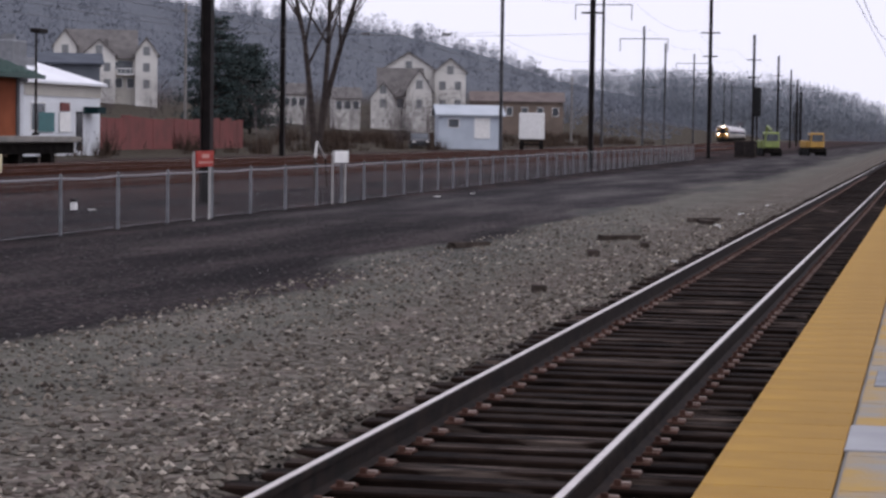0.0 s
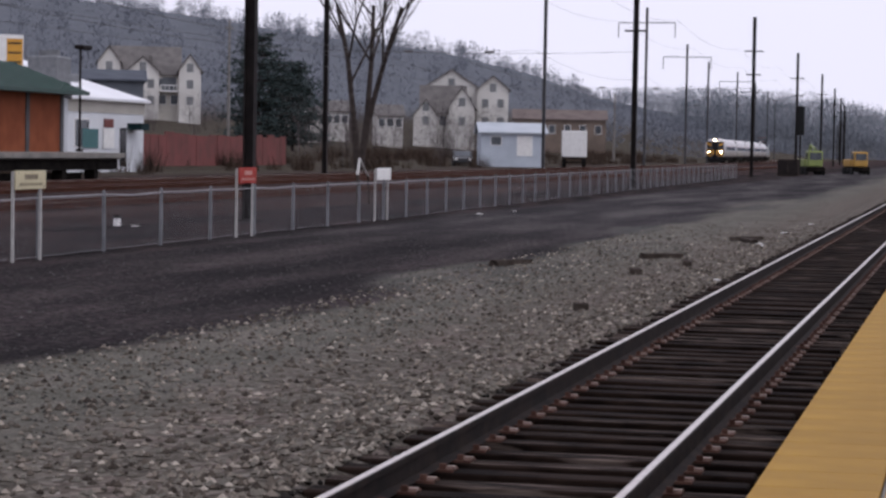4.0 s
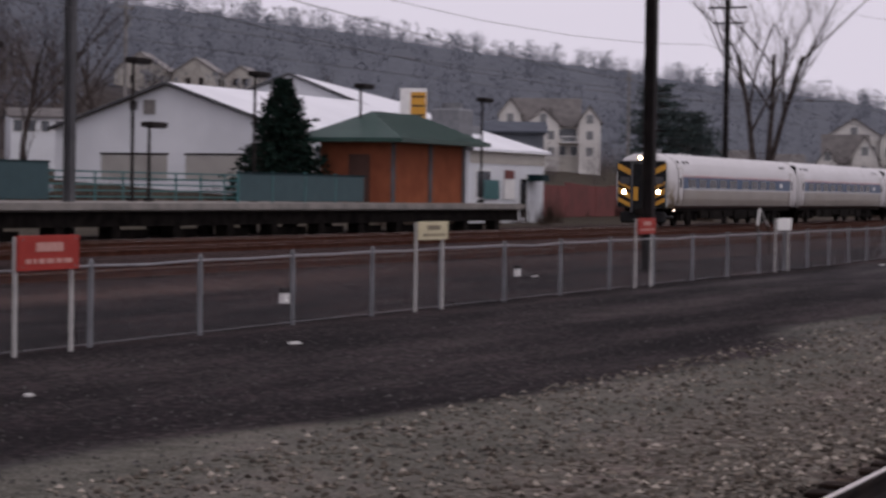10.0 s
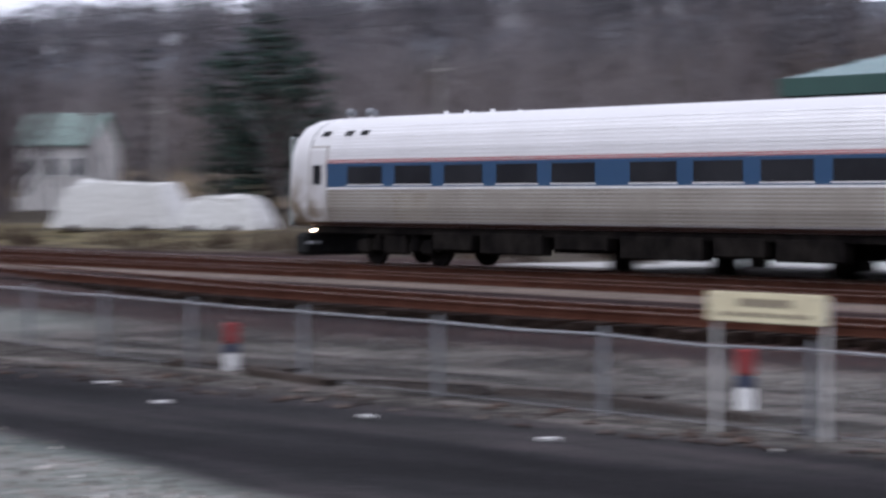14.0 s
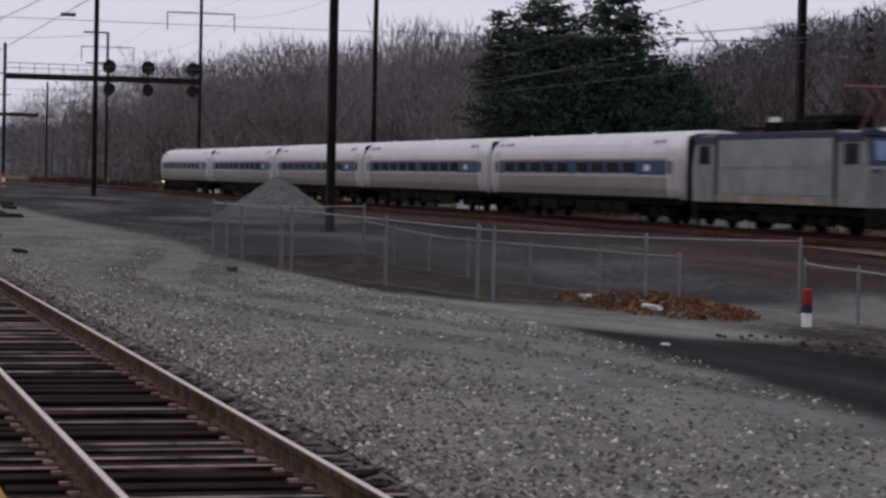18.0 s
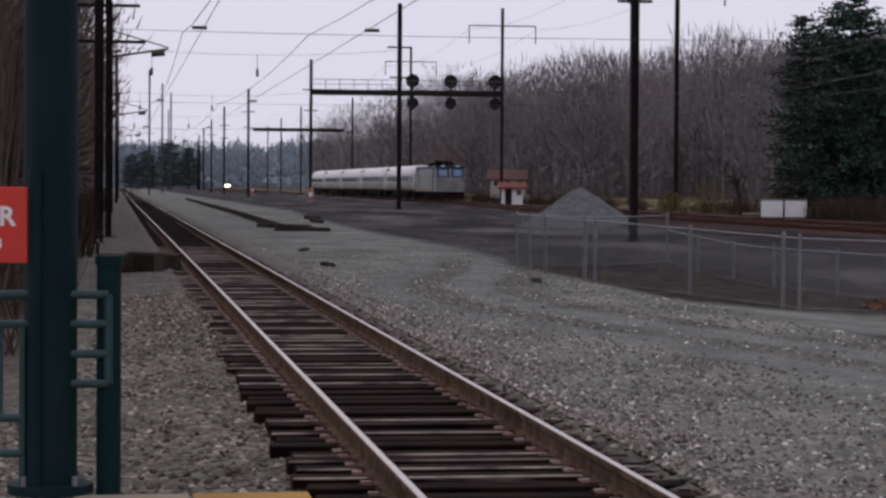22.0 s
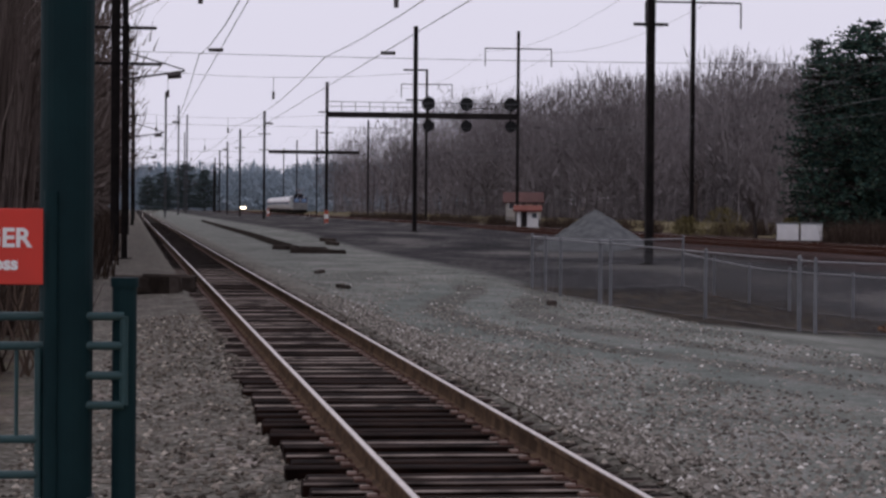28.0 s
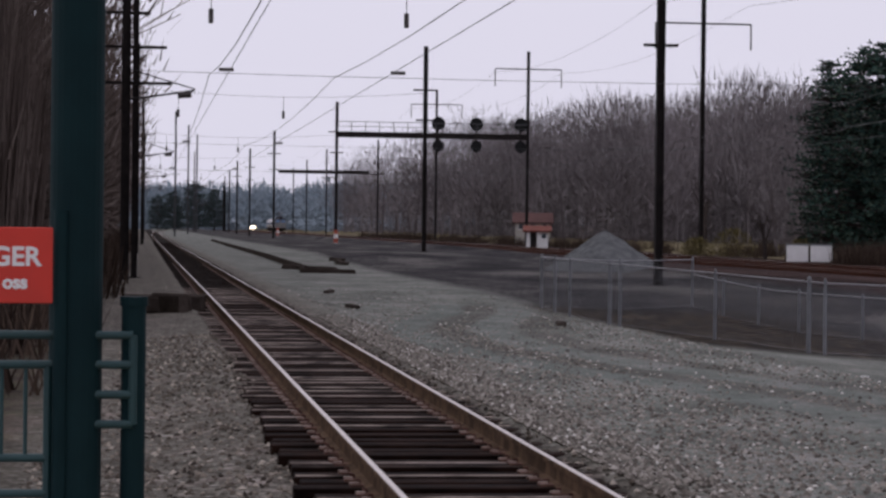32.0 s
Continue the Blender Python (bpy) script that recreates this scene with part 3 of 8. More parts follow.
M_GRIT = island_mat("grit", [(0.0, (0.030, 0.028, 0.027)), (0.6, (0.060, 0.056, 0.054)), (0.94, (0.085, 0.08, 0.077)), (1.0, (0.13, 0.125, 0.12))])
M_FOUL = island_mat("fouled_stone", [(0.0, (0.010, 0.009, 0.008)), (0.8, (0.030, 0.026, 0.023)), (1.0, (0.17, 0.15, 0.135))])
M_STONESL = island_mat("pale_crushed_stone", [(0.0, (0.050, 0.042, 0.036)), (0.4, (0.150, 0.134, 0.117)), (0.85, (0.27, 0.245, 0.215)), (0.96, (0.38, 0.35, 0.32)), (1.0, (0.66, 0.63, 0.59))])
M_PILE = mat("stone_pile", (0.085, 0.088, 0.092), (0.125, 0.128, 0.13), 3, 0.95, 0, 0.5, 9)
M_SNOW = mat("white_litter", (0.60, 0.59, 0.57), (0.45, 0.44, 0.42), 6, 0.8)
M_PATH = mat("pale_concrete_path", (0.40, 0.41, 0.385), (0.29, 0.30, 0.28), 0.7, 0.85, 0, 0.15, 6)
M_WRAP = mat("greenish_white_wrap", (0.50, 0.54, 0.51), (0.40, 0.44, 0.42), 2.5, 0.45)
M_PLANK = mat("old_dark_timber", (0.040, 0.032, 0.027), (0.065, 0.052, 0.045), 5, 0.9, 0, 0.3)


# ---- building helpers ----
def box(bm, x0, y0, z0, x1, y1, z1, bevel=0.0):
    r = bmesh.ops.create_cube(bm, size=1.0)
    bmesh.ops.scale(bm, vec=(x1 - x0, y1 - y0, z1 - z0), verts=r["verts"])
    bmesh.ops.translate(bm, vec=((x0 + x1) / 2, (y0 + y1) / 2, (z0 + z1) / 2), verts=r["verts"])
    if bevel:
        es = list({e for v in r["verts"] for e in v.link_edges})
        bmesh.ops.bevel(bm, geom=es, offset=bevel, segments=1, affect="EDGES")
    return bm


def tube(bm, p0, p1, r0, r1=None, n=8, caps=True):
    p0, p1 = Vector(p0), Vector(p1)
    d = p1 - p0
    m = Matrix.Translation((p0 + p1) / 2) @ d.to_track_quat("Z", "Y").to_matrix().to_4x4()
    bmesh.ops.create_cone(bm, cap_ends=caps, segments=n, radius1=r0, radius2=r0 if r1 is None else r1, depth=d.length, matrix=m)
    return bm


def poly(bm, pts):
    return bm.faces.new([bm.verts.new(p) for p in pts])


def extrude_profile(bm, pts, axis_pts):
    """Sweeps a closed profile (offset across, height) along points (x, y, z, heading unit across)."""
    rings = []
    for (x, y, z, ax, ay) in axis_pts:
        rings.append([bm.verts.new((x + u * ax, y + u * ay, z + v)) for u, v in pts])
    k = len(pts)
    for a, c in zip(rings, rings[1:]):
        for i in range(k):
            bm.faces.new((a[i], a[(i + 1) % k], c[(i + 1) % k], c[i]))
    bm.faces.new(rings[0][::-1])
    bm.faces.new(rings[-1])
    return bm


def part(name, bm, material, parent=None, label="", smooth=False):
    me = bpy.data.meshes.new(name)
    bmesh.ops.recalc_face_normals(bm, faces=bm.faces)
    bm.to_mesh(me)
    bm.free()
    if smooth:
        me.polygons.foreach_set("use_smooth", [True] * len(me.polygons))
    me.materials.append(material)
    ob = new(name, me)
    if parent is not None:
        ob.parent = parent
    if label:
        ob["label"] = label
    return ob


def pieces(name, verts, faces, material, parent=None):
    me = bpy.data.meshes.new(name)
    me.from_pydata(verts.tolist() if hasattr(verts, "tolist") else verts, [], faces.tolist() if hasattr(faces, "tolist") else faces)
    me.materials.append(material)
    ob = new(name, me)
    if parent is not None:
        ob.parent = parent
    return ob


def thing(name, m, label, category, group="", kind=""):
    ob = new(name)
    ob.empty_display_size = 0.2
    ob.matrix_world = m
    return tagged(ob, label, category, group, kind)


def B():
    return bmesh.new()


def bx(name, mat_, parent, *dims, bevel=0.0, label=""):
    return part(name, box(B(), *dims, bevel=bevel), mat_, parent, label)


def polar(az, dist):
    return dist * math.sin(radians(az)), dist * math.cos(radians(az))


def smooth(a, b, v):
    t = min(1.0, max(0.0, (v - a) / (b - a)))
    return t * t * (3 - 2 * t)


def lerp_table(tab, v):
    if v <= tab[0][0]:
        return tab[0][1]
    for (a, fa), (b, fb) in zip(tab, tab[1:]):
        if v <= b:
            return fa + (fb - fa) * (v - a) / (b - a)
    return tab[-1][1]


# far main line: its middle, as distance across for distance along
MAIN = [(-1200, 66), (-900, 50), (-760, 43), (-620, 38), (-480, 35), (-420, 34.0), (-337, 33.5), (-255, 33.9), (-191, 34.4), (-109, 35.1), (-60, 35.6), (-25, 36.3), (0, 36.8), (73, 37.1), (155, 37.1), (278, 37.6), (400, 41), (524, 46.3), (700, 56), (1000, 78)]
NEAR = [(-1300, 26.0), (-900, 11.0), (-600, 4.6), (-420, 2.75), (-250, 2.55), (-120, 2.55), (-60, 2.565), (0, 2.565), (60, 2.565), (600, 2.6), (1500, 2.7)]


def curve_at(tab, x):
    """Smooth curve through the table, by Hermite pieces."""
    n = len(tab)
    i = 0
    while i < n - 2 and x > tab[i + 1][0]:
        i += 1

    def slope(j):
        a, b = tab[max(j - 1, 0)], tab[min(j + 1, n - 1)]
        return (b[1] - a[1]) / (b[0] - a[0])
    (xa, ya), (xb, yb) = tab[i], tab[i + 1]
    hh = xb - xa
    t = (x - xa) / hh
    return (2 * t ** 3 - 3 * t * t + 1) * ya + (t ** 3 - 2 * t * t + t) * hh * slope(i) + (-2 * t ** 3 + 3 * t * t) * yb + (t ** 3 - t * t) * hh * slope(i + 1)


def main_y(x):
    return curve_at(MAIN, x)


def near_y(x):
    return curve_at(NEAR, x)


RIDGE_EL = [(-92, 1.0), (-86, 0.9), (-80, 0.8), (-72, 2.0), (-66, 3.9), (-62, 4.7), (-58, 5.0), (-45, 5.8), (-30, 6.6), (0, 7.6), (44, 7.6), (51, 6.0), (56, 4.85), (60, 4.38), (65, 3.85), (70, 3.2), (76, 2.5), (80, 1.8), (83, 1.55), (86, 1.35), (88, 1.0), (92, 0.8)]
RIDGE_R = [(-90, 900), (-72, 600), (-60, 480), (-30, 420), (30, 420), (50, 520), (60, 800), (70, 900), (80, 1050), (92, 1300)]


def gz(x, y):
    """Height of the ground."""
    z = -0.35
    ny = near_y(x)
    z += 0.075 * (smooth(-2.4, -1.5, y - ny) - smooth(1.55, 3.1, y - ny)) if abs(y - ny) < 6 else 0
    d = y - ny
    if -3.4 < d < -0.8 and x < -20:
        # stone heaped over the tie ends
        w = 0.22 * noise.noise((x * 0.35, 0.0, 5.0))
        z += 0.125 * smooth(-22, -34, x) * (smooth(-3.4, -2.6, d) - smooth(-1.3 + w, -0.95 + w, d))
    if 0.9 < d < 2.6:
        z += 0.05 * smooth(-10, -18, x) * (smooth(0.95, 1.25, d) - smooth(1.8, 2.5, d))
        z += 0.10 * (smooth(1.0, 1.4, d) - smooth(1.8, 2.5, d))
    z -= 0.42 * smooth(6, -42, x) * smooth(-80, -60, x) * smooth(9, 16, y) * (1 - smooth(22, 27, y))
    z += 0.45 * smooth(-110, -170, x) * smooth(6, 14, y) * (1 - smooth(25, 28, y))
    my = main_y(x)
    z += (0.27 * smooth(-14.6, -12.6, y - my) if x > -70 else 0.27 * smooth(-9.6, -8.6, y - my)) + 0.14 * smooth(-9.0, -8.2, y - my)
    if y > my:
        z += 0.55 * smooth(my + 12, my + 18, y) + 3.0 * smooth(50, 118, y) * smooth(-75, -20, x)
        r, az = math.hypot(x, y), math.degrees(math.atan2(x, y))
        rr = lerp_table(RIDGE_R, az)
        top = rr * math.tan(radians(lerp_table(RIDGE_EL, az))) + 1.86 - 7.5 + 4.8 * smooth(20, 46, az)
        z += max(0.0, top - 3.5) * smooth(0.30 * rr, rr, r) * smooth(my + 14, my + 120, y)
        z += 1.2 * (noise.noise((x * 0.013, y * 0.013, 0))) * smooth(150, 260, r) * smooth(my + 20, my + 90, y)
    elif y < -4 and y > -400:
        z += 0.5 * smooth(-4, -9, y)
    return z

# ---- ground ----
def grid_lines(spans):
    out = []
    for a, b, s in spans:
        k = max(1, round((b - a) / s))
        out += [a + (b - a) * i / k for i in range(k)]
    return out + [spans[-1][1]]


GX = grid_lines([(-4500, -1200, 300), (-1200, -400, 50), (-400, -120, 14), (-120, 120, 4), (120, 400, 14), (400, 1300, 45), (1300, 4500, 300)])
GY = grid_lines([(-4500, -300, 400), (-300, -20, 30), (-20, 0, 2), (0, 6, 0.25), (6, 30, 1), (30, 62, 2), (62, 200, 8), (200, 900, 25), (900, 1500, 100), (1500, 4500, 400)])
gv = [(x, y, gz(x, y)) for y in GY for x in GX]
nx = len(GX)
gf = [(j * nx + i, j * nx + i + 1, (j + 1) * nx + i + 1, (j + 1) * nx + i) for j in range(len(GY) - 1) for i in range(nx - 1)]
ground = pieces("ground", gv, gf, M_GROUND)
ground.data.polygons.foreach_set("use_smooth", [True] * len(gf))
tagged(ground, "grey crushed stone and dark cinder ground beside the tracks", "ground", kind="structure")

RAIL_P = [(-0.036, 0), (-0.036, -0.035), (-0.012, -0.045), (-0.012, -0.145), (-0.07, -0.165), (0.07, -0.165), (0.012, -0.145), (0.012, -0.045), (0.036, -0.035), (0.036, 0)]
HEAD_P = [(-0.022, 0.004), (-0.022, -0.006), (0.024, -0.006), (0.024, 0.004)]


def track_line(fy, off, xs):
    out = []
    for x in xs:
        d = 0.5
        s = (fy(x + d) - fy(x - d)) / (2 * d)
        q = math.hypot(1, s)
        ax, ay = -s / q, 1 / q
        out.append((x + off * ax, fy(x) + off * ay, 0.0, ax, ay))
    return out


def track(name, fy, xs, web, head, label, tie_span, fine_span, zoff=0.0, tie_mat=M_TIE):
    t = thing(name, pose(0, 0, zoff), label, "railway track", kind="structure")
    for off in (-0.7525, 0.7525):
        runs = [(track_line(fy, off, xs), web)]
        if web is M_RAIL:
            runs = [(track_line(fy, off, [x for x in xs if x <= 0]), web), (track_line(fy, off, [x for x in xs if x >= 0]), M_DARKRAIL)]
        for line, side in runs:
            r = part("rail", extrude_profile(B(), RAIL_P, line), side, t)
            part("rail_head", extrude_profile(B(), HEAD_P, line), head, r, "shiny worn rail head")
    rng = random.Random(4)
    tie_me = {}
    vs, fs = [], []
    pv, pf, cv, cf = [], [], [], []
    cube_f = [(0, 1, 3, 2), (4, 6, 7, 5), (0, 4, 5, 1), (2, 3, 7, 6), (0, 2, 6, 4), (1, 5, 7, 3)]
    d = 0.5
    for k in range(int((tie_span[1] - tie_span[0]) / 0.508)):
        x = tie_span[0] + 0.508 * k + rng.uniform(-0.025, 0.025)
        ang = math.atan((fy(x + d) - fy(x - d)) / (2 * d)) + rng.uniform(-0.012, 0.012)
        y, sh = fy(x), rng.uniform(-0.07, 0.07)
        zt = -0.175 + rng.uniform(-0.012, 0.008)
        if fine_span[0] <= x <= fine_span[1]:
            old = x < 0
            if old not in tie_me:
                o = part("tie", box(B(), -0.115, -1.3, -0.18, 0.115, 1.3, 0, bevel=0.012), M_OLDTIE if old else tie_mat, t)
                tie_me[old] = o.data
            else:
                o = new("tie", tie_me[old])
                o.parent = t
            o.matrix_local = Matrix.Translation((x, y + sh, zt)) @ Matrix.Rotation(ang, 4, "Z")
        else:
            b0 = len(vs)
            c, s = math.cos(ang), math.sin(ang)
            for u in (-0.115, 0.115):
                for v in (-1.3, 1.3):
                    for w in (-0.18, 0):
                        vs.append((x + u * c - v * s, y + sh + u * s + v * c, zt + w))
            fs += [tuple(b0 + i for i in f) for f in cube_f]
        if abs(x) < 120 and fine_span[1] > 0:
            for off in (-0.7525, 0.7525):
                for du, dv, hw, hl, hz in ((0, 0, 0.09, 0.17, 0.014), (0.05, 0.1, 0.014, 0.02, 0.05), (-0.05, -0.1, 0.014, 0.02, 0.05), (0.0, -0.135, 0.028, 0.035, 0.03), (0.0, 0.135, 0.028, 0.035, 0.03)):
                    b0, spike = len(pv), hw == 0.028
                    for u in (-hw, hw):
                        for v in (-hl, hl):
                            for w in (-0.005, hz):
                                (cv if spike else pv).append((x + du + u, y + off + dv + v, zt + w))
                    if spike:
                        cf += [tuple(len(cv) - 8 + i for i in f) for f in cube_f]
                    else:
                        pf += [tuple(b0 + i for i in f) for f in cube_f]
    if vs:
        o = pieces("ties", vs, fs, tie_mat, t)
        o["kind"] = "stuff"
    if pv:
        o = pieces("tie_plates", pv, pf, M_PLATE, t)
        o["kind"] = "stuff"
        o["label"] = "rusty tie plates and spikes"
        o = pieces("rail_clips", cv, cf, M_CLIP, t)
        o["kind"] = "stuff"
        o["label"] = "bright worn rail clips"
    return t


XS_NEAR = grid_lines([(-1200, -100, 20), (-100, 120, 10), (120, 1200, 60)])
XS_MAIN = grid_lines([(-1100, -100, 15), (-100, 200, 10), (200, 1000, 20)])
# ---- train ----
CAR_L = 26.0


def car_profile():
    """Half-round tubular coach section, from the sill up over the roof: (across, height)."""
    pts = [(1.36, 0.98), (1.50, 1.10), (1.585, 1.45), (1.60, 1.95), (1.60, 2.6), (1.56, 2.95), (1.44, 3.3), (1.16, 3.6), (0.72, 3.78), (0.25, 3.84)]
    return pts + [(-a, z) for a, z in reversed(pts)]


def side_at(z):
    """How far out the coach side stands at that height."""
    prof = [(a, h_) for a, h_ in car_profile() if a > 0]
    for (a0, z0), (a1, z1) in zip(prof, prof[1:]):
        if z0 <= z <= z1:
            return a0 + (a1 - a0) * (z - z0) / (z1 - z0)
    return prof[-1][0]


def shell(bm, prof, stations):
    """Lofted body: stations of (s, width scale, height scale about the floor)."""
    rings = []
    for s, kw, kh, *lean in stations:
        k = lean[0] if lean else 0.0
        rings.append([bm.verts.new((s + k * ((z - 0.98) / 2.86) ** 2.2, a * kw, 0.98 + (z - 0.98) * kh)) for a, z in prof])
    k = len(prof)
    for a, c in zip(rings, rings[1:]):
        for i in range(k):
            bm.faces.new((a[i], a[(i + 1) % k], c[(i + 1) % k], c[i]))
    bm.faces.new(rings[0])
    bm.faces.new(rings[-1][::-1])


def side_strip(bm, s0, s1, z0, z1, out, depth=0.02, sides=(1, -1)):
    """A thin raised panel that follows the coach side."""
    for sg in sides:
        ring = []
        for s in (s0, s1):
            for z in (z0, z1):
                for o in (out, out - depth):
                    ring.append(bm.verts.new((s, sg * (side_at(z) + o), z)))
        for f in ((0, 1, 3, 2), (4, 6, 7, 5), (0, 4, 5, 1), (2, 3, 7, 6), (0, 2, 6, 4), (1, 5, 7, 3)):
            bm.faces.new([ring[i] for i in f])


def bogie(t, s):
    bm = B()
    for sg in (1, -1):
        box(bm, s - 1.75, sg * 1.02 - 0.09, 0.36, s + 1.75, sg * 1.02 + 0.09, 0.62, 0.03)
        box(bm, s - 0.45, sg * 1.12 - 0.12, 0.28, s + 0.45, sg * 1.12 + 0.12, 0.82, 0.05)
        for d in (-1.3, 1.3):
            box(bm, s + d - 0.2, sg * 1.1 - 0.13, 0.3, s + d + 0.2, sg * 1.1 + 0.13, 0.66, 0.04)
        for d in (-0.75, 0.75):
            tube(bm, (s + d, sg * 1.1, 0.38), (s + d, sg * 1.1, 0.9), 0.13, n=10)
        tube(bm, (s - 1.0, sg * 1.16, 0.6), (s - 0.2, sg * 1.16, 0.92), 0.045, n=6)
        tube(bm, (s + 1.0, sg * 1.16, 0.6), (s + 0.2, sg * 1.16, 0.92), 0.045, n=6)
    box(bm, s - 0.5, -1.0, 0.4, s + 0.5, 1.0, 0.8)
    b = part("bogie", bm, M_UNDER, t)
    for d in (-1.3, 1.3):
        bm = B()
        for sg in (1, -1):
            tube(bm, (s + d, sg * 0.69, 0.455), (s + d, sg * 0.83, 0.455), 0.455, n=24)
        tube(bm, (s + d, -0.8, 0.455), (s + d, 0.8, 0.455), 0.08, n=8)
        part("wheelset", bm, M_UNDER, b)


def coach(cab):
    """A coach, its leading end at s = 0 towards -x, floor over the rails at z = 0."""
    t = thing("cab_car" if cab else "passenger_coach", pose(0, 0, 0), ("stainless cab car with a yellow and black chevron end" if cab else "stainless fluted passenger coach with a blue window band"), "train car", "cars of the train")
    prof = car_profile()
    bm = B()
    if cab:
        shell(bm, prof, [(-0.14, 0.85, 0.955, 0.20), (-0.06, 0.90, 0.978, 0.18), (0.14, 0.945, 0.992, 0.14), (0.5, 0.975, 0.997, 0.08), (0.98, 0.992, 0.998, 0.0), (1.03, 1, 1, 0.0), (25.2, 1, 1), (25.74, 0.985, 0.99)])
    else:
        shell(bm, prof, [(0.26, 0.985, 0.99), (0.8, 1, 1), (25.2, 1, 1), (25.74, 0.985, 0.99)])
    body = part("body", bm, M_CAB if cab else M_STEEL, t, smooth=True)
    starts = [2.72 + 1.97 * i for i in range(5)] + [13.2 + 1.97 * i for i in range(4)]
    for sg in (1, -1):
        bm = B()
        z = 1.14
        while z < 1.9:
            side_strip(bm, 1.9, 23.7, z, z + 0.042, 0.022, 0.03, (sg,))
            z += 0.085
        tagged(part("lower_fluting", bm, M_RIB, body, "dull horizontal ribs"), kind="stuff")
        bm = B()
        z = 2.72
        while z < 3.55:
            side_strip(bm, 1.9, 23.7, z, z + 0.03, 0.010, 0.03, (sg,))
            z += 0.09
        tagged(part("fluting", bm, M_ROOF, body, "horizontal stainless ribs"), kind="stuff")
        part("lower_side", _strip(1.85, 24.05, 1.12, 1.93, 0.006, sg), M_LOWER, body, "dull lower side panel")
        part("window_band", _strip(1.8, 24.2, 1.99, 2.60, 0.012, sg), M_BLUE, body, "blue window band")
        for z0, z1, mm, lb in ((2.615, 2.635, M_RED, "thin red stripe"), (2.665, 2.685, M_RED, "thin red stripe"), (1.93, 1.975, M_WHITE, "white stripe"), (0.985, 1.09, M_RPOLE, "rusty sill")):
            part("stripe", _strip(1.8 if z0 > 1 else 0.9, 24.2 if z0 > 1 else 25.2, z0, z1, 0.016, sg), mm, body, lb)
        for s in starts:
            w = part("window", _strip(s, s + 1.46, 2.05, 2.52, 0.02, sg), M_GLASS, body)
            part("window_frame", _strip(s - 0.03, s + 1.49, 2.025, 2.055, 0.026, sg), M_WHITE, w, "bright lower window rim")
        for s in ((1.05, 24.1) if cab else (1.0, 24.1)):
            d = part("door", _strip(s, s + 0.74, 1.1, 3.02, 0.014, sg), M_CAB if cab else M_STEEL, t)
            for u0, u1, w0, w1 in ((s - 0.03, s, 1.1, 3.05), (s + 0.74, s + 0.77, 1.1, 3.05), (s - 0.03, s + 0.77, 3.02, 3.06)):
                part("door_frame", _strip(u0, u1, w0, w1, 0.02, sg), M_LOWER, d)
            part("door_window", _strip(s + 0.16, s + 0.52, 2.06, 2.56, 0.022, sg), M_GLASS, d)
        for s in (1.35, 2.35, 3.0, 22.3, 23.0):
            part("roof_vent", _strip(s, s + 0.32, 3.32, 3.45, 0.03, sg), M_BLACK, body)
        part("emblem", _strip(21.6, 22.2, 2.18, 2.42, 0.02, sg), M_WHITE, body)
        part("side_panel", _strip(4.6, 6.0, 1.14, 1.86, 0.010, sg), M_GRIME, body, "stained lower panel")
    if cab:
        for s, b in ((1.15, -0.3), (1.55, 0.1), (1.95, -0.25)):
            hn = part("roof_horn", tube(B(), (s, b, 3.74), (s, b, 3.93), 0.05, n=8), M_STEEL, t)
            part("horn_bell", tube(B(), (s - 0.14, b, 3.97), (s + 0.14, b, 3.97), 0.11, 0.08, n=12), M_GALV, hn)
    for s in ((5.2, 6.0, 7.0) if cab else (3.0, 12.0)):
        for u, b in ((s, -0.35), (s + 0.15, 0.4)):
            part("roof_vent_cap", tube(B(), (u, b, 3.74), (u, b, 3.9), 0.085, 0.06, n=10), M_WHITE, t)
    part("underframe", box(B(), 0.9, -1.3, 0.8, 25.1, 1.3, 1.0), M_UNDER, t)
    for s0, s1, z0 in ((5.9, 7.4, 0.42), (7.7, 10.0, 0.36), (10.4, 12.2, 0.5), (12.6, 15.2, 0.34), (15.5, 17.0, 0.44), (17.3, 19.2, 0.38)):
        for sg in (1, -1):
            bx("equipment_box", M_UNDER, t, s0, min(sg * 1.02, sg * 1.37), z0, s1, max(sg * 1.02, sg * 1.37), 0.86, bevel=0.04)
    bogie(t, 4.2)
    bogie(t, 21.8)
    # Rubber diaphragm widened to full section, its black standing in for the gap's shade.
    bx("diaphragm", M_BLACK, t, 25.7, -1.42, 0.95, 26.02, 1.42, 3.6, bevel=0.12)
    if not cab:
        bx("diaphragm", M_BLACK, t, 0.03, -1.42, 0.95, 0.3, 1.42, 3.6, bevel=0.12)
    if cab:
        cab_end(t)
    return t


def _strip(s0, s1, z0, z1, out, sg):
    """One raised panel on one side, bent to the coach side."""
    bm = B()
    zs = [z0] + [z for _, z in car_profile()[:10] if z0 + 0.02 < z < z1 - 0.02] + [z1]
    rows = []
    for z in zs:
        rows.append([bm.verts.new((s, sg * (side_at(z) + o), z)) for s, o in ((s0, out), (s1, out), (s1, out - 0.02), (s0, out - 0.02))])
    for a, c in zip(rows, rows[1:]):
        for i in range(4):
            bm.faces.new((a[i], a[(i + 1) % 4], c[(i + 1) % 4], c[i]))
    bm.faces.new(rows[0])
    bm.faces.new(rows[-1][::-1])
    return bm


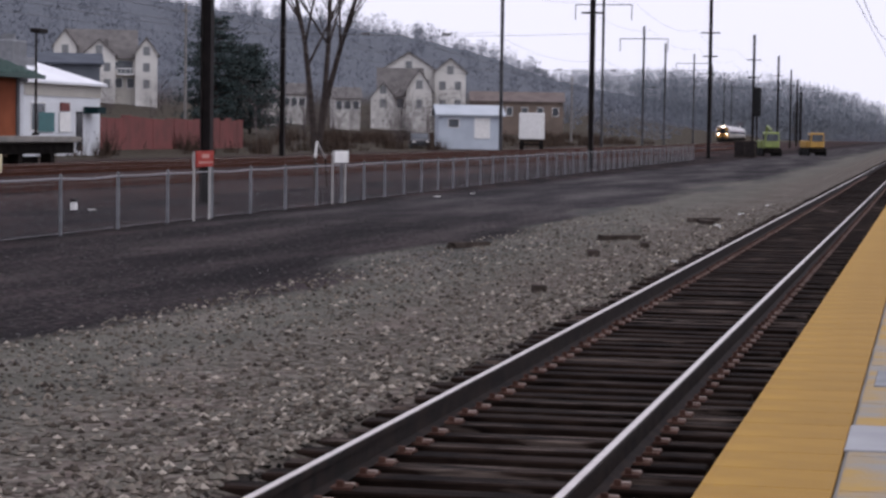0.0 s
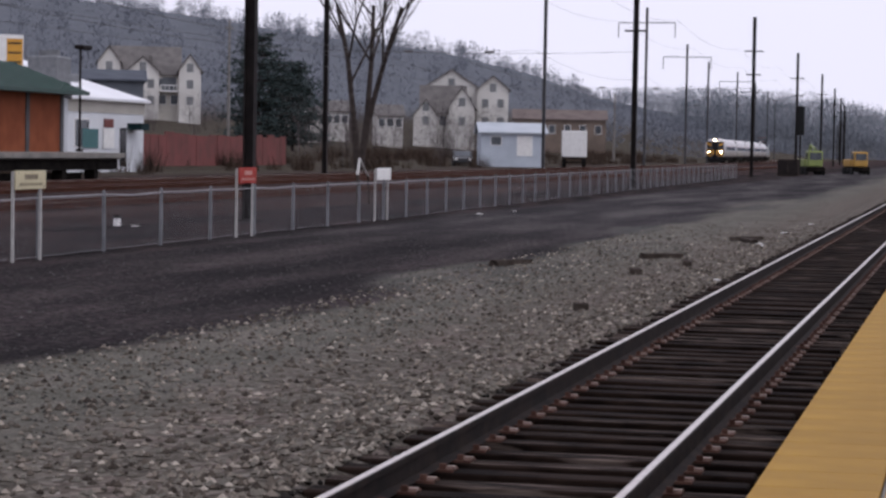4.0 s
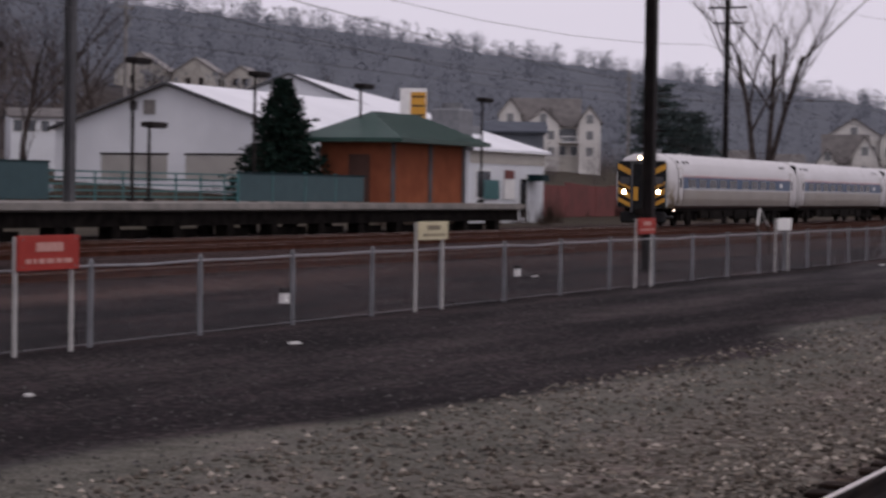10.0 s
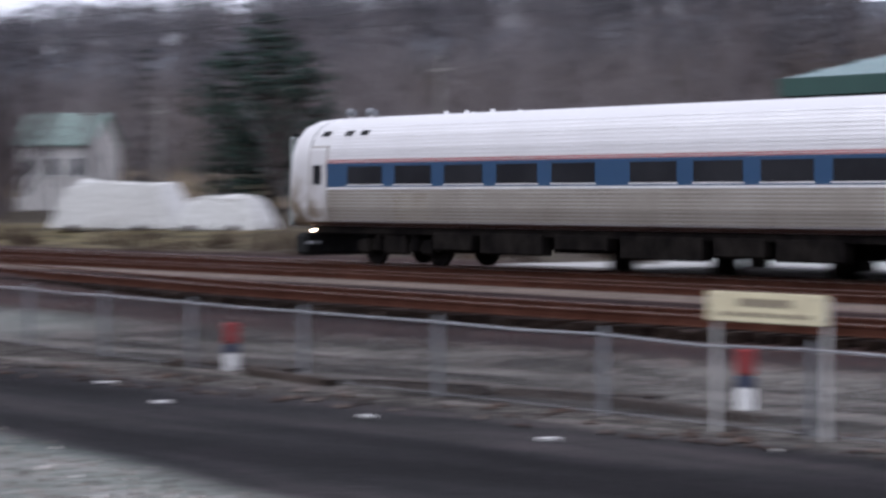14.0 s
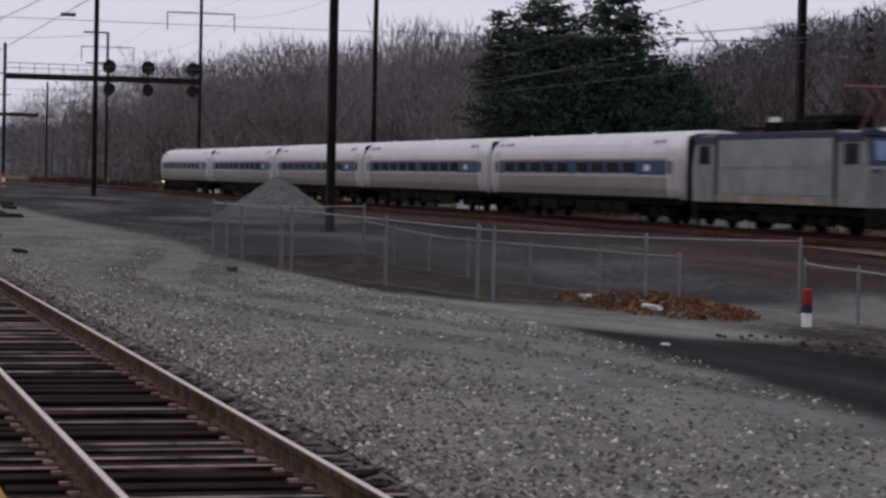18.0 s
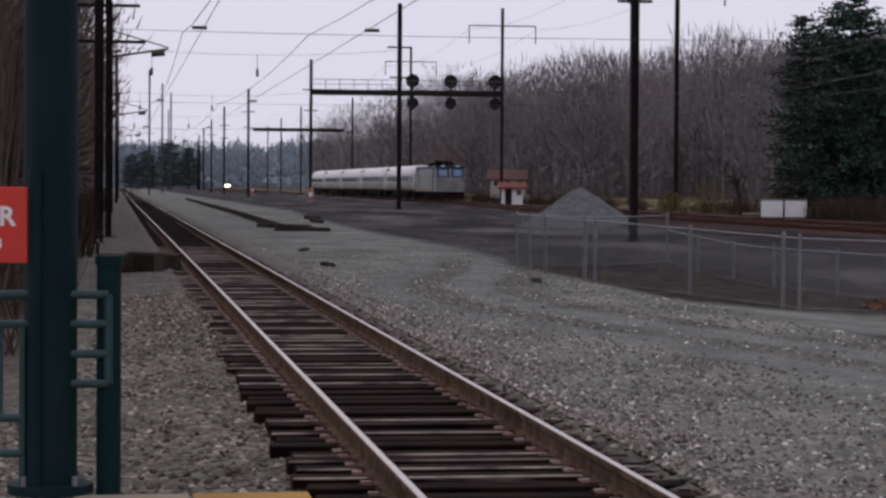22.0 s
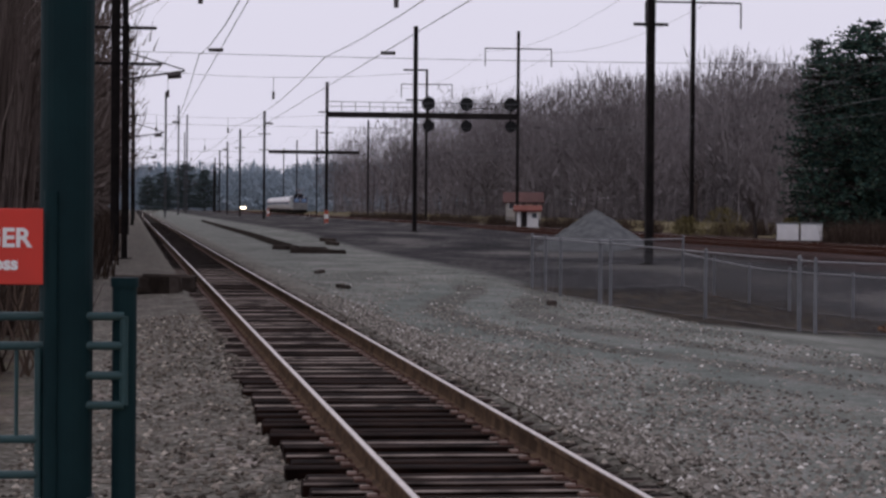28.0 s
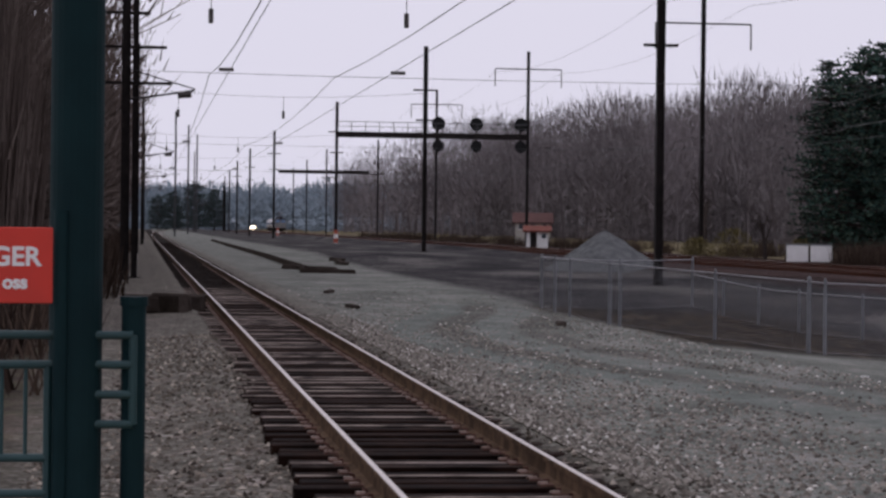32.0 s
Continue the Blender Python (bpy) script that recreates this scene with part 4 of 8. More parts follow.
def cab_end(t):
    """Flat end plate with a dark gangway door, hazard stripes and lamps, below the rounded roof cap."""
    f = part("front", box(B(), -0.24, -1.34, 0.98, -0.12, 1.34, 3.34, 0.03), M_LOCO, t, "flat cab end")
    bx("front_cap", M_BLACK, f, -0.25, -1.22, 3.32, -0.06, 1.22, 3.42, bevel=0.02, label="black lip over the door")
    bx("end_door", M_BLACK, f, -0.32, -0.46, 0.75, -0.2, 0.46, 3.3, bevel=0.03, label="black recessed end door in its rubber frame")
    for d in (-0.58, 0.46):
        bx("door_post", M_GREYPOLE, f, -0.36, d, 0.72, -0.2, d + 0.12, 3.34, bevel=0.02, label="grey door post")
    for sg in (1, -1):
        side = bx("front_panel", M_BLACK, f, -0.262, min(sg * 0.6, sg * 1.31), 1.0, -0.242, max(sg * 0.6, sg * 1.31), 3.32)
        inn, outr = 0.61, 1.30
        for z0, w in ((1.0, 0.22), (1.42, 0.30), (1.90, 0.14), (2.66, 0.30)):
            bm = B()
            a = [(-0.272, sg * inn, z0), (-0.272, sg * inn, z0 + w), (-0.272, sg * outr, z0 + w + 0.32), (-0.272, sg * outr, z0 + 0.32)]
            va, vc = [bm.verts.new(p) for p in a], [bm.verts.new((-0.258, p[1], p[2])) for p in a]
            bm.faces.new(va)
            bm.faces.new(vc[::-1])
            for i in range(4):
                bm.faces.new((va[i], vc[i], vc[(i + 1) % 4], va[(i + 1) % 4]))
            part("chevron", bm, M_CHEV, side, "yellow hazard stripe")
        # Opaque grey steel tone stands in for the reflection in the glass.
        part("cab_window", box(B(), -0.278, min(sg * 0.66, sg * 1.18), 2.20, -0.256, max(sg * 0.66, sg * 1.18), 2.58, 0.004), M_GREYPOLE, side, "cab window painted pale grey for its reflection")
        part("headlight", tube(B(), (-0.36, sg * 0.93, 1.80), (-0.24, sg * 0.93, 1.80), 0.10, n=16), M_HEAD, f, "lit lower headlight")
        part("headlight_rim", tube(B(), (-0.34, sg * 0.93, 1.80), (-0.235, sg * 0.93, 1.80), 0.135, n=16), M_UNDER, f)
        part("grab_iron", tube(B(), (-0.30, sg * 1.29, 1.2), (-0.30, sg * 1.29, 2.4), 0.02, n=6), M_GALV, f)
    for d in (-0.17, 0.17):
        part("headlight", tube(B(), (-0.05, d, 3.58), (0.4, d, 3.58), 0.085, n=16), M_HEAD, f, "lit twin headlight above the door")
    bx("headlight_box", M_GREYPOLE, f, -0.02, -0.36, 3.46, 0.7, 0.36, 3.70, bevel=0.05)
    for d in (-0.3, 0.3):
        bx("chevron", M_CHEV, f, -0.336, d - 0.12, 1.35, -0.322, d + 0.12, 2.05, label="yellow patch on the end door")
    bx("coupler", M_UNDER, f, -0.85, -0.15, 0.62, 0.1, 0.15, 0.95, bevel=0.03)
    bx("snow_plough", M_BLACK, f, -0.2, -1.2, 0.18, 0.35, 1.2, 0.78, bevel=0.1)
    for sg in (1, -1):
        part("nose_seam", _strip(1.0, 1.035, 1.05, 3.74, 0.006, sg), M_GREYPOLE, t, "dark seam behind the nose")
        part("step", box(B(), 0.5, min(sg * 1.1, sg * 1.36), 0.5, 0.9, max(sg * 1.1, sg * 1.36), 0.56), M_GALV, t)
    part("marker_light", tube(B(), (0.85, -1.4, 0.86), (1.05, -1.4, 0.86), 0.028, n=10), M_HEADW, t)


def locomotive():
    t = thing("electric_locomotive", pose(0, 0, 0), "boxy grey electric locomotive with blue cab tops pushing the train", "locomotive", "cars of the train")
    L = 15.6
    body = bx("body", M_LOCO, t, 2.6, -1.5, 1.0, L - 2.6, 1.5, 3.55, bevel=0.05)
    for i in range(3):
        s = 3.0 + i * 3.25
        for sg in (1, -1):
            for za, zb in ((1.35, 2.26), (2.32, 3.3)):
                bx("side_panel", M_LOCO, body, s, min(sg * 1.5, sg * 1.525), za, s + 3.2, max(sg * 1.5, sg * 1.525), zb)
    for sg in (1, -1):
        bx("sill", M_GRIME, body, 2.7, min(sg * 1.5, sg * 1.53), 1.02, L - 2.7, max(sg * 1.5, sg * 1.53), 1.3, label="brown stained sill")
    for sg in (1, -1):
        for u in (2.56, L - 2.78):
            bx("body_gap", M_UNDER, body, u, min(sg * 1.49, sg * 1.528), 1.0, u + 0.22, max(sg * 1.49, sg * 1.528), 3.4, label="dark gap between cab and body")
    bx("roof_band", M_NAVY, body, 2.5, -1.52, 3.36, L - 2.5, 1.52, 3.6, bevel=0.02, label="blue band under the roof")
    for a, sgn in ((0.0, 1), (L, -1)):
        bm = B()
        x = lambda u: a + sgn * u
        prof = [(0.35, 1.0), (0.25, 2.3), (0.62, 3.5), (2.75, 3.62), (2.75, 1.0)]
        rings = [[bm.verts.new((x(u), yy, z)) for u, z in prof] for yy in (-1.5, 1.5)]
        for i in range(5):
            j = (i + 1) % 5
            bm.faces.new((rings[0][i], rings[0][j], rings[1][j], rings[1][i]))
        bm.faces.new(rings[0])
        bm.faces.new(rings[1][::-1])
        c = part("cab", bm, M_CABGREY, t, "dull brownish grey cab end")
        bm = B()
        for yy in (-0.76, 0.76):
            fr = [(0.27, yy - 0.70, 2.42), (0.27, yy + 0.70, 2.42), (0.56, yy + 0.66, 3.36), (0.56, yy - 0.66, 3.36)]
            va = [bm.verts.new((x(u - 0.02), v, z)) for u, v, z in fr]
            vb = [bm.verts.new((x(u + 0.03), v, z)) for u, v, z in fr]
            bm.faces.new(va)
            bm.faces.new(vb[::-1])
            for i in range(4):
                bm.faces.new((va[i], vb[i], vb[(i + 1) % 4], va[(i + 1) % 4]))
        part("windscreen_surround", bm, M_NAVY, c, "blue windscreen surround")
        for yy in (-0.76, 0.76):
            bm = B()
            fr = [(0.3, yy - 0.42, 2.58), (0.3, yy + 0.42, 2.58), (0.52, yy + 0.40, 3.24), (0.52, yy - 0.40, 3.24)]
            va = [bm.verts.new((x(u - 0.05), v, z)) for u, v, z in fr]
            vb = [bm.verts.new((x(u + 0.0), v, z)) for u, v, z in fr]
            bm.faces.new(va)
            bm.faces.new(vb[::-1])
            for i in range(4):
                bm.faces.new((va[i], vb[i], vb[(i + 1) % 4], va[(i + 1) % 4]))
            part("windscreen", bm, M_SKYGLASS, c, "windscreen with the pale sky painted into its glass")
        for sg in (1, -1):
            bx("side_window", M_GLASS, c, min(x(0.95), x(2.0)), min(sg * 1.49, sg * 1.52), 2.45, max(x(0.95), x(2.0)), max(sg * 1.49, sg * 1.52), 3.15)
            bx("cab_band", M_NAVY, c, min(x(0.55), x(2.6)), min(sg * 1.49, sg * 1.515), 3.2, max(x(0.55), x(2.6)), max(sg * 1.49, sg * 1.515), 3.5)
            bx("marker_lamp", M_RPOLE, c, min(x(0.2), x(0.32)), sg * 1.2 - 0.08, 2.15, max(x(0.2), x(0.32)), sg * 1.2 + 0.08, 2.3)
            bx("roof_lamp", M_SIGNWH, c, min(x(0.42), x(0.6)), sg * 0.75 - 0.22, 3.56, max(x(0.42), x(0.6)), sg * 0.75 + 0.22, 3.68)
        bx("visor", M_NAVY, c, min(x(0.46), x(0.85)), -1.53, 3.38, max(x(0.46), x(0.85)), 1.53, 3.64, bevel=0.03, label="navy band over the cab windows")
        bx("buffer_beam", M_UNDER, t, min(x(0.0), x(0.6)), -1.4, 0.3, max(x(0.0), x(0.6)), 1.4, 1.0, bevel=0.05)
    bx("underframe", M_UNDER, t, 0.6, -1.35, 0.7, L - 0.6, 1.35, 1.02)
    bx("transformer", M_UNDER, t, 6.2, -1.3, 0.3, 9.4, 1.3, 0.8, bevel=0.05)
    bogie(t, 3.9)
    bogie(t, L - 3.9)
    for s, up in ((3.6, 0.0), (12.4, 1.3)):
        bm = B()
        for yy in ((-0.3, 0.3) if up else (-0.55, 0.55)):
            if up:
                tube(bm, (s, yy, 3.7), (s + 0.7, yy * 0.8, 3.9 + up * 0.5), 0.04, n=6)
                tube(bm, (s + 0.7, yy * 0.8, 3.9 + up * 0.5), (s - 0.2, yy * 0.7, 3.8 + up), 0.025, n=6)
            else:
                tube(bm, (s - 0.6, yy, 3.75), (s + 1.4, yy, 3.85), 0.03, n=6)
        tube(bm, (s - 0.2, -0.9, 3.85 + up), (s - 0.2, 0.9, 3.85 + up), 0.05, n=6)
        part("pantograph", bm, M_PANTO if up else M_UNDER, t, "raised dull red pantograph" if up else "folded pantograph")
    bm = B()
    for s in (5.6, 7.0, 8.6, 10.0):
        box(bm, s, -0.9, 3.55, s + 1.0, 0.9, 4.02, 0.05)
    part("roof_equipment", bm, M_UNDER, t)
    bx("roof_box", M_UNDER, t, 8.8, -0.8, 3.9, 11.2, 0.8, 4.22, bevel=0.06)
    part("insulator", tube(B(), (4.6, 0, 3.6), (4.6, 0, 4.25), 0.28, 0.2, n=12), M_SIGNWH, t)
    return t


TRAIN = [(coach(True), 0.0)]
_c = coach(False)
TRAIN.append((_c, CAR_L))
for _i in range(2, 5):
    TRAIN.append((copy_thing(_c, pose(0, 0, 0)), CAR_L * _i))
TRAIN.append((locomotive(), CAR_L * 5 + 0.3))

# ---- near platform ----
def near_platform():
    x0, x1 = -12.32, 95.0
    t = thing("platform_near", pose(0, 0, 0), "low concrete platform with a yellow warning strip along its edge", "platform", kind="structure")
    bx("slab", M_CONC, t, x0, -3.2, -0.6, x1, 0.40, 0.192)
    bx("edge_beam", M_CONC, t, x0, 0.40, -0.6, x1, 1.0, 0.17)
    me = None
    x = x0
    while x < x1:
        if me is None:
            o = part("tactile_tile", box(B(), 0.003, 0.412, 0.16, 0.607, 1.035, 0.204, bevel=0.006), M_YELLOW, t)
            me = o.data
        else:
            o = new("tactile_tile", me)
            o.parent = t
        o.location = (x, 0, 0)
        x += 0.61
    x = x0
    while x < x1 - 1.3:
        bx("paving_slab", M_WORN, t, x + 0.006, -0.22, 0.15, x + 1.214, 0.385, 0.2005)
        x += 1.22
    bx("cover_plate", M_TOPRAIL, t, 12.25, -0.3, 0.15, 13.3, 0.409, 0.212, bevel=0.006, label="pale metal cover plate")
    bx("cover_plate", M_GALV, t, 15.5, -0.3, 0.15, 16.5, 0.33, 0.21, bevel=0.006, label="grey metal cover plate")
    return t


def platform_end():
    """Green lamp post, railing and red notice at the end of the near platform."""
    x = -12.45
    post = thing("lamp_post", pose(x, -0.342, 0.2), "thick dark green steel lamp post at the platform end", "lamp post")
    bm = B()
    tube(bm, (0, 0, 0), (0, 0, 6.5), 0.142, 0.142, n=24)
    part("shaft", bm, M_TEAL, post, smooth=False)
    part("base_flange", tube(B(), (0, 0, 0), (0, 0, 0.05), 0.23, n=24), M_TEAL, post)
    for a in range(4):
        dx, dy = 0.19 * math.cos(a * 1.57 + 0.78), 0.19 * math.sin(a * 1.57 + 0.78)
        part("bolt", tube(B(), (dx, dy, 0.05), (dx, dy, 0.1), 0.018, n=6), M_GALV, post)
    rail = thing("platform_railing", pose(x, 0, 0.2), "dark green tubular steel railing closing the platform end", "railing")
    bm = B()
    tube(bm, (0, -0.033, -0.3), (0, -0.033, 1.22), 0.066, n=16)
    tube(bm, (0, -0.033, 1.22), (0, -0.033, 1.27), 0.075, n=16)
    part("end_post", bm, M_TEAL, rail)
    part("sign_post", tube(B(), (0.13, -0.42, 0), (0.13, -0.42, 1.73), 0.038, n=14), M_TEAL, rail)
    for yy in (-1.7, -2.9):
        part("post", tube(B(), (0.1, yy, 0), (0.1, yy, 1.1), 0.04, n=12), M_TEAL, rail)
    for yy, za, zb in ((-0.339, 0.0, 1.065), (-0.035, 0.589, 1.065), (-0.484, 0.0, 0.907), (-1.62, 0.1, 0.907)):
        part("upright", tube(B(), (0.07, yy, za), (0.07, yy, zb), 0.023, n=10), M_TEALBAR, rail)
    for z in (1.065, 0.907):
        part("bar", tube(B(), (0.07, -0.035, z), (0.07, -3.0, z), 0.023, n=10), M_TEALBAR, rail)
    for z in (0.747, 0.589):
        part("bar", tube(B(), (0.07, -0.035, z), (0.07, -0.339, z), 0.023, n=10), M_TEALBAR, rail)
    for z in (0.41, 0.22):
        part("bar", tube(B(), (0.07, -0.484, z), (0.07, -3.0, z), 0.023, n=10), M_TEALBAR, rail)
    for k in range(8):
        yy = -0.60 - 0.125 * k
        part("baluster", tube(B(), (0.07, yy, 0.41), (0.07, yy, 0.907), 0.011, n=8), M_TEALBAR, rail)
    sg = thing("warning_sign", pose(x + 0.17, -0.46, 1.436), "red warning notice with white capital letters on the railing", "sign")
    bx("board", M_SIGNRED, sg, -0.012, -0.86, 0, 0.012, 0, 0.40, bevel=0.004)
    for body, size, yy, zz in (("GER", 0.140, -0.062, 0.20), ("oss", 0.098, -0.130, 0.080)):
        cu = bpy.data.curves.new("letters", "FONT")
        cu.body, cu.size, cu.align_x, cu.extrude, cu.offset = body, size, "RIGHT", 0.002, 0.004
        o = new("letters", cu)
        o.parent = sg
        o.matrix_local = Matrix.Translation((0.014, yy, zz)) @ Matrix(((0, 0, 1, 0), (1, 0, 0, 0), (0, 1, 0, 0), (0, 0, 0, 1)))
        cu.materials.append(M_WHITE)


# ---- fence ----
def fence_run(name, pts, heights, step, label, parent_group):
    """Posts, top rail and mesh along the points; heights: one for the run or one at each point."""
    t = thing(name, pose(0, 0, 0), label, "chain-link fence", parent_group)
    rng = random.Random(7)
    hs = heights if isinstance(heights, tuple) else (heights,) * len(pts)
    for (xa, ya), (xb, yb), ha, hb in zip(pts, pts[1:], hs, hs[1:]):
        L = math.hypot(xb - xa, yb - ya)
        k = max(1, round(L / step))
        for i in range(k + 1):
            u = i / k
            x, y, h_ = xa + (xb - xa) * u, ya + (yb - ya) * u, ha + (hb - ha) * u
            g = gz(x, y)
            lean = rng.uniform(-0.02, 0.02)
            if i < k or (xb, yb) == pts[-1]:
                bm = B()
                tube(bm, (x, y, g - 0.1), (x + lean, y, g + h_ + 0.05), 0.04, n=8)
                tube(bm, (x + lean, y, g + h_ + 0.03), (x + lean, y, g + h_ + 0.1), 0.04, 0.015, n=8)
                part("post", bm, M_GALV, t)
            if i < k:
                u2 = (i + 1) / k
                x2, y2, h2 = xa + (xb - xa) * u2, ya + (yb - ya) * u2, ha + (hb - ha) * u2
                g2 = gz(x2, y2)
                sag = rng.uniform(0.0, 0.04)
                bm = B()
                mid = ((x + x2) / 2, (y + y2) / 2, (g + g2 + h_ + h2) / 2 - sag)
                tube(bm, (x, y, g + h_), mid, 0.016, n=6)
                tube(bm, mid, (x2, y2, g2 + h2), 0.016, n=6)
                tube(bm, (x, y, g + 0.05), (x2, y2, g2 + 0.05), 0.004, n=5)
                part("rail", bm, M_TOPRAIL, t)
                ll = math.hypot(x2 - x, y2 - y)
                bm = B()
                poly(bm, [(0, 0, 0.04), (ll, 0, 0.04 + g2 - g), (ll, 0, h2 + g2 - g), (0, 0, h_)])
                o = part("mesh_panel", bm, M_LINK, t)
                o.matrix_local = Matrix.Translation((x, y, g)) @ Matrix.Rotation(math.atan2(y2 - y, x2 - x), 4, "Z")
    return t


def track_sign(x, y, w, kind_, top=1.5, bh=0.42):
    """A board on two posts; the posts show a little above its upper edge."""
    g = gz(x, y)
    m = {"red": (M_SIGNFADE, "faded red warning board with pale lettering on two white posts"), "cream": (M_SIGNYEL, "cream notice board with dark lettering on two white posts"), "white": (M_SIGNWH, "small white notice board on two posts")}[kind_]
    t = thing("track_sign", pose(x, y, g), m[1], "sign", "boards along the fence")
    for u in (0, w):
        bx("post", M_SIGNPOST, t, u - 0.025, -0.025, -0.1, u + 0.025, 0.025, top - 0.02, bevel=0.006)
    b = bx("board", m[0], t, -0.06, -0.085, top - bh, w + 0.06, -0.055, top, bevel=0.006)
    for u in (0.04, w - 0.04):
        for z in (top - bh + 0.05, top - 0.05):
            part("bolt", tube(B(), (u, -0.094, z), (u, -0.084, z), 0.012, n=6), M_GALV, b)
    if kind_ != "white":
        bar = M_LETTERW if kind_ == "red" else M_LETTER
        bx("lettering", bar, b, w * 0.26, -0.092, top - bh * 0.46, w * 0.74, -0.0855, top - bh * 0.2, label="line of unreadable letters")
        rng = random.Random(int(x * 7))
        u = w * 0.08
        while u < w * 0.9:
            ww = rng.uniform(0.07, 0.2)
            bx("lettering", bar, b, u, -0.092, top - bh * 0.8, min(u + ww, w * 0.95), -0.0855, top - bh * 0.66, label="line of unreadable letters")
            u += ww + 0.05


def marker_post(x, y, plain=False):
    if plain:
        t = thing("marker_post", pose(x, y, gz(x, y)), "short white marker post with a dark top", "marker post", "marker posts")
        bx("shaft", M_SIGNWH, t, -0.09, -0.07, -0.1, 0.09, 0.07, 0.2, bevel=0.01)
        bx("cap", M_POLE, t, -0.095, -0.075, 0.2, 0.095, 0.075, 0.30, bevel=0.01, label="dark top")
        return
    t = thing("marker_post", pose(x, y, gz(x, y)), "short red, blue and white marker post by the track", "marker post", "marker posts")
    bx("shaft", M_SIGNWH, t, -0.09, -0.07, -0.1, 0.09, 0.07, 0.26, bevel=0.01)
    bx("band", M_NAVY, t, -0.095, -0.075, 0.26, 0.095, 0.075, 0.40, bevel=0.01, label="dark blue band")
    bx("cap", mat("dull_red_paint", (0.27, 0.03, 0.03), (0.21, 0.028, 0.028), 5, 0.7), t, -0.11, -0.08, 0.40, 0.11, 0.08, 0.72, bevel=0.03, label="red top")


def switch_stand(x, y):
    g = gz(x, y)
    t = thing("switch_stand", pose(x, y, g), "switch stand with a round red target beside the track", "switch stand")
    bx("base", M_RPOLE, t, -0.2, -0.2, -0.1, 0.2, 0.2, 0.12, bevel=0.03)
    part("spindle", tube(B(), (0, 0, 0.1), (0, 0, 0.35), 0.03, n=8), M_GALV, t)
    part("target", tube(B(), (0, -0.02, 0.5), (0, 0.02, 0.5), 0.27, n=20), M_SIGNRED, t, "round red target")
    part("lever", tube(B(), (-0.75, 0, 0.45), (0.7, 0, 0.2), 0.035, n=8), M_GALV, t)


# ---- masts and wires ----
def mast(name, x, y, h_, r, material, label, arms=(), bracket=0.0):
    t = thing(name, pose(x, y, gz(x, y)), label, "catenary mast", "masts along the line")
    bm = B()
    w, q = r, r * 0.78
    k = w * 0.14
    prof = [(-w, -w), (w, -w), (w, -q), (k, -q), (k, q), (w, q), (w, w), (-w, w), (-w, q), (-k, q), (-k, -q), (-w, -q)]
    lo, hi = [bm.verts.new((a, b, -0.2)) for a, b in prof], [bm.verts.new((a, b, h_)) for a, b in prof]
    for i in range(12):
        bm.faces.new((lo[i], lo[(i + 1) % 12], hi[(i + 1) % 12], hi[i]))
    bm.faces.new(lo[::-1])
    bm.faces.new(hi)
    part("column", bm, material, t)
    part("footing", box(B(), -0.32, -0.32, -0.3, 0.32, 0.32, 0.05, 0.04), M_UNDER, t)
    for z, half, drop in arms:
        bm = box(B(), -0.05, -half, z - 0.06, 0.05, half, z + 0.06)
        part("crossarm", bm, material, t)
        for sg in (1, -1):
            if drop:
                part("insulator", tube(B(), (0, sg * half, z - drop), (0, sg * half, z), 0.06, n=6), M_INSUL, t)
    if bracket:
        bm = tube(B(), (0, 0, 6.9), (0, bracket, 7.3), 0.04, n=6)
        tube(bm, (0, 0, 8.1), (0, bracket, 7.35), 0.025, n=6)
        part("bracket", bm, material, t)
        part("insulator", tube(B(), (0, bracket * 0.75, 7.1), (0, bracket * 0.95, 7.15), 0.12, n=8), M_INSUL, t)
    return t


SP = 76.7
ROW_A = [-13.1 + SP * k for k in range(-12, 14)]


def masts():
    for x in ROW_A:
        y = 20.5 + (main_y(x) - 36.0) * 0.9 if abs(x) > 260 else 20.5
        mast("catenary_mast", x, y, 15.0, 0.155, M_POLE if x != -13.1 else M_RPOLE, "dark steel catenary mast between the tracks", [(11.8, 0.9, 0), (9.6, 0.7, 0)])
    for x, hh in ((-320, 21), (-243, 20.8), (-165.6, 19), (-90.2, 13.6), (65, 20), (143, 15.5), (220, 21), (290, 20), (345, 18), (385, 17), (462, 18), (540, 18), (620, 18), (700, 18), (-400, 17), (-480, 18), (-560, 18), (-640, 18)):
        y = 41.0 + (main_y(x) - 37.6) * (1 if x > 300 or x < -450 else 0.0)
        tall = hh > 16
        arms = [(hh - 1.9, 3.6, 1.9)] if hh > 17.5 and x > -400 else ([(hh - 1.6, 1.3, 0), (hh - 2.6, 1.0, 0)] if hh < 16 else [(hh - 6.0, 1.1, 0)])
        mast("catenary_mast", x, y, hh, 0.15, M_GREYPOLE if tall and x > -150 else M_POLE, "tall grey steel mast carrying a crossarm" if tall else "dark steel mast with short crossarms", arms)
    for k, (x, y, hh) in enumerate(((-88, -0.62, 15.0), (-165, -0.35, 15.0), (-243, 0.1, 15.3), (-320, 0.3, 15.3), (-428, 6.2, 23.2), (-500, 10.0, 23.6), (-565, 13.4, 24.0), (-640, 14.5, 22.0))):
        mast("catenary_mast", x, y, hh, 0.17, M_POLE if x > -400 else M_GREYPOLE, "dark steel mast beside the single track" if x > -400 else "tall far steel mast where the track bends", [(11.5, 0.8, 0)] if k else [(10.2, 0.9, 0)], bracket=2.6)
        if k == 0:
            mast("catenary_mast", x - 2.2, y + 0.35, 16.0, 0.12, M_POLE, "dark steel mast standing next to another one", [(9.0, 1.2, 0), (7.6, 1.4, 0)])


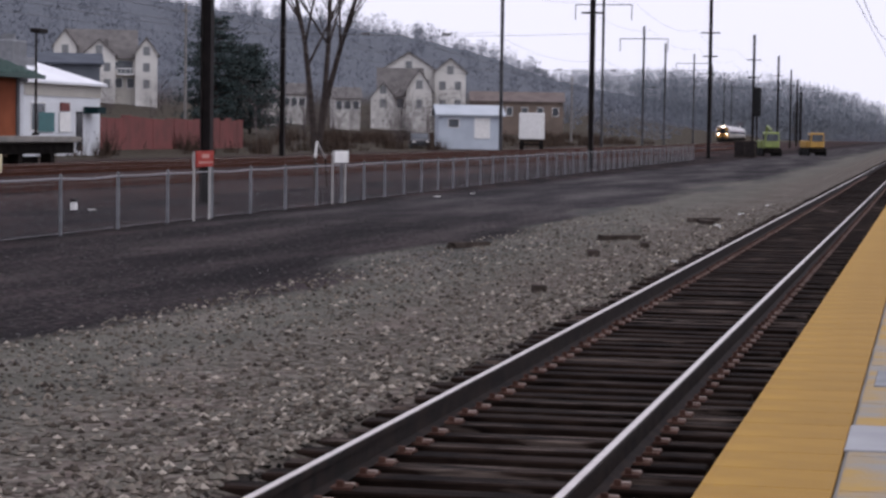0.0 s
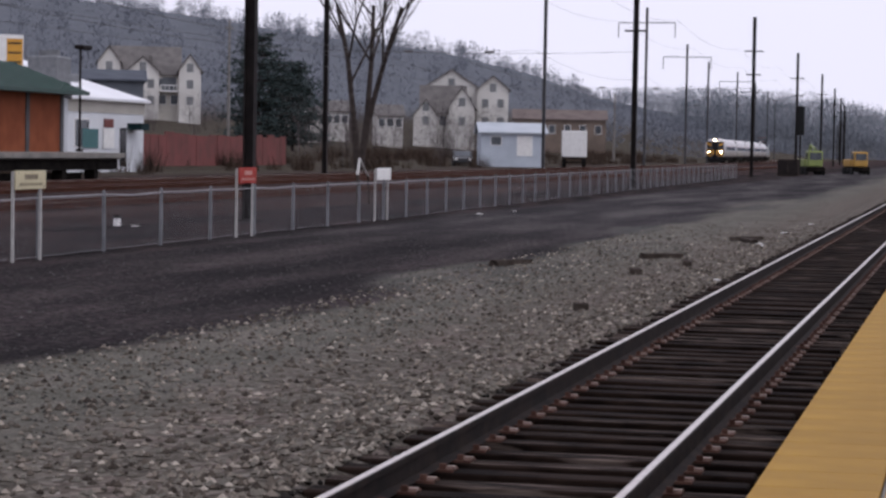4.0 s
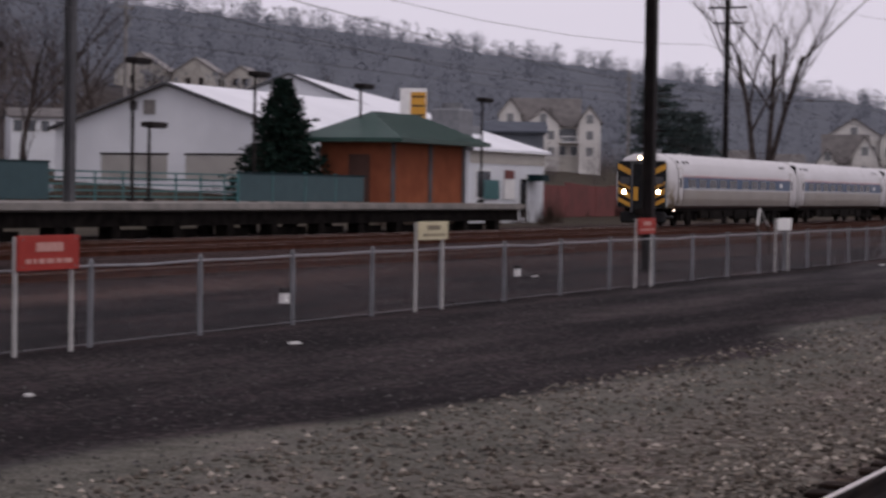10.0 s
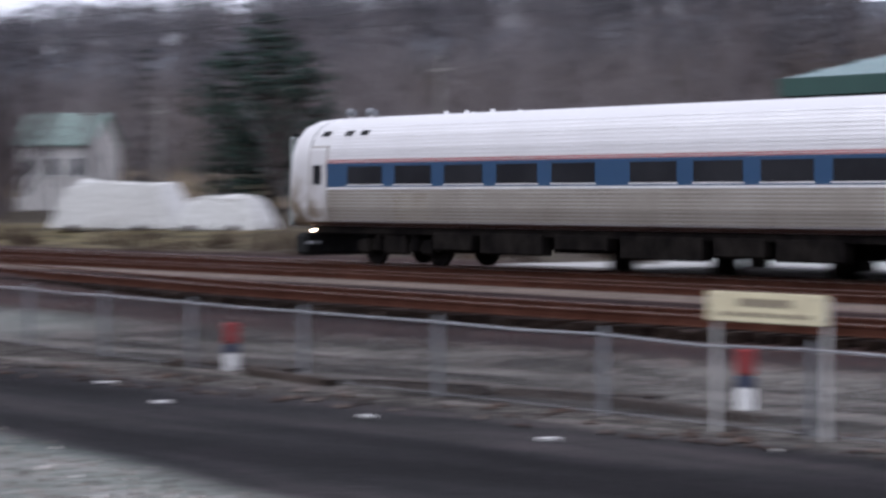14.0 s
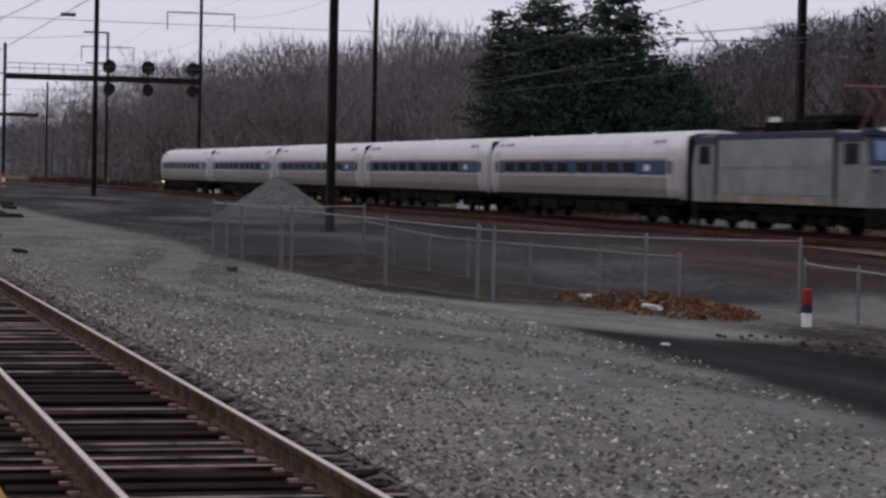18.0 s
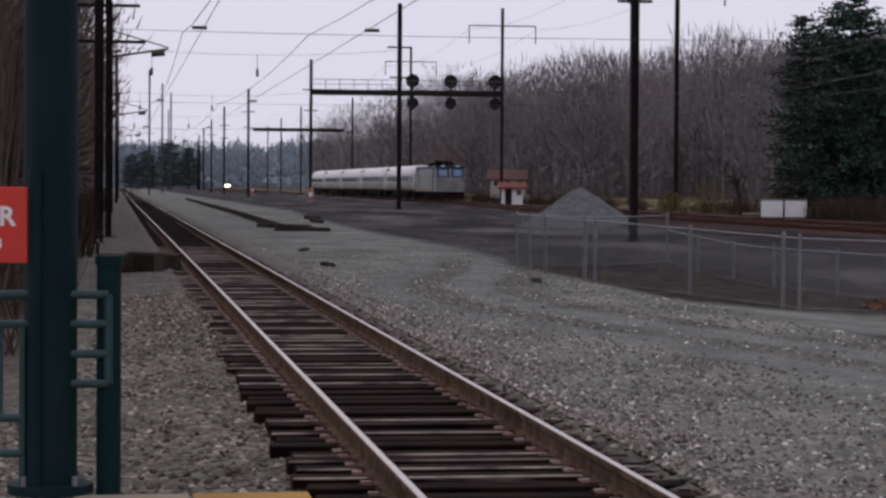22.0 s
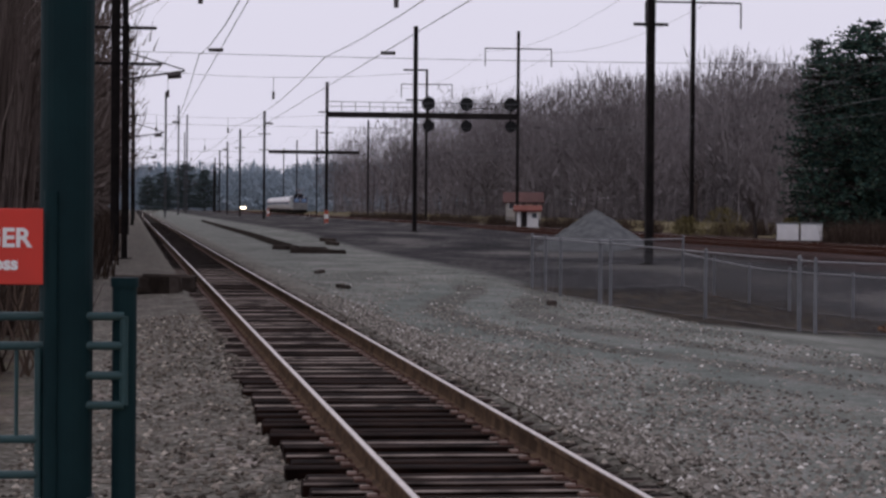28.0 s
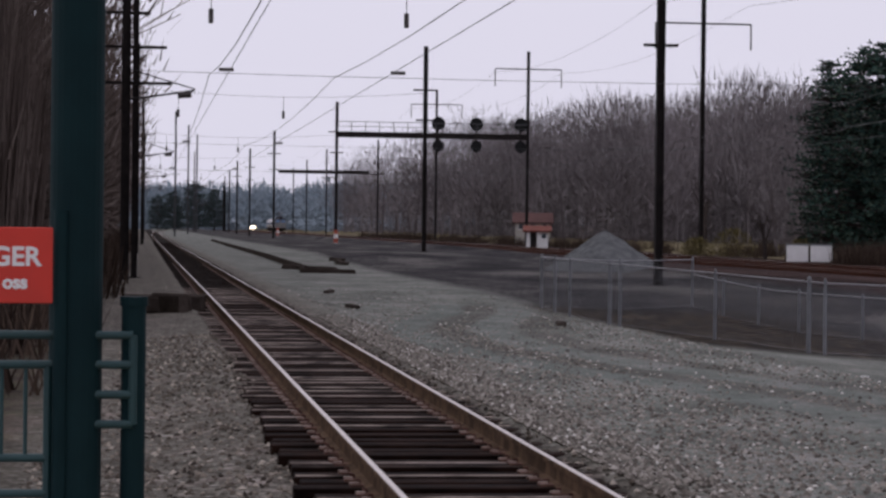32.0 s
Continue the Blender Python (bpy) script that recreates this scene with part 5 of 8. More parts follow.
def wire(name, pts, r, label):
    bm = B()
    rings = []
    for k, p in enumerate(pts):
        a, c = Vector(pts[max(k - 1, 0)]), Vector(pts[min(k + 1, len(pts) - 1)])
        d = (c - a).normalized()
        u = d.cross(Vector((0, 0, 1))).normalized()
        v = u.cross(d)
        rings.append([bm.verts.new(Vector(p) + (u * math.cos(q) + v * math.sin(q)) * r) for q in (0, 2.094, 4.189)])
    for a, c in zip(rings, rings[1:]):
        for q in range(3):
            bm.faces.new((a[q], a[(q + 1) % 3], c[(q + 1) % 3], c[q]))
    return tagged(part(name, bm, M_WIRE), label, "wire", "overhead wires")


def sagged(x0, y0, z0, x1, y1, z1, sag, k=6):
    return [(x0 + (x1 - x0) * i / k, y0 + (y1 - y0) * i / k, z0 + (z1 - z0) * i / k - sag * 4 * (i / k) * (1 - i / k)) for i in range(k + 1)]


def wires():
    xs = [x for x in ROW_A if -950 < x < 900]
    lines = [("contact_wire", lambda x: near_y(x), 6.45, 0.0, 0.012), ("messenger_wire", lambda x: near_y(x), 7.7, 0.9, 0.016),
             ("contact_wire", lambda x: main_y(x), 6.5, 0.0, 0.012), ("messenger_wire", lambda x: main_y(x), 7.8, 0.9, 0.016),
             ("contact_wire", lambda x: main_y(x) - 4.7, 6.5, 0.0, 0.012), ("messenger_wire", lambda x: main_y(x) - 4.7, 7.8, 0.9, 0.016)]
    for name, fy, z, sag, r in lines:
        pts = []
        for a, c in zip(xs, xs[1:]):
            pts += sagged(a, fy(a), z, c, fy(c), z, sag)[:-1]
        wire(name, pts, r, "dark overhead wire strung along the track")
    for name, z, sag, r in (("contact_wire", 6.5, 0.0, 0.014), ("messenger_wire", 7.7, 0.5, 0.016)):
        pts = []
        for a, c in zip(xs, xs[1:]):
            if c < 80:
                pts += sagged(a, near_y(a) + 4.9, z, c, near_y(c) + 4.9, z, sag)[:-1]
        wire(name, pts, r, "dark overhead wire strung along the track")
    for dy, z in ((-3.6, 18.6), (3.6, 18.6), (0.4, 11.4)):
        pts = []
        for a, c in zip(xs, xs[1:]):
            pts += sagged(a, 41 + dy, z, c, 41 + dy, z, 1.3)[:-1]
        wire("feeder_wire", pts, 0.014, "thin feeder wire high above the line")
    # cross spans with hanging insulators between the masts
    for x in (-88, -165, -243, -320, -397):
        y0, y1 = near_y(x) - 3.3, 20.5 + (0 if x > -260 else (main_y(x) - 36) * 0.9)
        wire("span_wire", sagged(x, y0, 11.6, x, y1, 11.6, 0.5), 0.014, "cross-span wire between two masts")
        wire("span_wire", sagged(x, y0, 7.7, x, 41, 7.9, 0.2), 0.012, "lower cross-span wire between the masts")
        for yy in (near_y(x), near_y(x) + 7.5):
            t = thing("hanging_insulator", pose(x, yy, 11.2), "insulator hanging from the cross-span wire", "insulator", "hanging insulators")
            part("rod", tube(B(), (0, 0, -1.1), (0, 0, 0.0), 0.018, n=6), M_WIRE, t)
            part("shed", tube(B(), (0, 0, -1.65), (0, 0, -1.1), 0.095, n=10), M_INSUL, t)
        for yy in (near_y(x) + 0.6, near_y(x) + 7.2, main_y(x) - 5.3, main_y(x) - 0.6):
            t = thing("span_insulator", pose(x, yy, 7.8), "dark insulator on the lower cross-span wire", "insulator", "span insulators")
            part("shed", tube(B(), (0, -0.28, 0), (0, 0.28, 0), 0.07, n=10), M_INSUL, t)
    for x in (63.9, 140.9, 217.9, 294.9):
        wire("span_wire", sagged(x, 20.5, 8.0, x, 41, 8.0, 0.2), 0.012, "lower cross-span wire between the masts")
        for yy in (29.8, 35.0):
            t = thing("span_insulator", pose(x, yy, 7.9), "dark insulator on the lower cross-span wire", "insulator", "span insulators")
            part("shed", tube(B(), (0, -0.28, 0), (0, 0.28, 0), 0.07, n=10), M_INSUL, t)


def gantry(x, y0, y1, zb, heads):
    t = thing("signal_gantry", pose(x, 0, 0), "dark steel signal gantry spanning the main tracks", "signal gantry")
    bm = box(B(), -0.3, y0, zb - 0.35, 0.3, y1, zb + 0.25)
    part("beam", bm, M_POLE, t)
    for k in range(4):
        bx("foot_band", M_SIGNWH if k % 2 == 0 else M_ORANGE, t, -0.2, y0 - 0.2, -0.3 + 0.45 * k, 0.2, y0 + 0.2, 0.15 + 0.45 * k, label="painted band at the foot of the leg")
    if heads:
        bm = B()
        yy = y0
        while yy <= y1:
            tube(bm, (0.4, yy, zb + 0.25), (0.4, yy, zb + 1.3), 0.035, n=6)
            yy += 1.5
        tube(bm, (0.4, y0, zb + 1.3), (0.4, y1, zb + 1.3), 0.035, n=6)
        tube(bm, (0.4, y0, zb + 0.8), (0.4, y1, zb + 0.8), 0.03, n=6)
        part("walkway_railing", bm, M_GREYPOLE, t)
    for yy in heads:
        h_ = part("signal_head", tube(B(), (0.15, yy, zb + 1.25), (0.4, yy, zb + 1.25), 0.72, n=24), M_BLACK, t, "round black signal head")
        part("lower_head", tube(B(), (0.15, yy, zb - 1.1), (0.4, yy, zb - 1.1), 0.62, n=24), M_BLACK, t)
        part("stem", tube(B(), (0.1, yy, zb - 1.8), (0.1, yy, zb + 2.0), 0.09, n=8), M_POLE, t)
        for a in range(3):
            part("lens", tube(B(), (0.4, yy - 0.4 + 0.4 * a, zb + 1.25), (0.5, yy - 0.4 + 0.4 * a, zb + 1.25), 0.1, n=10), M_GREYPOLE, h_)


# ---- far platform ----
PT = 1.36


def far_platform():
    t = thing("platform_far", pose(0, 0, 0), "high-level concrete station platform on dark piers", "platform", kind="structure")
    x0, x1 = -45.0, 101.0
    bx("deck", M_CONC, t, x0, 38.8, PT - 0.28, x1, 45.2, PT)
    bx("edge_strip", M_CONC, t, x0, 38.62, PT - 0.22, x1, 38.8, PT - 0.004)
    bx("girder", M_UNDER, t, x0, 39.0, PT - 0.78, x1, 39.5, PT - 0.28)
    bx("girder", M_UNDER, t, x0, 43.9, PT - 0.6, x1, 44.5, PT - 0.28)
    x = x0 + 1.5
    rng = random.Random(5)
    while x < x1:
        w = 0.5
        for ya in (39.05, 43.9):
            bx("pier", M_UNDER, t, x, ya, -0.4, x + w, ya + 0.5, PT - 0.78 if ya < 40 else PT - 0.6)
        x += 3.6 + (rng.uniform(-0.4, 0.4))
    # Near-black sheets added to close bays where only shade shows under the deck.
    x = 30.0
    while x < x1 - 1:
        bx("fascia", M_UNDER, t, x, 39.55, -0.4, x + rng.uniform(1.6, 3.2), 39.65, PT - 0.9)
        x += 3.9
    V, F = [], []
    ys, xs = (44.9, 46.0, 47.2, 48.4, 49.6, 50.4), [-50 + 3.0 * i for i in range(40)]
    for a in xs:
        V += [(a, c, gz(a, c) + 0.035) for c in ys] + [(a, ys[-1], gz(a, ys[-1]) - 0.2), (a, ys[0], gz(a, ys[0]) - 0.2)]
    for i in range(len(xs) - 1):
        F += [(8 * i + k, 8 * i + 8 + k, 8 * i + 8 + (k + 1) % 8, 8 * i + (k + 1) % 8) for k in range(8)]
    tagged(pieces("pavement", V, F, M_PATH), "pale concrete path behind the high platform", "pavement", kind="structure")
    return t


def shelter():
    t = thing("platform_canopy", pose(0, 0, 0), "long canopy with pale green roof and dark green fascia", "canopy")
    x0, x1, ya, yb = -37.4, 21.9, 38.9, 45.1
    zl, zh = 4.70, 5.62
    ym = (ya + yb) / 2
    bm = B()
    v = [bm.verts.new(p) for p in ((x0, ya, zl), (x1, ya, zl), (x1, yb, zl), (x0, yb, zl), (x0 + 2.4, ym, zh), (x1 - 2.4, ym, zh))]
    for f in ((0, 1, 5, 4), (1, 2, 5), (2, 3, 4, 5), (3, 0, 4), (3, 2, 1, 0)):
        bm.faces.new([v[i] for i in f])
    roof = part("roof", bm, M_ROOFTEAL, t)
    bm = B()
    x = x0 + 0.6
    while x < x1:
        k = min(1.0, max(0.05, (x - x0) / 2.4), (x1 - x) / 2.4)
        k = max(0.05, min(k, 1.0))
        tube(bm, (x, ya + 0.02, zl + 0.02), (x, ya + (ym - ya) * k, zl + (zh - zl) * k + 0.02), 0.022, n=4)
        x += 0.6
    tagged(part("seam", bm, M_ROOFTEAL, roof), kind="stuff")
    bx("ridge_cap", M_POLE, roof, x0 + 2.3, ym - 0.12, zh - 0.02, x1 - 2.3, ym + 0.12, zh + 0.06)
    for nm, d in (("fascia", (x0 - 0.02, ya - 0.06, zl - 0.40, x1 + 0.02, ya, zl + 0.02)), ("fascia", (x0 - 0.02, yb, zl - 0.40, x1 + 0.02, yb + 0.06, zl + 0.02)), ("fascia", (x0 - 0.06, ya, zl - 0.40, x0, yb, zl + 0.02)), ("fascia", (x1, ya, zl - 0.40, x1 + 0.06, yb, zl + 0.02))):
        bx(nm, M_ROOFGRN, t, *d)
    bx("soffit", M_UNDER, t, x0, ya, zl - 0.42, x1, yb, zl - 0.36)
    x = x0 + 1.6
    while x < x1:
        bx("column", M_TEAL, t, x - 0.13, ym - 0.13, PT, x + 0.13, ym + 0.13, zl - 0.4)
        x += 5.6
    # windbreaks with maroon lower panels
    for xa in (-20.0, -2.0):
        w = thing("windbreak_shelter", pose(xa, ym + 0.6, PT), "glazed windbreak with dark green frame under the canopy", "shelter", "windbreaks")
        L = 12.0
        for z in (0.12, 1.1, 2.05, 2.75):
            bx("rail", M_TEAL, w, 0, -0.05, z - 0.05, L, 0.05, z + 0.05)
        for i in range(7):
            bx("mullion", M_TEAL, w, i * 2.0 - 0.06, -0.06, 0, i * 2.0 + 0.06, 0.06, 2.8)
        for i in range(6):
            bx("pane", M_GLASS, w, i * 2.0 + 0.07, -0.012, 1.16, i * 2.0 + 1.93, 0.012, 2.0)
            bx("pane", M_GLASS, w, i * 2.0 + 0.07, -0.012, 2.11, i * 2.0 + 1.93, 0.012, 2.7)
            bx("panel", mat("dull_maroon_panel", (0.085, 0.040, 0.042), (0.06, 0.032, 0.034), 1.5, 0.7), w, i * 2.0 + 0.08, -0.02, 0.2, i * 2.0 + 1.92, 0.02, 1.05, label="dull maroon lower panel")
        bx("poster", M_SIGNWH, w, 2.2, -0.05, 1.15, 3.7, -0.03, 2.4, label="pale timetable poster")
    for xa in (8.5, 15.5):
        b = thing("platform_bench", pose(xa, ym, PT), "dark green platform bench under the canopy", "bench", "benches")
        bx("seat", M_TEAL, b, 0, -0.25, 0.4, 1.8, 0.25, 0.46, bevel=0.01)
        bx("backrest", M_TEAL, b, 0, 0.2, 0.5, 1.8, 0.26, 0.9, bevel=0.01)
        for u in (0.2, 1.55):
            bx("leg", M_TEAL, b, u, -0.2, 0, u + 0.06, 0.2, 0.4)


def back_railing():
    t = thing("platform_fence", pose(0, 0, PT), "green railing along the back of the high platform", "railing")
    x = 21.0
    while x < 85:
        bx("post", M_RAILGRN, t, x - 0.03, 44.9, 0, x + 0.03, 44.96, 1.1)
        for z in (0.12, 0.35, 0.58, 0.81, 1.05):
            bx("bar", M_RAILGRN, t, x, 44.91, z, x + 2.0, 44.95, z + 0.06)
        x += 2.0
    for xa, xb in ((45.5, 50.6), (58.5, 59.9), (66.2, 69.4)):
        p = thing("railing_screen", pose(xa, 44.6, PT), "dark green screen panel on the railing", "screen", "railing screens")
        bx("panel", mat("dark_screen_green", (0.014, 0.048, 0.056), (0.02, 0.058, 0.066), 2, 0.6), p, 0, 0, 0.05, xb - xa, 0.05, 1.35, bevel=0.01)
        bx("cap", M_TEAL, p, -0.02, -0.02, 1.35, xb - xa + 0.02, 0.07, 1.42)
    p = thing("railing_screen", pose(76.3, 40.7, PT), "long dark green screen panel before the brick hut", "screen", "railing screens")
    for i in range(4):
        u = 2.8 * i
        bx("panel", mat("dark_screen_green", (0.014, 0.048, 0.056), (0.02, 0.058, 0.066), 2, 0.6), p, u + 0.05, 0, 0.05, u + 2.75, 0.05, 1.08, bevel=0.01)
        bx("post", M_RAILGRN, p, u - 0.04, -0.01, 0, u + 0.04, 0.07, 1.2)
    bx("cap", M_TEAL, p, -0.05, -0.02, 1.08, 11.25, 0.07, 1.15)


def platform_lamp(x, z_top, y=43.0):
    t = thing("platform_lamp", pose(x, y, PT), "dark platform lamp with a flat shoebox head" if z_top > 5 else "low dark platform lamp with a flat head", "lamp post", "platform lamps")
    hh = z_top - PT
    part("pole", tube(B(), (0, 0, 0), (0, 0, hh - 0.05), 0.07, 0.055, n=10), M_POLE, t)
    bx("base", M_POLE, t, -0.14, -0.14, 0, 0.14, 0.14, 0.12)
    hd = bx("head", M_POLE, t, -0.2, -0.25, hh - 0.1, 0.95, 0.25, hh + 0.1, bevel=0.03)
    bx("lens", M_GREYPOLE, hd, 0.1, -0.18, hh - 0.13, 0.85, 0.18, hh - 0.102)


def brick_hut():
    x0, x1, y0, y1, z1 = 90.8, 99.2, 41.0, 44.4, 4.15
    t = thing("brick_hut", pose(0, 0, 0), "red brick platform building with a green hipped metal roof", "building")
    wall = bx("wall", M_BRICK, t, x0, y0, PT, x1, y1, z1)
    for xa in (x0 + 0.0, x0 + 4.1, x1 - 0.36):
        bx("pilaster", M_GREYPOLE, wall, xa, y0 - 0.06, PT, xa + 0.36, y0 - 0.003, z1, label="grey metal strip between brick panels")
    bx("door", M_RPOLE, wall, x0 - 0.05, y0 + 1.0, PT, x0 - 0.003, y0 + 2.0, PT + 2.1)
    bm = B()
    e = 0.9
    ym = (y0 + y1) / 2
    v = [bm.verts.new(p) for p in ((x0 - e, y0 - e, z1), (x1 + e, y0 - e, z1), (x1 + e, y1 + e, z1), (x0 - e, y1 + e, z1), (x0 + 1.7, ym, z1 + 1.25), (x1 - 1.7, ym, z1 + 1.25))]
    for f in ((0, 1, 5, 4), (1, 2, 5), (2, 3, 4, 5), (3, 0, 4), (3, 2, 1, 0)):
        bm.faces.new([v[i] for i in f])
    roof = part("roof", bm, M_ROOFGRN, t)
    bx("fascia", M_ROOFGRN, roof, x0 - e - 0.03, y0 - e - 0.03, z1 - 0.16, x1 + e + 0.03, y1 + e + 0.03, z1 + 0.02)
    bm = B()
    x = x0 - e + 0.3
    while x < x1 + e:
        k = max(0.03, min(1.0, (x - x0 + e) / (1.7 + e), (x1 + e - x) / (1.7 + e)))
        tube(bm, (x, y0 - e, z1 + 0.02), (x, y0 - e + (ym - y0 + e) * k, z1 + 1.25 * k + 0.02), 0.02, n=4)
        x += 0.45
    tagged(part("seam", bm, M_ROOFGRN, roof), kind="stuff")


# ---- houses and sheds ----
def gabled(name, m, L, W, he, hr, wall_m, roof_m, label, windows=(), doors=(), ends=(), over=0.35, base=3.0, group=""):
    """Gable-roofed building: ridge along local x, front at local y = 0, depth W."""
    t = thing(name, m, label, "building", group)
    bm = B()
    pr = [(0, -base), (W, -base), (W, he), (W / 2, hr), (0, he)]
    ra = [bm.verts.new((0, y, z)) for y, z in pr]
    rb = [bm.verts.new((L, y, z)) for y, z in pr]
    bm.faces.new(ra)
    bm.faces.new(rb[::-1])
    for i in range(5):
        j = (i + 1) % 5
        if i not in (2, 3):
            bm.faces.new((ra[i], rb[i], rb[j], ra[j]))
    bm.faces.new((ra[2], rb[2], rb[3], ra[3]))
    bm.faces.new((ra[3], rb[3], rb[4], ra[4]))
    wall = part("wall", bm, wall_m, t)
    s = (hr - he) / (W / 2)
    for sg, nm in ((0, "roof"), (1, "roof")):
        bm = B()
        def yy(u):
            return u if sg == 0 else W - u
        pts = [(-over, he - s * over + 0.04), (W / 2 + (0.0), hr + 0.04)]
        va = [(-over, yy(pts[0][0]), pts[0][1]), (L + over, yy(pts[0][0]), pts[0][1]), (L + over, W / 2, pts[1][1]), (-over, W / 2, pts[1][1])]
        a = [bm.verts.new(p) for p in va]
        c = [bm.verts.new((p[0], p[1], p[2] + 0.16)) for p in va]
        bm.faces.new(a)
        bm.faces.new(c[::-1])
        for i in range(4):
            bm.faces.new((a[i], c[i], c[(i + 1) % 4], a[(i + 1) % 4]))
        part(nm, bm, roof_m, t)
    if roof_m is M_METROOF:
        for ya in (-over, W + over):
            part("rake_trim", tube(B(), (-over - 0.03, ya, he - s * over + 0.1), (-over - 0.03, W / 2, hr + 0.12), 0.13, n=6), M_GREYPOLE, wall)
    for x, z, w, h_ in windows:
        fr = bx("window", M_WHITE, wall, x - 0.08, -0.05, z - 0.08, x + w + 0.08, -0.003, z + h_ + 0.08)
        bx("pane", M_WINDOW, fr, x, -0.07, z, x + w, -0.052, z + h_)
    for x, w, h_, mm in doors:
        bx("door", mm, wall, x, -0.06, -0.2, x + w, -0.003, h_)
    for y, z, w, h_, mm in ends:
        fr = bx("window" if z > 0.5 else "door", mm, wall, -0.06, y, z, -0.003, y + w, z + h_)
    return t


def houses():
    wins = lambda n, z, L, w=1.0, h_=1.4: [(L * (i + 0.5) / n - w / 2, z, w, h_) for i in range(n)]

    def at(az, d, el, turn=0.0):
        x, y = polar(az, d)
        return pose(x, y, 1.86 + d * math.tan(radians(el)), 0, 0, -az + turn)
    def ends_of(W, rows):
        """Windows of a gable end: rows of (height, how many)."""
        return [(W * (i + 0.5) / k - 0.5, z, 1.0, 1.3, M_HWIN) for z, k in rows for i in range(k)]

    def wing(F, name, xr, y0, W, depth, he, hr, mm, label, rows, group):
        """Gable that faces the railway, its right edge at xr along the row."""
        return gabled(name, F @ pose(xr, y0, 0, 0, 0, 90), depth, W, he, hr, mm, M_SHINGLE, label, (), (), ends_of(W, rows), group=group)
    # beige townhouses on the slope: a broad grey roof with gables set against it
    F, grp, lb = at(68.38, 350, 0.80, 0), "townhouses on the slope", "beige gabled end of the townhouses on the slope"
    gabled("townhouse", F @ pose(2.0, 2.5, 0), 10.4, 10, 5.6, 9.75, M_BEIGE, M_SHINGLE, "beige townhouse block under a broad grey shingle roof", wins(6, 1.0, 10.4) + wins(5, 3.6, 10.4, 1.0, 1.3), group=grp)
    wing(F, "townhouse", 3.4, 1.4, 3.4, 9, 7.3, 9.6, M_CREAM, lb, ((0.9, 1), (3.4, 1), (6.0, 1)), grp)
    tw = wing(F, "townhouse", 9.2, 1.2, 4.9, 6, 5.9, 8.1, M_CREAM, lb, ((0.9, 2), (3.4, 2), (6.0, 1)), grp)
    wing(F, "townhouse", 15.5, 0.6, 3.3, 9, 6.2, 8.5, M_CREAM, lb, ((0.9, 1), (3.4, 1), (5.9, 1)), grp)
    bal = thing("balcony", F @ pose(9.4, 0.9, 2.9), "white railed balcony with dark glass doors behind", "balcony", "balconies")
    bx("floor_slab", M_WHITE, bal, 0, 0, 0, 2.7, 1.6, 0.18)
    bx("railing", M_WHITE, bal, 0, 0, 0.9, 2.7, 0.08, 1.02)
    bx("glass_door", M_WINDOW, bal, 0.3, 1.5, 0.2, 2.4, 1.58, 2.2)
    for u in (0.0, 0.66, 1.32, 1.98, 2.62):
        bx("baluster", M_WHITE, bal, u, 0, 0.18, u + 0.08, 0.08, 0.9)
    bx("roof_vent", M_SHINGLE, tw, 2.2, 1.0, 7.0, 2.8, 1.6, 8.4)
    # dark low block between the shop and the townhouses, and small white houses farther along
    gabled("grey_building", at(68.05, 205, 0.2, 0), 5.2, 8, 4.7, 5.6, mat("slate_siding", (0.12, 0.13, 0.15), (0.09, 0.10, 0.115), 0.5, 0.8), mat("slate_roof", (0.085, 0.095, 0.115), (0.065, 0.072, 0.09), 0.6, 0.8), "dark slate-grey building behind the white shop", wins(3, 1.2, 5.2))
    for az, d, el, L, he, hr in ((73.25, 300, 0.45, 3.2, 1.6, 2.7), (74.0, 330, 0.42, 3.4, 2.6, 4.0), (75.3, 320, 0.35, 3.6, 2.4, 3.8)):
        gabled("small_house", at(az, d, el, 6), L, 6, he, hr, M_CREAM, M_SHINGLE, "small white house half hidden behind trees and sheds", wins(3, 0.9, L, 0.8, 1.1), group="small white houses")
    # cream houses farther along: two blocks behind a steep grey roof with white gables
    F, grp, lb = at(76.2, 350, 0.42, 0), "cream houses", "white gabled end of the houses above the yard"
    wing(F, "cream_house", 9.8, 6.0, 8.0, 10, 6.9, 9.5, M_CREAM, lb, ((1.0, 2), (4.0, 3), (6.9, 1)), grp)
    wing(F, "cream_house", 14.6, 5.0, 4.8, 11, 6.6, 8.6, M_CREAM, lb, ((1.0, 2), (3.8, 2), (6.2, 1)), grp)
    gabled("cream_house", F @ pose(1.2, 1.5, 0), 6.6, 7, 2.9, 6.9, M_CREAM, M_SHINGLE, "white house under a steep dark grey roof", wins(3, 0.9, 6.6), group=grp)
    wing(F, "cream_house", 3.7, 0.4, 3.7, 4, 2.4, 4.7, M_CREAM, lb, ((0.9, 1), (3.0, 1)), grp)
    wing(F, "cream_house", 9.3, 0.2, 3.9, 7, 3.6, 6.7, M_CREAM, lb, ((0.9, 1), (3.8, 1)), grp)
    # pale houses among trees higher up
    pale = mat("pale_shingles", (0.30, 0.285, 0.275), (0.235, 0.22, 0.215), 0.8, 0.95, 0, 0.2, 6)
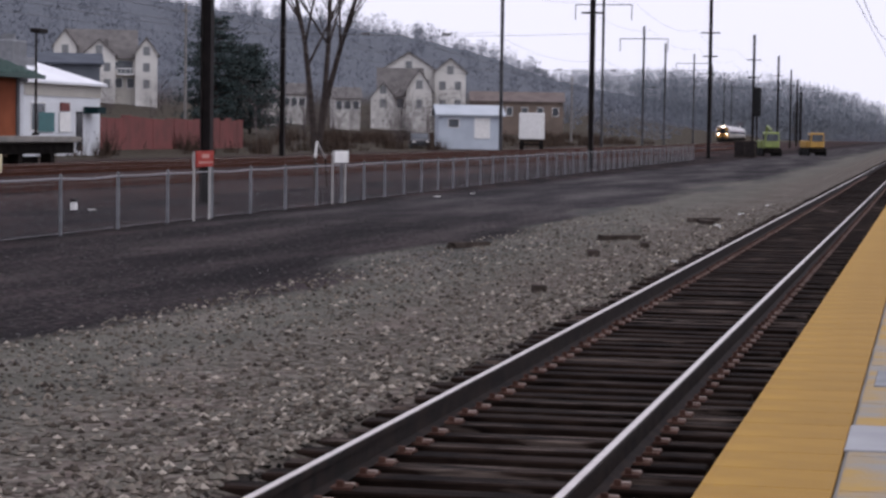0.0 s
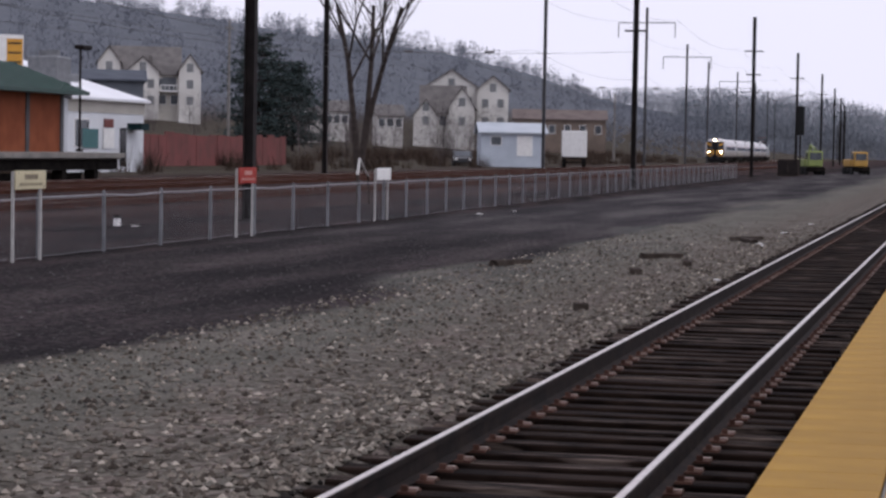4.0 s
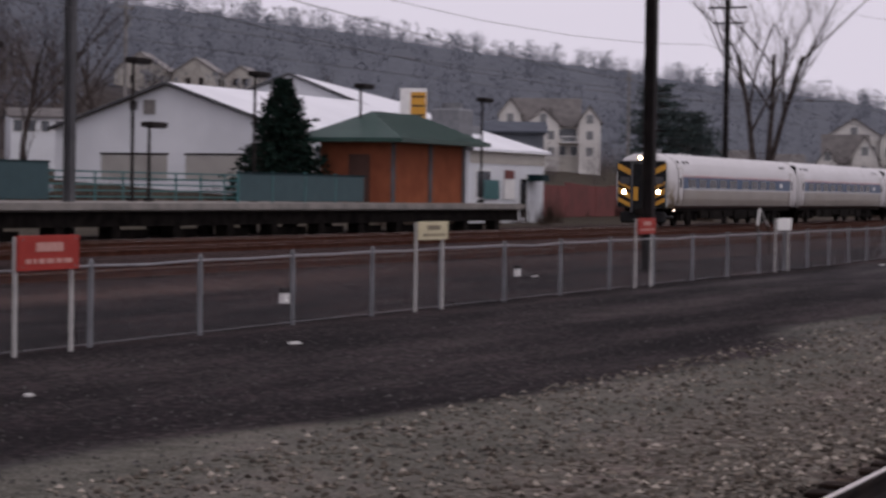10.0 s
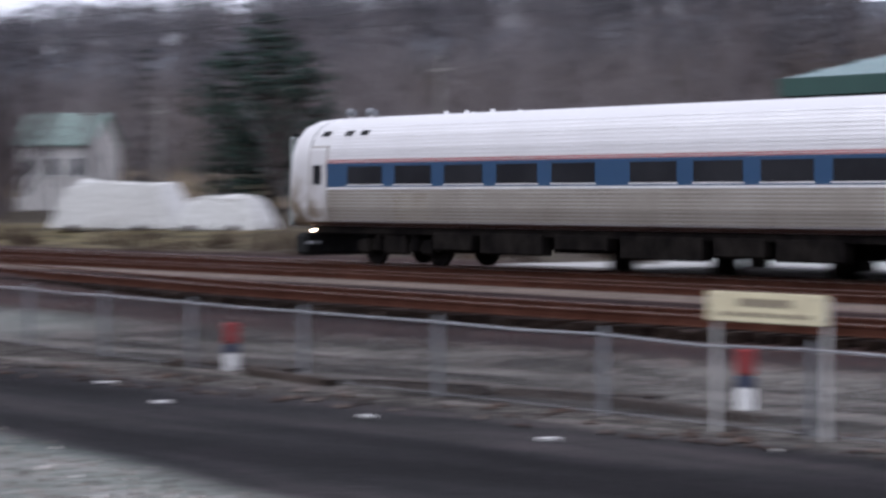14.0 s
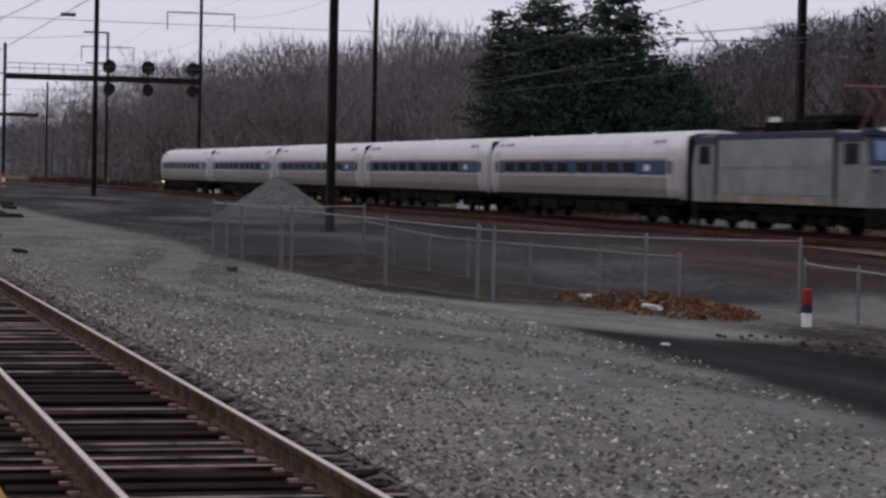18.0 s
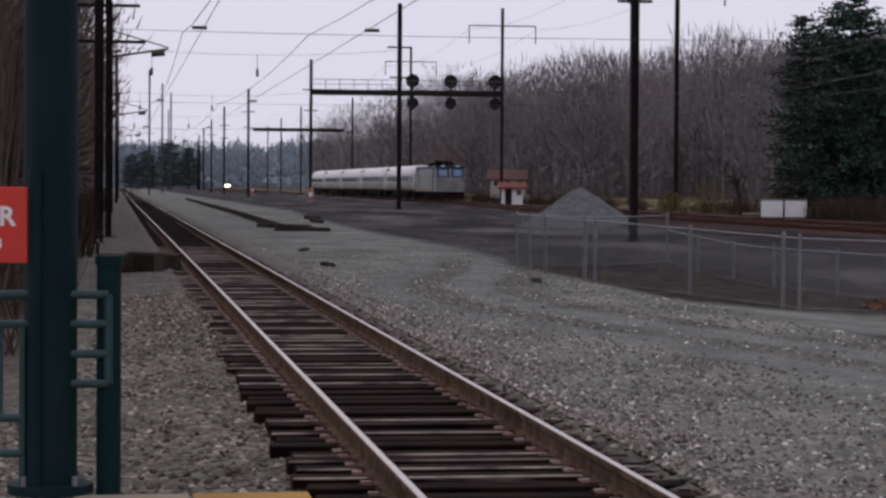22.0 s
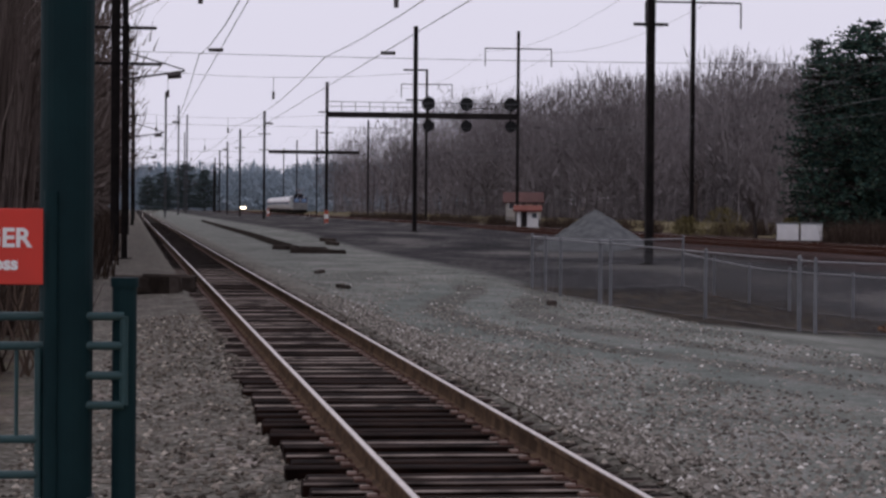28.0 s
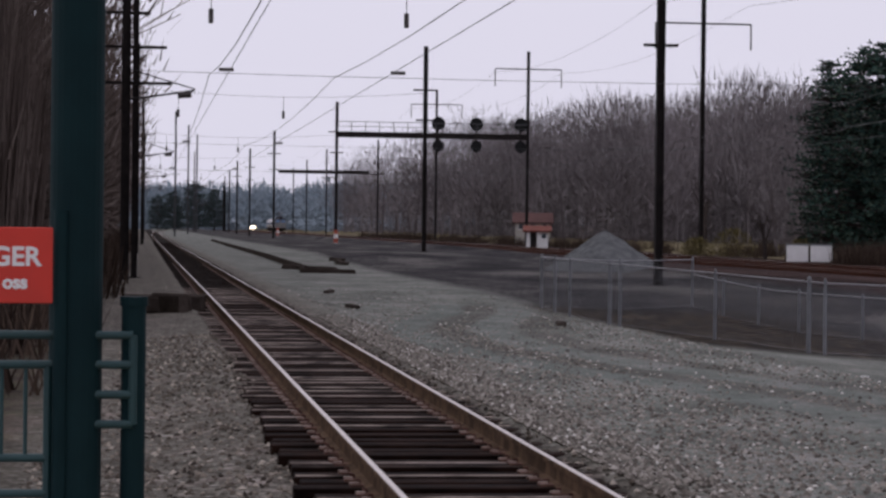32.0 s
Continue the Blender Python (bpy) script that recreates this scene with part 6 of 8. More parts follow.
    for az, el, w, he, hr, back in ((60.1, 2.45, 9.5, 3.4, 6.6, 9), (61.35, 2.42, 8.0, 3.4, 6.0, 8), (60.9, 2.42, 5.4, 2.4, 3.9, 4), (62.35, 2.42, 6.0, 2.8, 4.6, 8)):
        F = at(az, 420 - back * 0.3, el, 0) @ pose(0, 0, 0, 0, 0, 78)
        gabled("hillside_house", F, back, w, he, hr, M_BEIGE, pale, "pale gabled house half hidden by bare trees on the hill", wins(2, 1.0, back), (), [(w * 0.3, 1.1, 0.9, 1.3, M_POLE), (w * 0.6, 1.1, 0.9, 1.3, M_POLE)], group="hillside houses")
    for az, d, el, L in ((57.0, 215, 1.08, 5.0), (54.3, 215, 1.12, 5.2)):
        gabled("roadside_house", at(az, d, el, 5) @ pose(-L / 2, 0, 0), L, 7, 2.3, 3.1, M_SIDING, M_SHINGLE, "low white house beyond the parking lot", wins(4, 1.0, L, 0.75, 1.0), group="roadside houses")
    # white steel workshops
    gabled("workshop", pose(137, 69.6, 2.6), 30, 18, 3.3, 6.3, M_SIDING, M_METROOF, "white steel workshop with two roll-up doors in its gable", wins(3, 1.0, 30, 1.2, 1.2), (), [(3.2, -0.2, 4.35, 1.7, M_ROLLUP), (9.0, -0.2, 5.2, 1.7, M_ROLLUP), (3.1, 1.52, 4.55, 0.14, M_POLE), (8.9, 1.52, 5.4, 0.14, M_POLE), (10.0, 4.3, 0.9, 1.0, M_WOODPOLE), (11.4, 4.6, 0.6, 0.6, M_GREYPOLE)])
    gabled("workshop", pose(172.6, 74.2, 3.0, 0, 0, 15), 58, 24, 3.6, 8.3, M_SIDING, M_METROOF, "larger white steel workshop with a bright metal roof", wins(4, 1.0, 58, 1.2, 1.2))
    wb = gabled("white_shop", pose(120.5, 49.5, 0.6), 12, 9, 3.7, 5.0, M_SIDING, M_METROOF, "white shop building with roof units and a red sign", [(1.0, 1.0, 2.0, 1.5)], [(8.0, 1.0, 2.1, M_GLASS)])
    bx("shop_sign", M_REDWALL, wb, 5.4, -0.12, 2.1, 6.7, -0.005, 2.6, label="red shop sign")
    bx("fascia", M_BEIGE, wb, -0.02, -0.05, 2.95, 12.02, -0.006, 3.68, label="beige upper wall band")
    bx("window_panel", M_RAILGRN, wb, 2.0, -0.09, 0.9, 4.4, -0.055, 2.0, label="teal shop window")
    bx("notice", M_SIGNWH, wb, 5.2, -0.1, 0.9, 6.9, -0.06, 2.05, label="white notice panel under the sign")
    bx("awning", M_TEAL, wb, 9.2, -0.9, 2.0, 10.6, -0.01, 2.4)
    for u, v, hh in ((0.4, 1.5, 2.5), (6.0, 3.2, 1.7)):
        k = thing("roof_unit", pose(122 + u, 49.5 + v, 4.2), "grey air handling unit on the shop roof", "roof unit", "roof units")
        bx("casing", M_GALV, k, 0, 0, 0, 2.2, 1.8, hh, bevel=0.08)
        part("cowl", tube(B(), (1.1, 0.9, hh), (1.1, 0.9, hh + 0.35), 0.6, n=16), M_GALV, k)
    bb = thing("billboard", pose(*polar(66.25, 150), 6.3, 0, 0, -66), "white and yellow roadside billboard on a post", "billboard")
    part("post", tube(B(), (0, 0, -6), (0, 0, 0), 0.15, n=10), M_GALV, bb)
    brd = bx("board", M_SIGNWH, bb, -0.9, -0.12, 0, 0.85, 0.12, 2.3, bevel=0.02)
    bx("panel", M_CHEV, brd, -0.2, -0.14, 0.25, 0.8, -0.122, 2.05, label="yellow panel")
    for z in (0.5, 1.1, 1.7):
        bx("lettering", M_PLANK, brd, -0.12, -0.15, z, 0.72, -0.141, z + 0.12, label="line of unreadable letters")
    gabled("long_brown_building", at(78.7, 400, 0.30, 0), 16.0, 9, 3.2, 4.8, mat("brown_siding", (0.20, 0.155, 0.13), (0.15, 0.12, 0.10), 0.4, 0.9), mat("brown_roof", (0.17, 0.14, 0.13), (0.13, 0.105, 0.10), 0.5, 0.9), "long low brown building behind the yard", wins(6, 0.8, 16))
    # shed by the parking lot
    gabled("white_shed", pose(110, 109.2, 3.6), 21, 10.2, 3.1, 5.0, M_SIDING, M_METROOF, "white metal shed with a bright low-pitched roof", [(4.2, 1.2, 1.2, 1.1), (9.6, 1.2, 1.2, 1.1), (14.9, 1.2, 1.2, 1.1)], [(18.4, 1.0, 2.0, M_WHITE)], [(0.8, -0.2, 3.6, 2.2, M_SIGNWH), (5.4, -0.2, 3.6, 2.2, M_SIGNWH)])
    # long pale building behind the trees
    gabled("long_pale_building", pose(135, 134.4, 5.6, 0, 0, -8), 36, 12, 5.7, 6.3, M_SIDING, M_METROOF, "long pale building glimpsed between tree trunks", wins(12, 1.4, 36, 1.3, 1.5))
    # blue-grey shed, right part
    gabled("blue_shed", at(77.9, 232, -0.12, 4), 6.4, 6, 2.1, 3.0, mat("pale_blue_siding", (0.50, 0.545, 0.60), (0.42, 0.46, 0.52), 0.5, 0.7), mat("pale_grey_roof", (0.42, 0.45, 0.49), (0.36, 0.39, 0.43), 0.5, 0.6), "pale blue shed beside the yard", [(1.0, 0.9, 1.0, 0.8)], [(3.6, 1.6, 1.9, M_SIGNWH)])
    gabled("grey_house", at(-61.8, 190, 0.3, -25) @ pose(-3.5, 0, 0), 6.5, 6, 3.6, 6.0, M_CREAM, mat("sage_roof", (0.22, 0.28, 0.25), (0.18, 0.23, 0.21), 0.6, 0.8), "pale house with a grey-green roof among bare trees", wins(3, 1.0, 6.5), group="houses behind the line")
    gabled("white_house", at(-67.6, 165, -0.5, 0), 5.8, 6, 2.1, 3.4, M_BEIGE, M_SIDING, "white house with a pale roof behind the pine", wins(2, 0.7, 5.8, 0.9, 0.9), [(4.4, 0.9, 1.7, M_POLE)], group="houses behind the line")
    gabled("red_roofed_house", at(-80.7, 262, -0.05, 0), 4.0, 6, 0.9, 1.9, M_BEIGE, mat("dull_red_roof", (0.11, 0.062, 0.058), (0.085, 0.05, 0.047), 0.8, 0.85), "low house with a dull red roof", wins(3, 0.2, 4.0, 0.6, 0.6), group="houses behind the line")
    gabled("track_hut", at(-80.42, 215, -0.42, 0), 2.0, 2.0, 1.35, 1.7, M_SIGNWH, mat("red_roof", (0.16, 0.058, 0.045), (0.12, 0.045, 0.036), 1, 0.8), "small white hut with a red roof beside the main line", [(1.4, 0.7, 0.45, 0.45)], [(0.35, 0.6, 1.3, M_POLE)])
    # rust-red board wall
    w = thing("board_wall", pose(0, 0, 0), "weathered rust-red board wall behind the tracks", "wall")
    x = 139.0
    i = 0
    rng = random.Random(8)
    while x < 170:
        hh = 2.5 + rng.uniform(-0.12, 0.12)
        bx("board", M_REDWALL, w, x, 52 + rng.uniform(-0.03, 0.03), -0.4, x + 1.48, 52.15, hh)
        x += 1.5


def vehicle(name, m, color, label, category="car", scale=1.0, van=False, group=""):
    """A parked car: body, cabin, windows and four wheels; it points along local x."""
    t = thing(name, m, label, category, group)
    L, W = 4.5 * scale, 1.78 * scale
    bm = B()
    prof = [(0, 0.35), (0, 0.78), (0.25, 0.9), (1.15, 0.98), (1.75, 1.45 if not van else 1.9), (3.3, 1.47 if not van else 1.95), (4.1, 1.0 if not van else 1.9), (4.45, 0.95), (4.5, 0.4)]
    ra = [bm.verts.new((x * scale, -W / 2, z * scale)) for x, z in prof]
    rb = [bm.verts.new((x * scale, W / 2, z * scale)) for x, z in prof]
    bm.faces.new(ra)
    bm.faces.new(rb[::-1])
    for i in range(len(prof)):
        j = (i + 1) % len(prof)
        bm.faces.new((ra[i], ra[j], rb[j], rb[i]))
    bmesh.ops.bevel(bm, geom=[e for e in bm.edges if e.calc_length() > 0.5], offset=0.06, segments=1, affect="EDGES")
    body = part("body", bm, color, t)
    zt = (1.4 if not van else 1.85) * scale
    for sg in (1, -1):
        bm = B()
        y = sg * (W / 2 + 0.006)
        f = poly(bm, [(1.35 * scale, y, 1.0 * scale), (3.75 * scale, y, 1.02 * scale), (3.25 * scale, y, zt), (1.85 * scale, y, zt)])
        r = bmesh.ops.extrude_face_region(bm, geom=[f])
        bmesh.ops.translate(bm, vec=(0, -sg * 0.02, 0), verts=[v for v in r["geom"] if isinstance(v, bmesh.types.BMVert)])
        part("side_window", bm, M_WINDOW, body)
    for (xa, za, xb, zb) in ((1.2, 1.0, 1.72, 1.42), (4.05, 1.02, 3.4, 1.43)):
        bm = B()
        o = -0.02 if xa < 2 else 0.02
        f = poly(bm, [(xa * scale + o, -W * 0.42, za * scale + 0.02), (xa * scale + o, W * 0.42, za * scale + 0.02), (xb * scale + o, W * 0.38, zb * scale + (0.4 if van else 0)), (xb * scale + o, -W * 0.38, zb * scale + (0.4 if van else 0))])
        r = bmesh.ops.extrude_face_region(bm, geom=[f])
        bmesh.ops.translate(bm, vec=(-o * 1.5, 0, -0.02), verts=[v for v in r["geom"] if isinstance(v, bmesh.types.BMVert)])
        part("windscreen", bm, M_WINDOW, body)
    for x in (0.85, 3.6):
        for sg in (1, -1):
            w = part("wheel", tube(B(), (x * scale, sg * (W / 2 - 0.2), 0.32), (x * scale, sg * (W / 2 + 0.01), 0.32), 0.32, n=14), M_BLACK, t)
            part("rim", tube(B(), (x * scale, sg * (W / 2), 0.32), (x * scale, sg * (W / 2 + 0.02), 0.32), 0.19, n=10), M_GALV, w)
    for sg in (1, -1):
        bx("headlight", M_SIGNWH, body, -0.02, sg * W * 0.36 - 0.14, 0.62 * scale, 0.05, sg * W * 0.36 + 0.14, 0.76 * scale)
    return t


def parking():
    paints = [mat("car_white", (0.55, 0.56, 0.57), (0.49, 0.50, 0.51), 1, 0.3), mat("car_silver", (0.34, 0.36, 0.38), (0.28, 0.30, 0.32), 1, 0.25, 0.4), mat("car_black", (0.02, 0.02, 0.023), (0.03, 0.03, 0.033), 1, 0.25), mat("car_red", (0.22, 0.02, 0.022), (0.19, 0.02, 0.02), 1, 0.3), mat("car_blue", (0.025, 0.05, 0.13), (0.03, 0.05, 0.12), 1, 0.3), mat("car_grey", (0.13, 0.135, 0.14), (0.11, 0.115, 0.12), 1, 0.3, 0.3)]
    words = ["white", "silver", "black", "red", "dark blue", "grey"]
    protos = {}
    rng = random.Random(11)
    for y, x0, x1 in ((58, -6, 66), (70, -4, 78), (77, 0, 84), (90, 6, 92)):
        x = x0 + rng.uniform(0, 2)
        while x < x1:
            if rng.random() < 0.93 and x < 0.95 * y:
                k = rng.choices(range(6), (5, 6, 8, 0.6, 4, 8))[0]
                van = rng.random() < 0.12
                m = pose(x, y + rng.uniform(-0.3, 0.3), gz(x, y) + 0.02, 0, 0, (90 if rng.random() < 0.5 else -90) + rng.uniform(-2, 2))
                if (k, van) not in protos:
                    protos[(k, van)] = vehicle("parked_van" if van else "parked_car", m, paints[k], words[k] + (" minivan" if van else " saloon car") + " parked in the station lot", "van" if van else "car", van=van, group="cars in the parking lot")
                else:
                    copy_thing(protos[(k, van)], m)
            x += 2.55
    for az, d, k in ((51.2, 130, 1), (51.9, 130, 5), (52.5, 129, 0), (53.2, 129, 0), (53.9, 128, 1), (54.8, 128, 5), (55.5, 127, 1), (56.2, 126, 0), (57.2, 126, 1)):
        x, y = polar(az, d)
        copy_thing(protos[(k, False)] if (k, False) in protos else next(iter(protos.values())), pose(x, y, gz(x, y) + 0.02, 0, 0, 150))
    x, y = polar(45.2, 118)
    b = thing("dumpster", pose(x, y, gz(x, y)), "dark blue metal dumpster by the white shed", "dumpster")
    bx("bin", M_LBLUE, b, 0, 0, 0.1, 4.6, 2.2, 1.9, bevel=0.05)
    bx("lid", M_LBLUE, b, -0.05, -0.05, 1.9, 4.65, 2.25, 1.98)
    x, y = polar(30.3, 100.5)
    tr = thing("box_truck", pose(x, y, gz(x, y), 0, 0, 10), "dark blue box truck parked in the station lot", "truck")
    navy = mat("navy_truck_paint", (0.010, 0.014, 0.075), (0.014, 0.018, 0.06), 1, 0.5)
    bx("box", navy, tr, 0, 0, 0.6, 2.3, 1.8, 2.15, bevel=0.05)
    cb = bx("cab", navy, tr, 2.33, 0.1, 0.4, 3.4, 1.7, 1.9, bevel=0.12)
    bx("windscreen", M_WINDOW, cb, 3.1, 0.2, 1.0, 3.42, 1.6, 1.45)
    for u in (0.6, 2.6):
        for v in (0.0, 1.5):
            part("wheel", tube(B(), (u, v, 0.34), (u, v + 0.3, 0.34), 0.34, n=14), M_BLACK, tr)
    lot = thing("parking_lot", pose(0, 0, 0), "grey asphalt parking lot behind the station", "parking lot", kind="structure")
    bm = B()
    xs, ys = [-12 + 8 * i for i in range(9)], [52 + 6 * i for i in range(8)]
    vs = {(i, j): bm.verts.new((x, y, gz(x, y) + 0.06)) for i, x in enumerate(xs) for j, y in enumerate(ys)}
    for i in range(len(xs) - 1):
        for j in range(len(ys) - 1):
            bm.faces.new((vs[i, j], vs[i + 1, j], vs[i + 1, j + 1], vs[i, j + 1]))
    part("surface", bm, mat("asphalt", (0.055, 0.055, 0.057), (0.08, 0.08, 0.082), 0.5, 0.9, 0, 0.3, 20), lot)


def yard_things():
    """Trailer, machines and signal near the vanishing end of the yard."""
    x, y = polar(79.9, 236)
    t = thing("box_trailer", pose(x, y, gz(x, y), 0, 0, -80), "white box trailer parked beside the line", "trailer")
    bx("box", M_SIGNWH, t, 0, 0, 1.1, 2.6, 7.0, 3.8, bevel=0.04)
    for u in (0.1, 2.1):
        part("wheel", tube(B(), (u, 1.2, 0.5), (u + 0.4, 1.2, 0.5), 0.5, n=16), M_BLACK, t)
        part("wheel", tube(B(), (u, 5.6, 0.5), (u + 0.4, 5.6, 0.5), 0.5, n=16), M_BLACK, t)
    bx("underride_bar", M_UNDER, t, 0.2, -0.05, 0.5, 2.4, 0.05, 0.65)
    bx("chassis", M_UNDER, t, 0.7, 0.2, 0.9, 1.9, 6.8, 1.1)
    x, y = polar(77.45, 226)
    vehicle("parked_pickup", pose(x, y, gz(x, y), 0, 0, 15), MATS["car_black"], "black pickup truck parked by the pale blue shed", "truck", 1.05)

    def machine(az, d, m, nm, label, boom):
        x, y = polar(az, d)
        t = thing(nm, pose(x, y, gz(x, y), 0, 0, 200) @ Matrix.Scale(0.82, 4), label, "machine")
        bx("chassis", M_UNDER, t, -2.6, -1.2, 0.4, 2.6, 1.2, 1.1, bevel=0.1)
        for u in (-1.8, 0, 1.8):
            for sg in (1, -1):
                part("wheel", tube(B(), (u, sg * 1.0, 0.5), (u, sg * 1.35, 0.5), 0.5, n=14), M_BLACK, t)
        bx("deck", m, t, -2.5, -1.15, 1.1, 1.0, 1.15, 2.1, bevel=0.1)
        c = bx("cab", m, t, 0.7, -1.0, 1.1, 2.3, 1.0, 3.2, bevel=0.12)
        bx("cab_window", M_WINDOW, c, 1.0, -1.02, 2.1, 2.05, 1.02, 2.95)
        bx("windscreen", M_WINDOW, c, 2.2, -0.8, 2.0, 2.32, 0.8, 2.95)
        if boom:
            bm = tube(B(), (-1.2, 0, 2.1), (-0.2, 0, 4.0), 0.17, n=8)
            tube(bm, (-0.2, 0, 4.0), (2.0, 0, 3.4), 0.14, n=8)
            part("boom", bm, m, t)
        else:
            part("exhaust", tube(B(), (-0.5, 0.6, 2.1), (-0.5, 0.6, 3.0), 0.06, n=8), M_UNDER, t)
    machine(86.05, 255, mat("lime_paint", (0.22, 0.27, 0.07), (0.17, 0.21, 0.06), 2, 0.5), "rail_truck", "lime green track maintenance truck with a folded boom", True)
    machine(87.15, 270, mat("machine_yellow", (0.42, 0.24, 0.04), (0.34, 0.19, 0.035), 2, 0.5), "track_machine", "orange-yellow track maintenance machine", False)
    x, y = polar(85.78, 250)
    s = thing("signal_mast", pose(x, y, gz(x, y)), "black railway signal on a mast beside the yard track", "signal")
    part("post", tube(B(), (0, 0, 0), (0, 0, 5.2), 0.09, n=8), M_POLE, s)
    bx("head", M_BLACK, s, -0.35, -0.4, 4.3, 0.35, 0.4, 7.4, bevel=0.1)
    x, y = polar(85.5, 235)
    k = thing("relay_cabinet", pose(x, y, gz(x, y)), "dark metal relay cabinet beside the signal", "cabinet")
    bx("body", M_PLANK, k, -0.4, -1.05, 0, 0.4, 1.05, 1.7, bevel=0.03)
    for v in (-1.0, 0.03):
        bx("door", M_POLE, k, -0.43, v, 0.1, -0.4, v + 0.97, 1.6)


# ---- trees ----
def tree_segments(rng, height, spread, levels, kids, trunk_r, up=0.5, stems=((0, 0),)):
    """Tapered limbs of a bare tree: (start, end, radius, radius)."""
    out = []

    def grow(p, d, length, r, lv):
        n = 3 if lv == 0 else 2
        q = p.copy()
        for i in range(n):
            d2 = (d + Vector((rng.uniform(-1, 1), rng.uniform(-1, 1), rng.uniform(-0.3, 0.6))) * 0.16).normalized()
            e = q + d2 * (length / n)
            r2 = r * (1 - 0.45 * (i + 1) / n)
            out.append((q.copy(), e.copy(), r * (1 - 0.45 * i / n), r2))
            if lv < levels and (lv > 0 or i > 0 or n == 1):
                for _ in range(kids):
                    a = rng.uniform(0, 6.283)
                    sd = Vector((math.cos(a), math.sin(a), up + rng.uniform(-0.2, 0.5))).normalized()
                    k = (d2 * 0.55 + sd * spread).normalized()
                    grow(q + (e - q) * rng.uniform(0.3, 1.0), k, length * rng.uniform(0.42, 0.68), r2 * 0.55, lv + 1)
            q, d = e, d2
    for a, b in stems:
        grow(Vector((a * 0.6, b * 0.6, -0.3)), Vector((a, b, 1)).normalized(), height * 0.62, trunk_r, 0)
    return out


def segs_mesh(segs, sides=3):
    """Vertices and faces of tapered prisms along the segments."""
    P0 = np.array([s[0] for s in segs])
    P1 = np.array([s[1] for s in segs])
    R0 = np.array([s[2] for s in segs])
    R1 = np.array([s[3] for s in segs])
    D = P1 - P0
    D /= np.linalg.norm(D, axis=1)[:, None] + 1e-9
    A = np.cross(D, np.where(np.abs(D[:, 2:3]) > 0.9, [[1, 0, 0]], [[0, 0, 1]]))
    A /= np.linalg.norm(A, axis=1)[:, None] + 1e-9
    C = np.cross(D, A)
    vs = []
    for k in range(sides):
        th = 2 * math.pi * k / sides
        o = A * math.cos(th) + C * math.sin(th)
        vs += [P0 + o * R0[:, None], P1 + o * R1[:, None]]
    V = np.stack(vs, 1).reshape(-1, 3)
    n = len(segs)
    base = np.arange(n)[:, None] * (2 * sides)
    fs = [base + np.array([[2 * k, 2 * ((k + 1) % sides), 2 * ((k + 1) % sides) + 1, 2 * k + 1]]) for k in range(sides)]
    return V, np.concatenate(fs, 0)


def scatter_mesh(variants, spots):
    """One mesh of many copies: variants of (V, F), spots of (x, y, z, scale, turn, which)."""
    VV, FF, base = [], [], 0
    for x, y, z, s, a, w in spots:
        V, F = variants[w]
        c, sn = math.cos(a), math.sin(a)
        q = V * s
        VV.append(np.stack([q[:, 0] * c - q[:, 1] * sn + x, q[:, 0] * sn + q[:, 1] * c + y, q[:, 2] + z], 1))
        FF.append(F + base)
        base += len(V)
    return np.concatenate(VV), np.concatenate(FF)


def bare_tree(name, x, y, height, seed, label, trunk=0.22, levels=4, kids=2, spread=0.8, stems=((0, 0),)):
    rng = random.Random(seed)
    segs = tree_segments(rng, height, spread, levels, kids, trunk, 0.5, stems)
    top = max(s[1].z for s in segs)
    k = height / top
    segs = [(a * k, b * k, r, q) for a, b, r, q in segs]
    t = thing(name, pose(x, y, gz(x, y)), label, "tree")
    V, F = segs_mesh([s for s in segs if s[2] > 0.06], 6)
    pieces("trunk", V, F, M_BARK, t)
    V, F = segs_mesh([s for s in segs if s[2] <= 0.06], 3)
    o = pieces("crown", V, F, M_BARK, t)
    o["label"] = "bare winter branches"
    return t


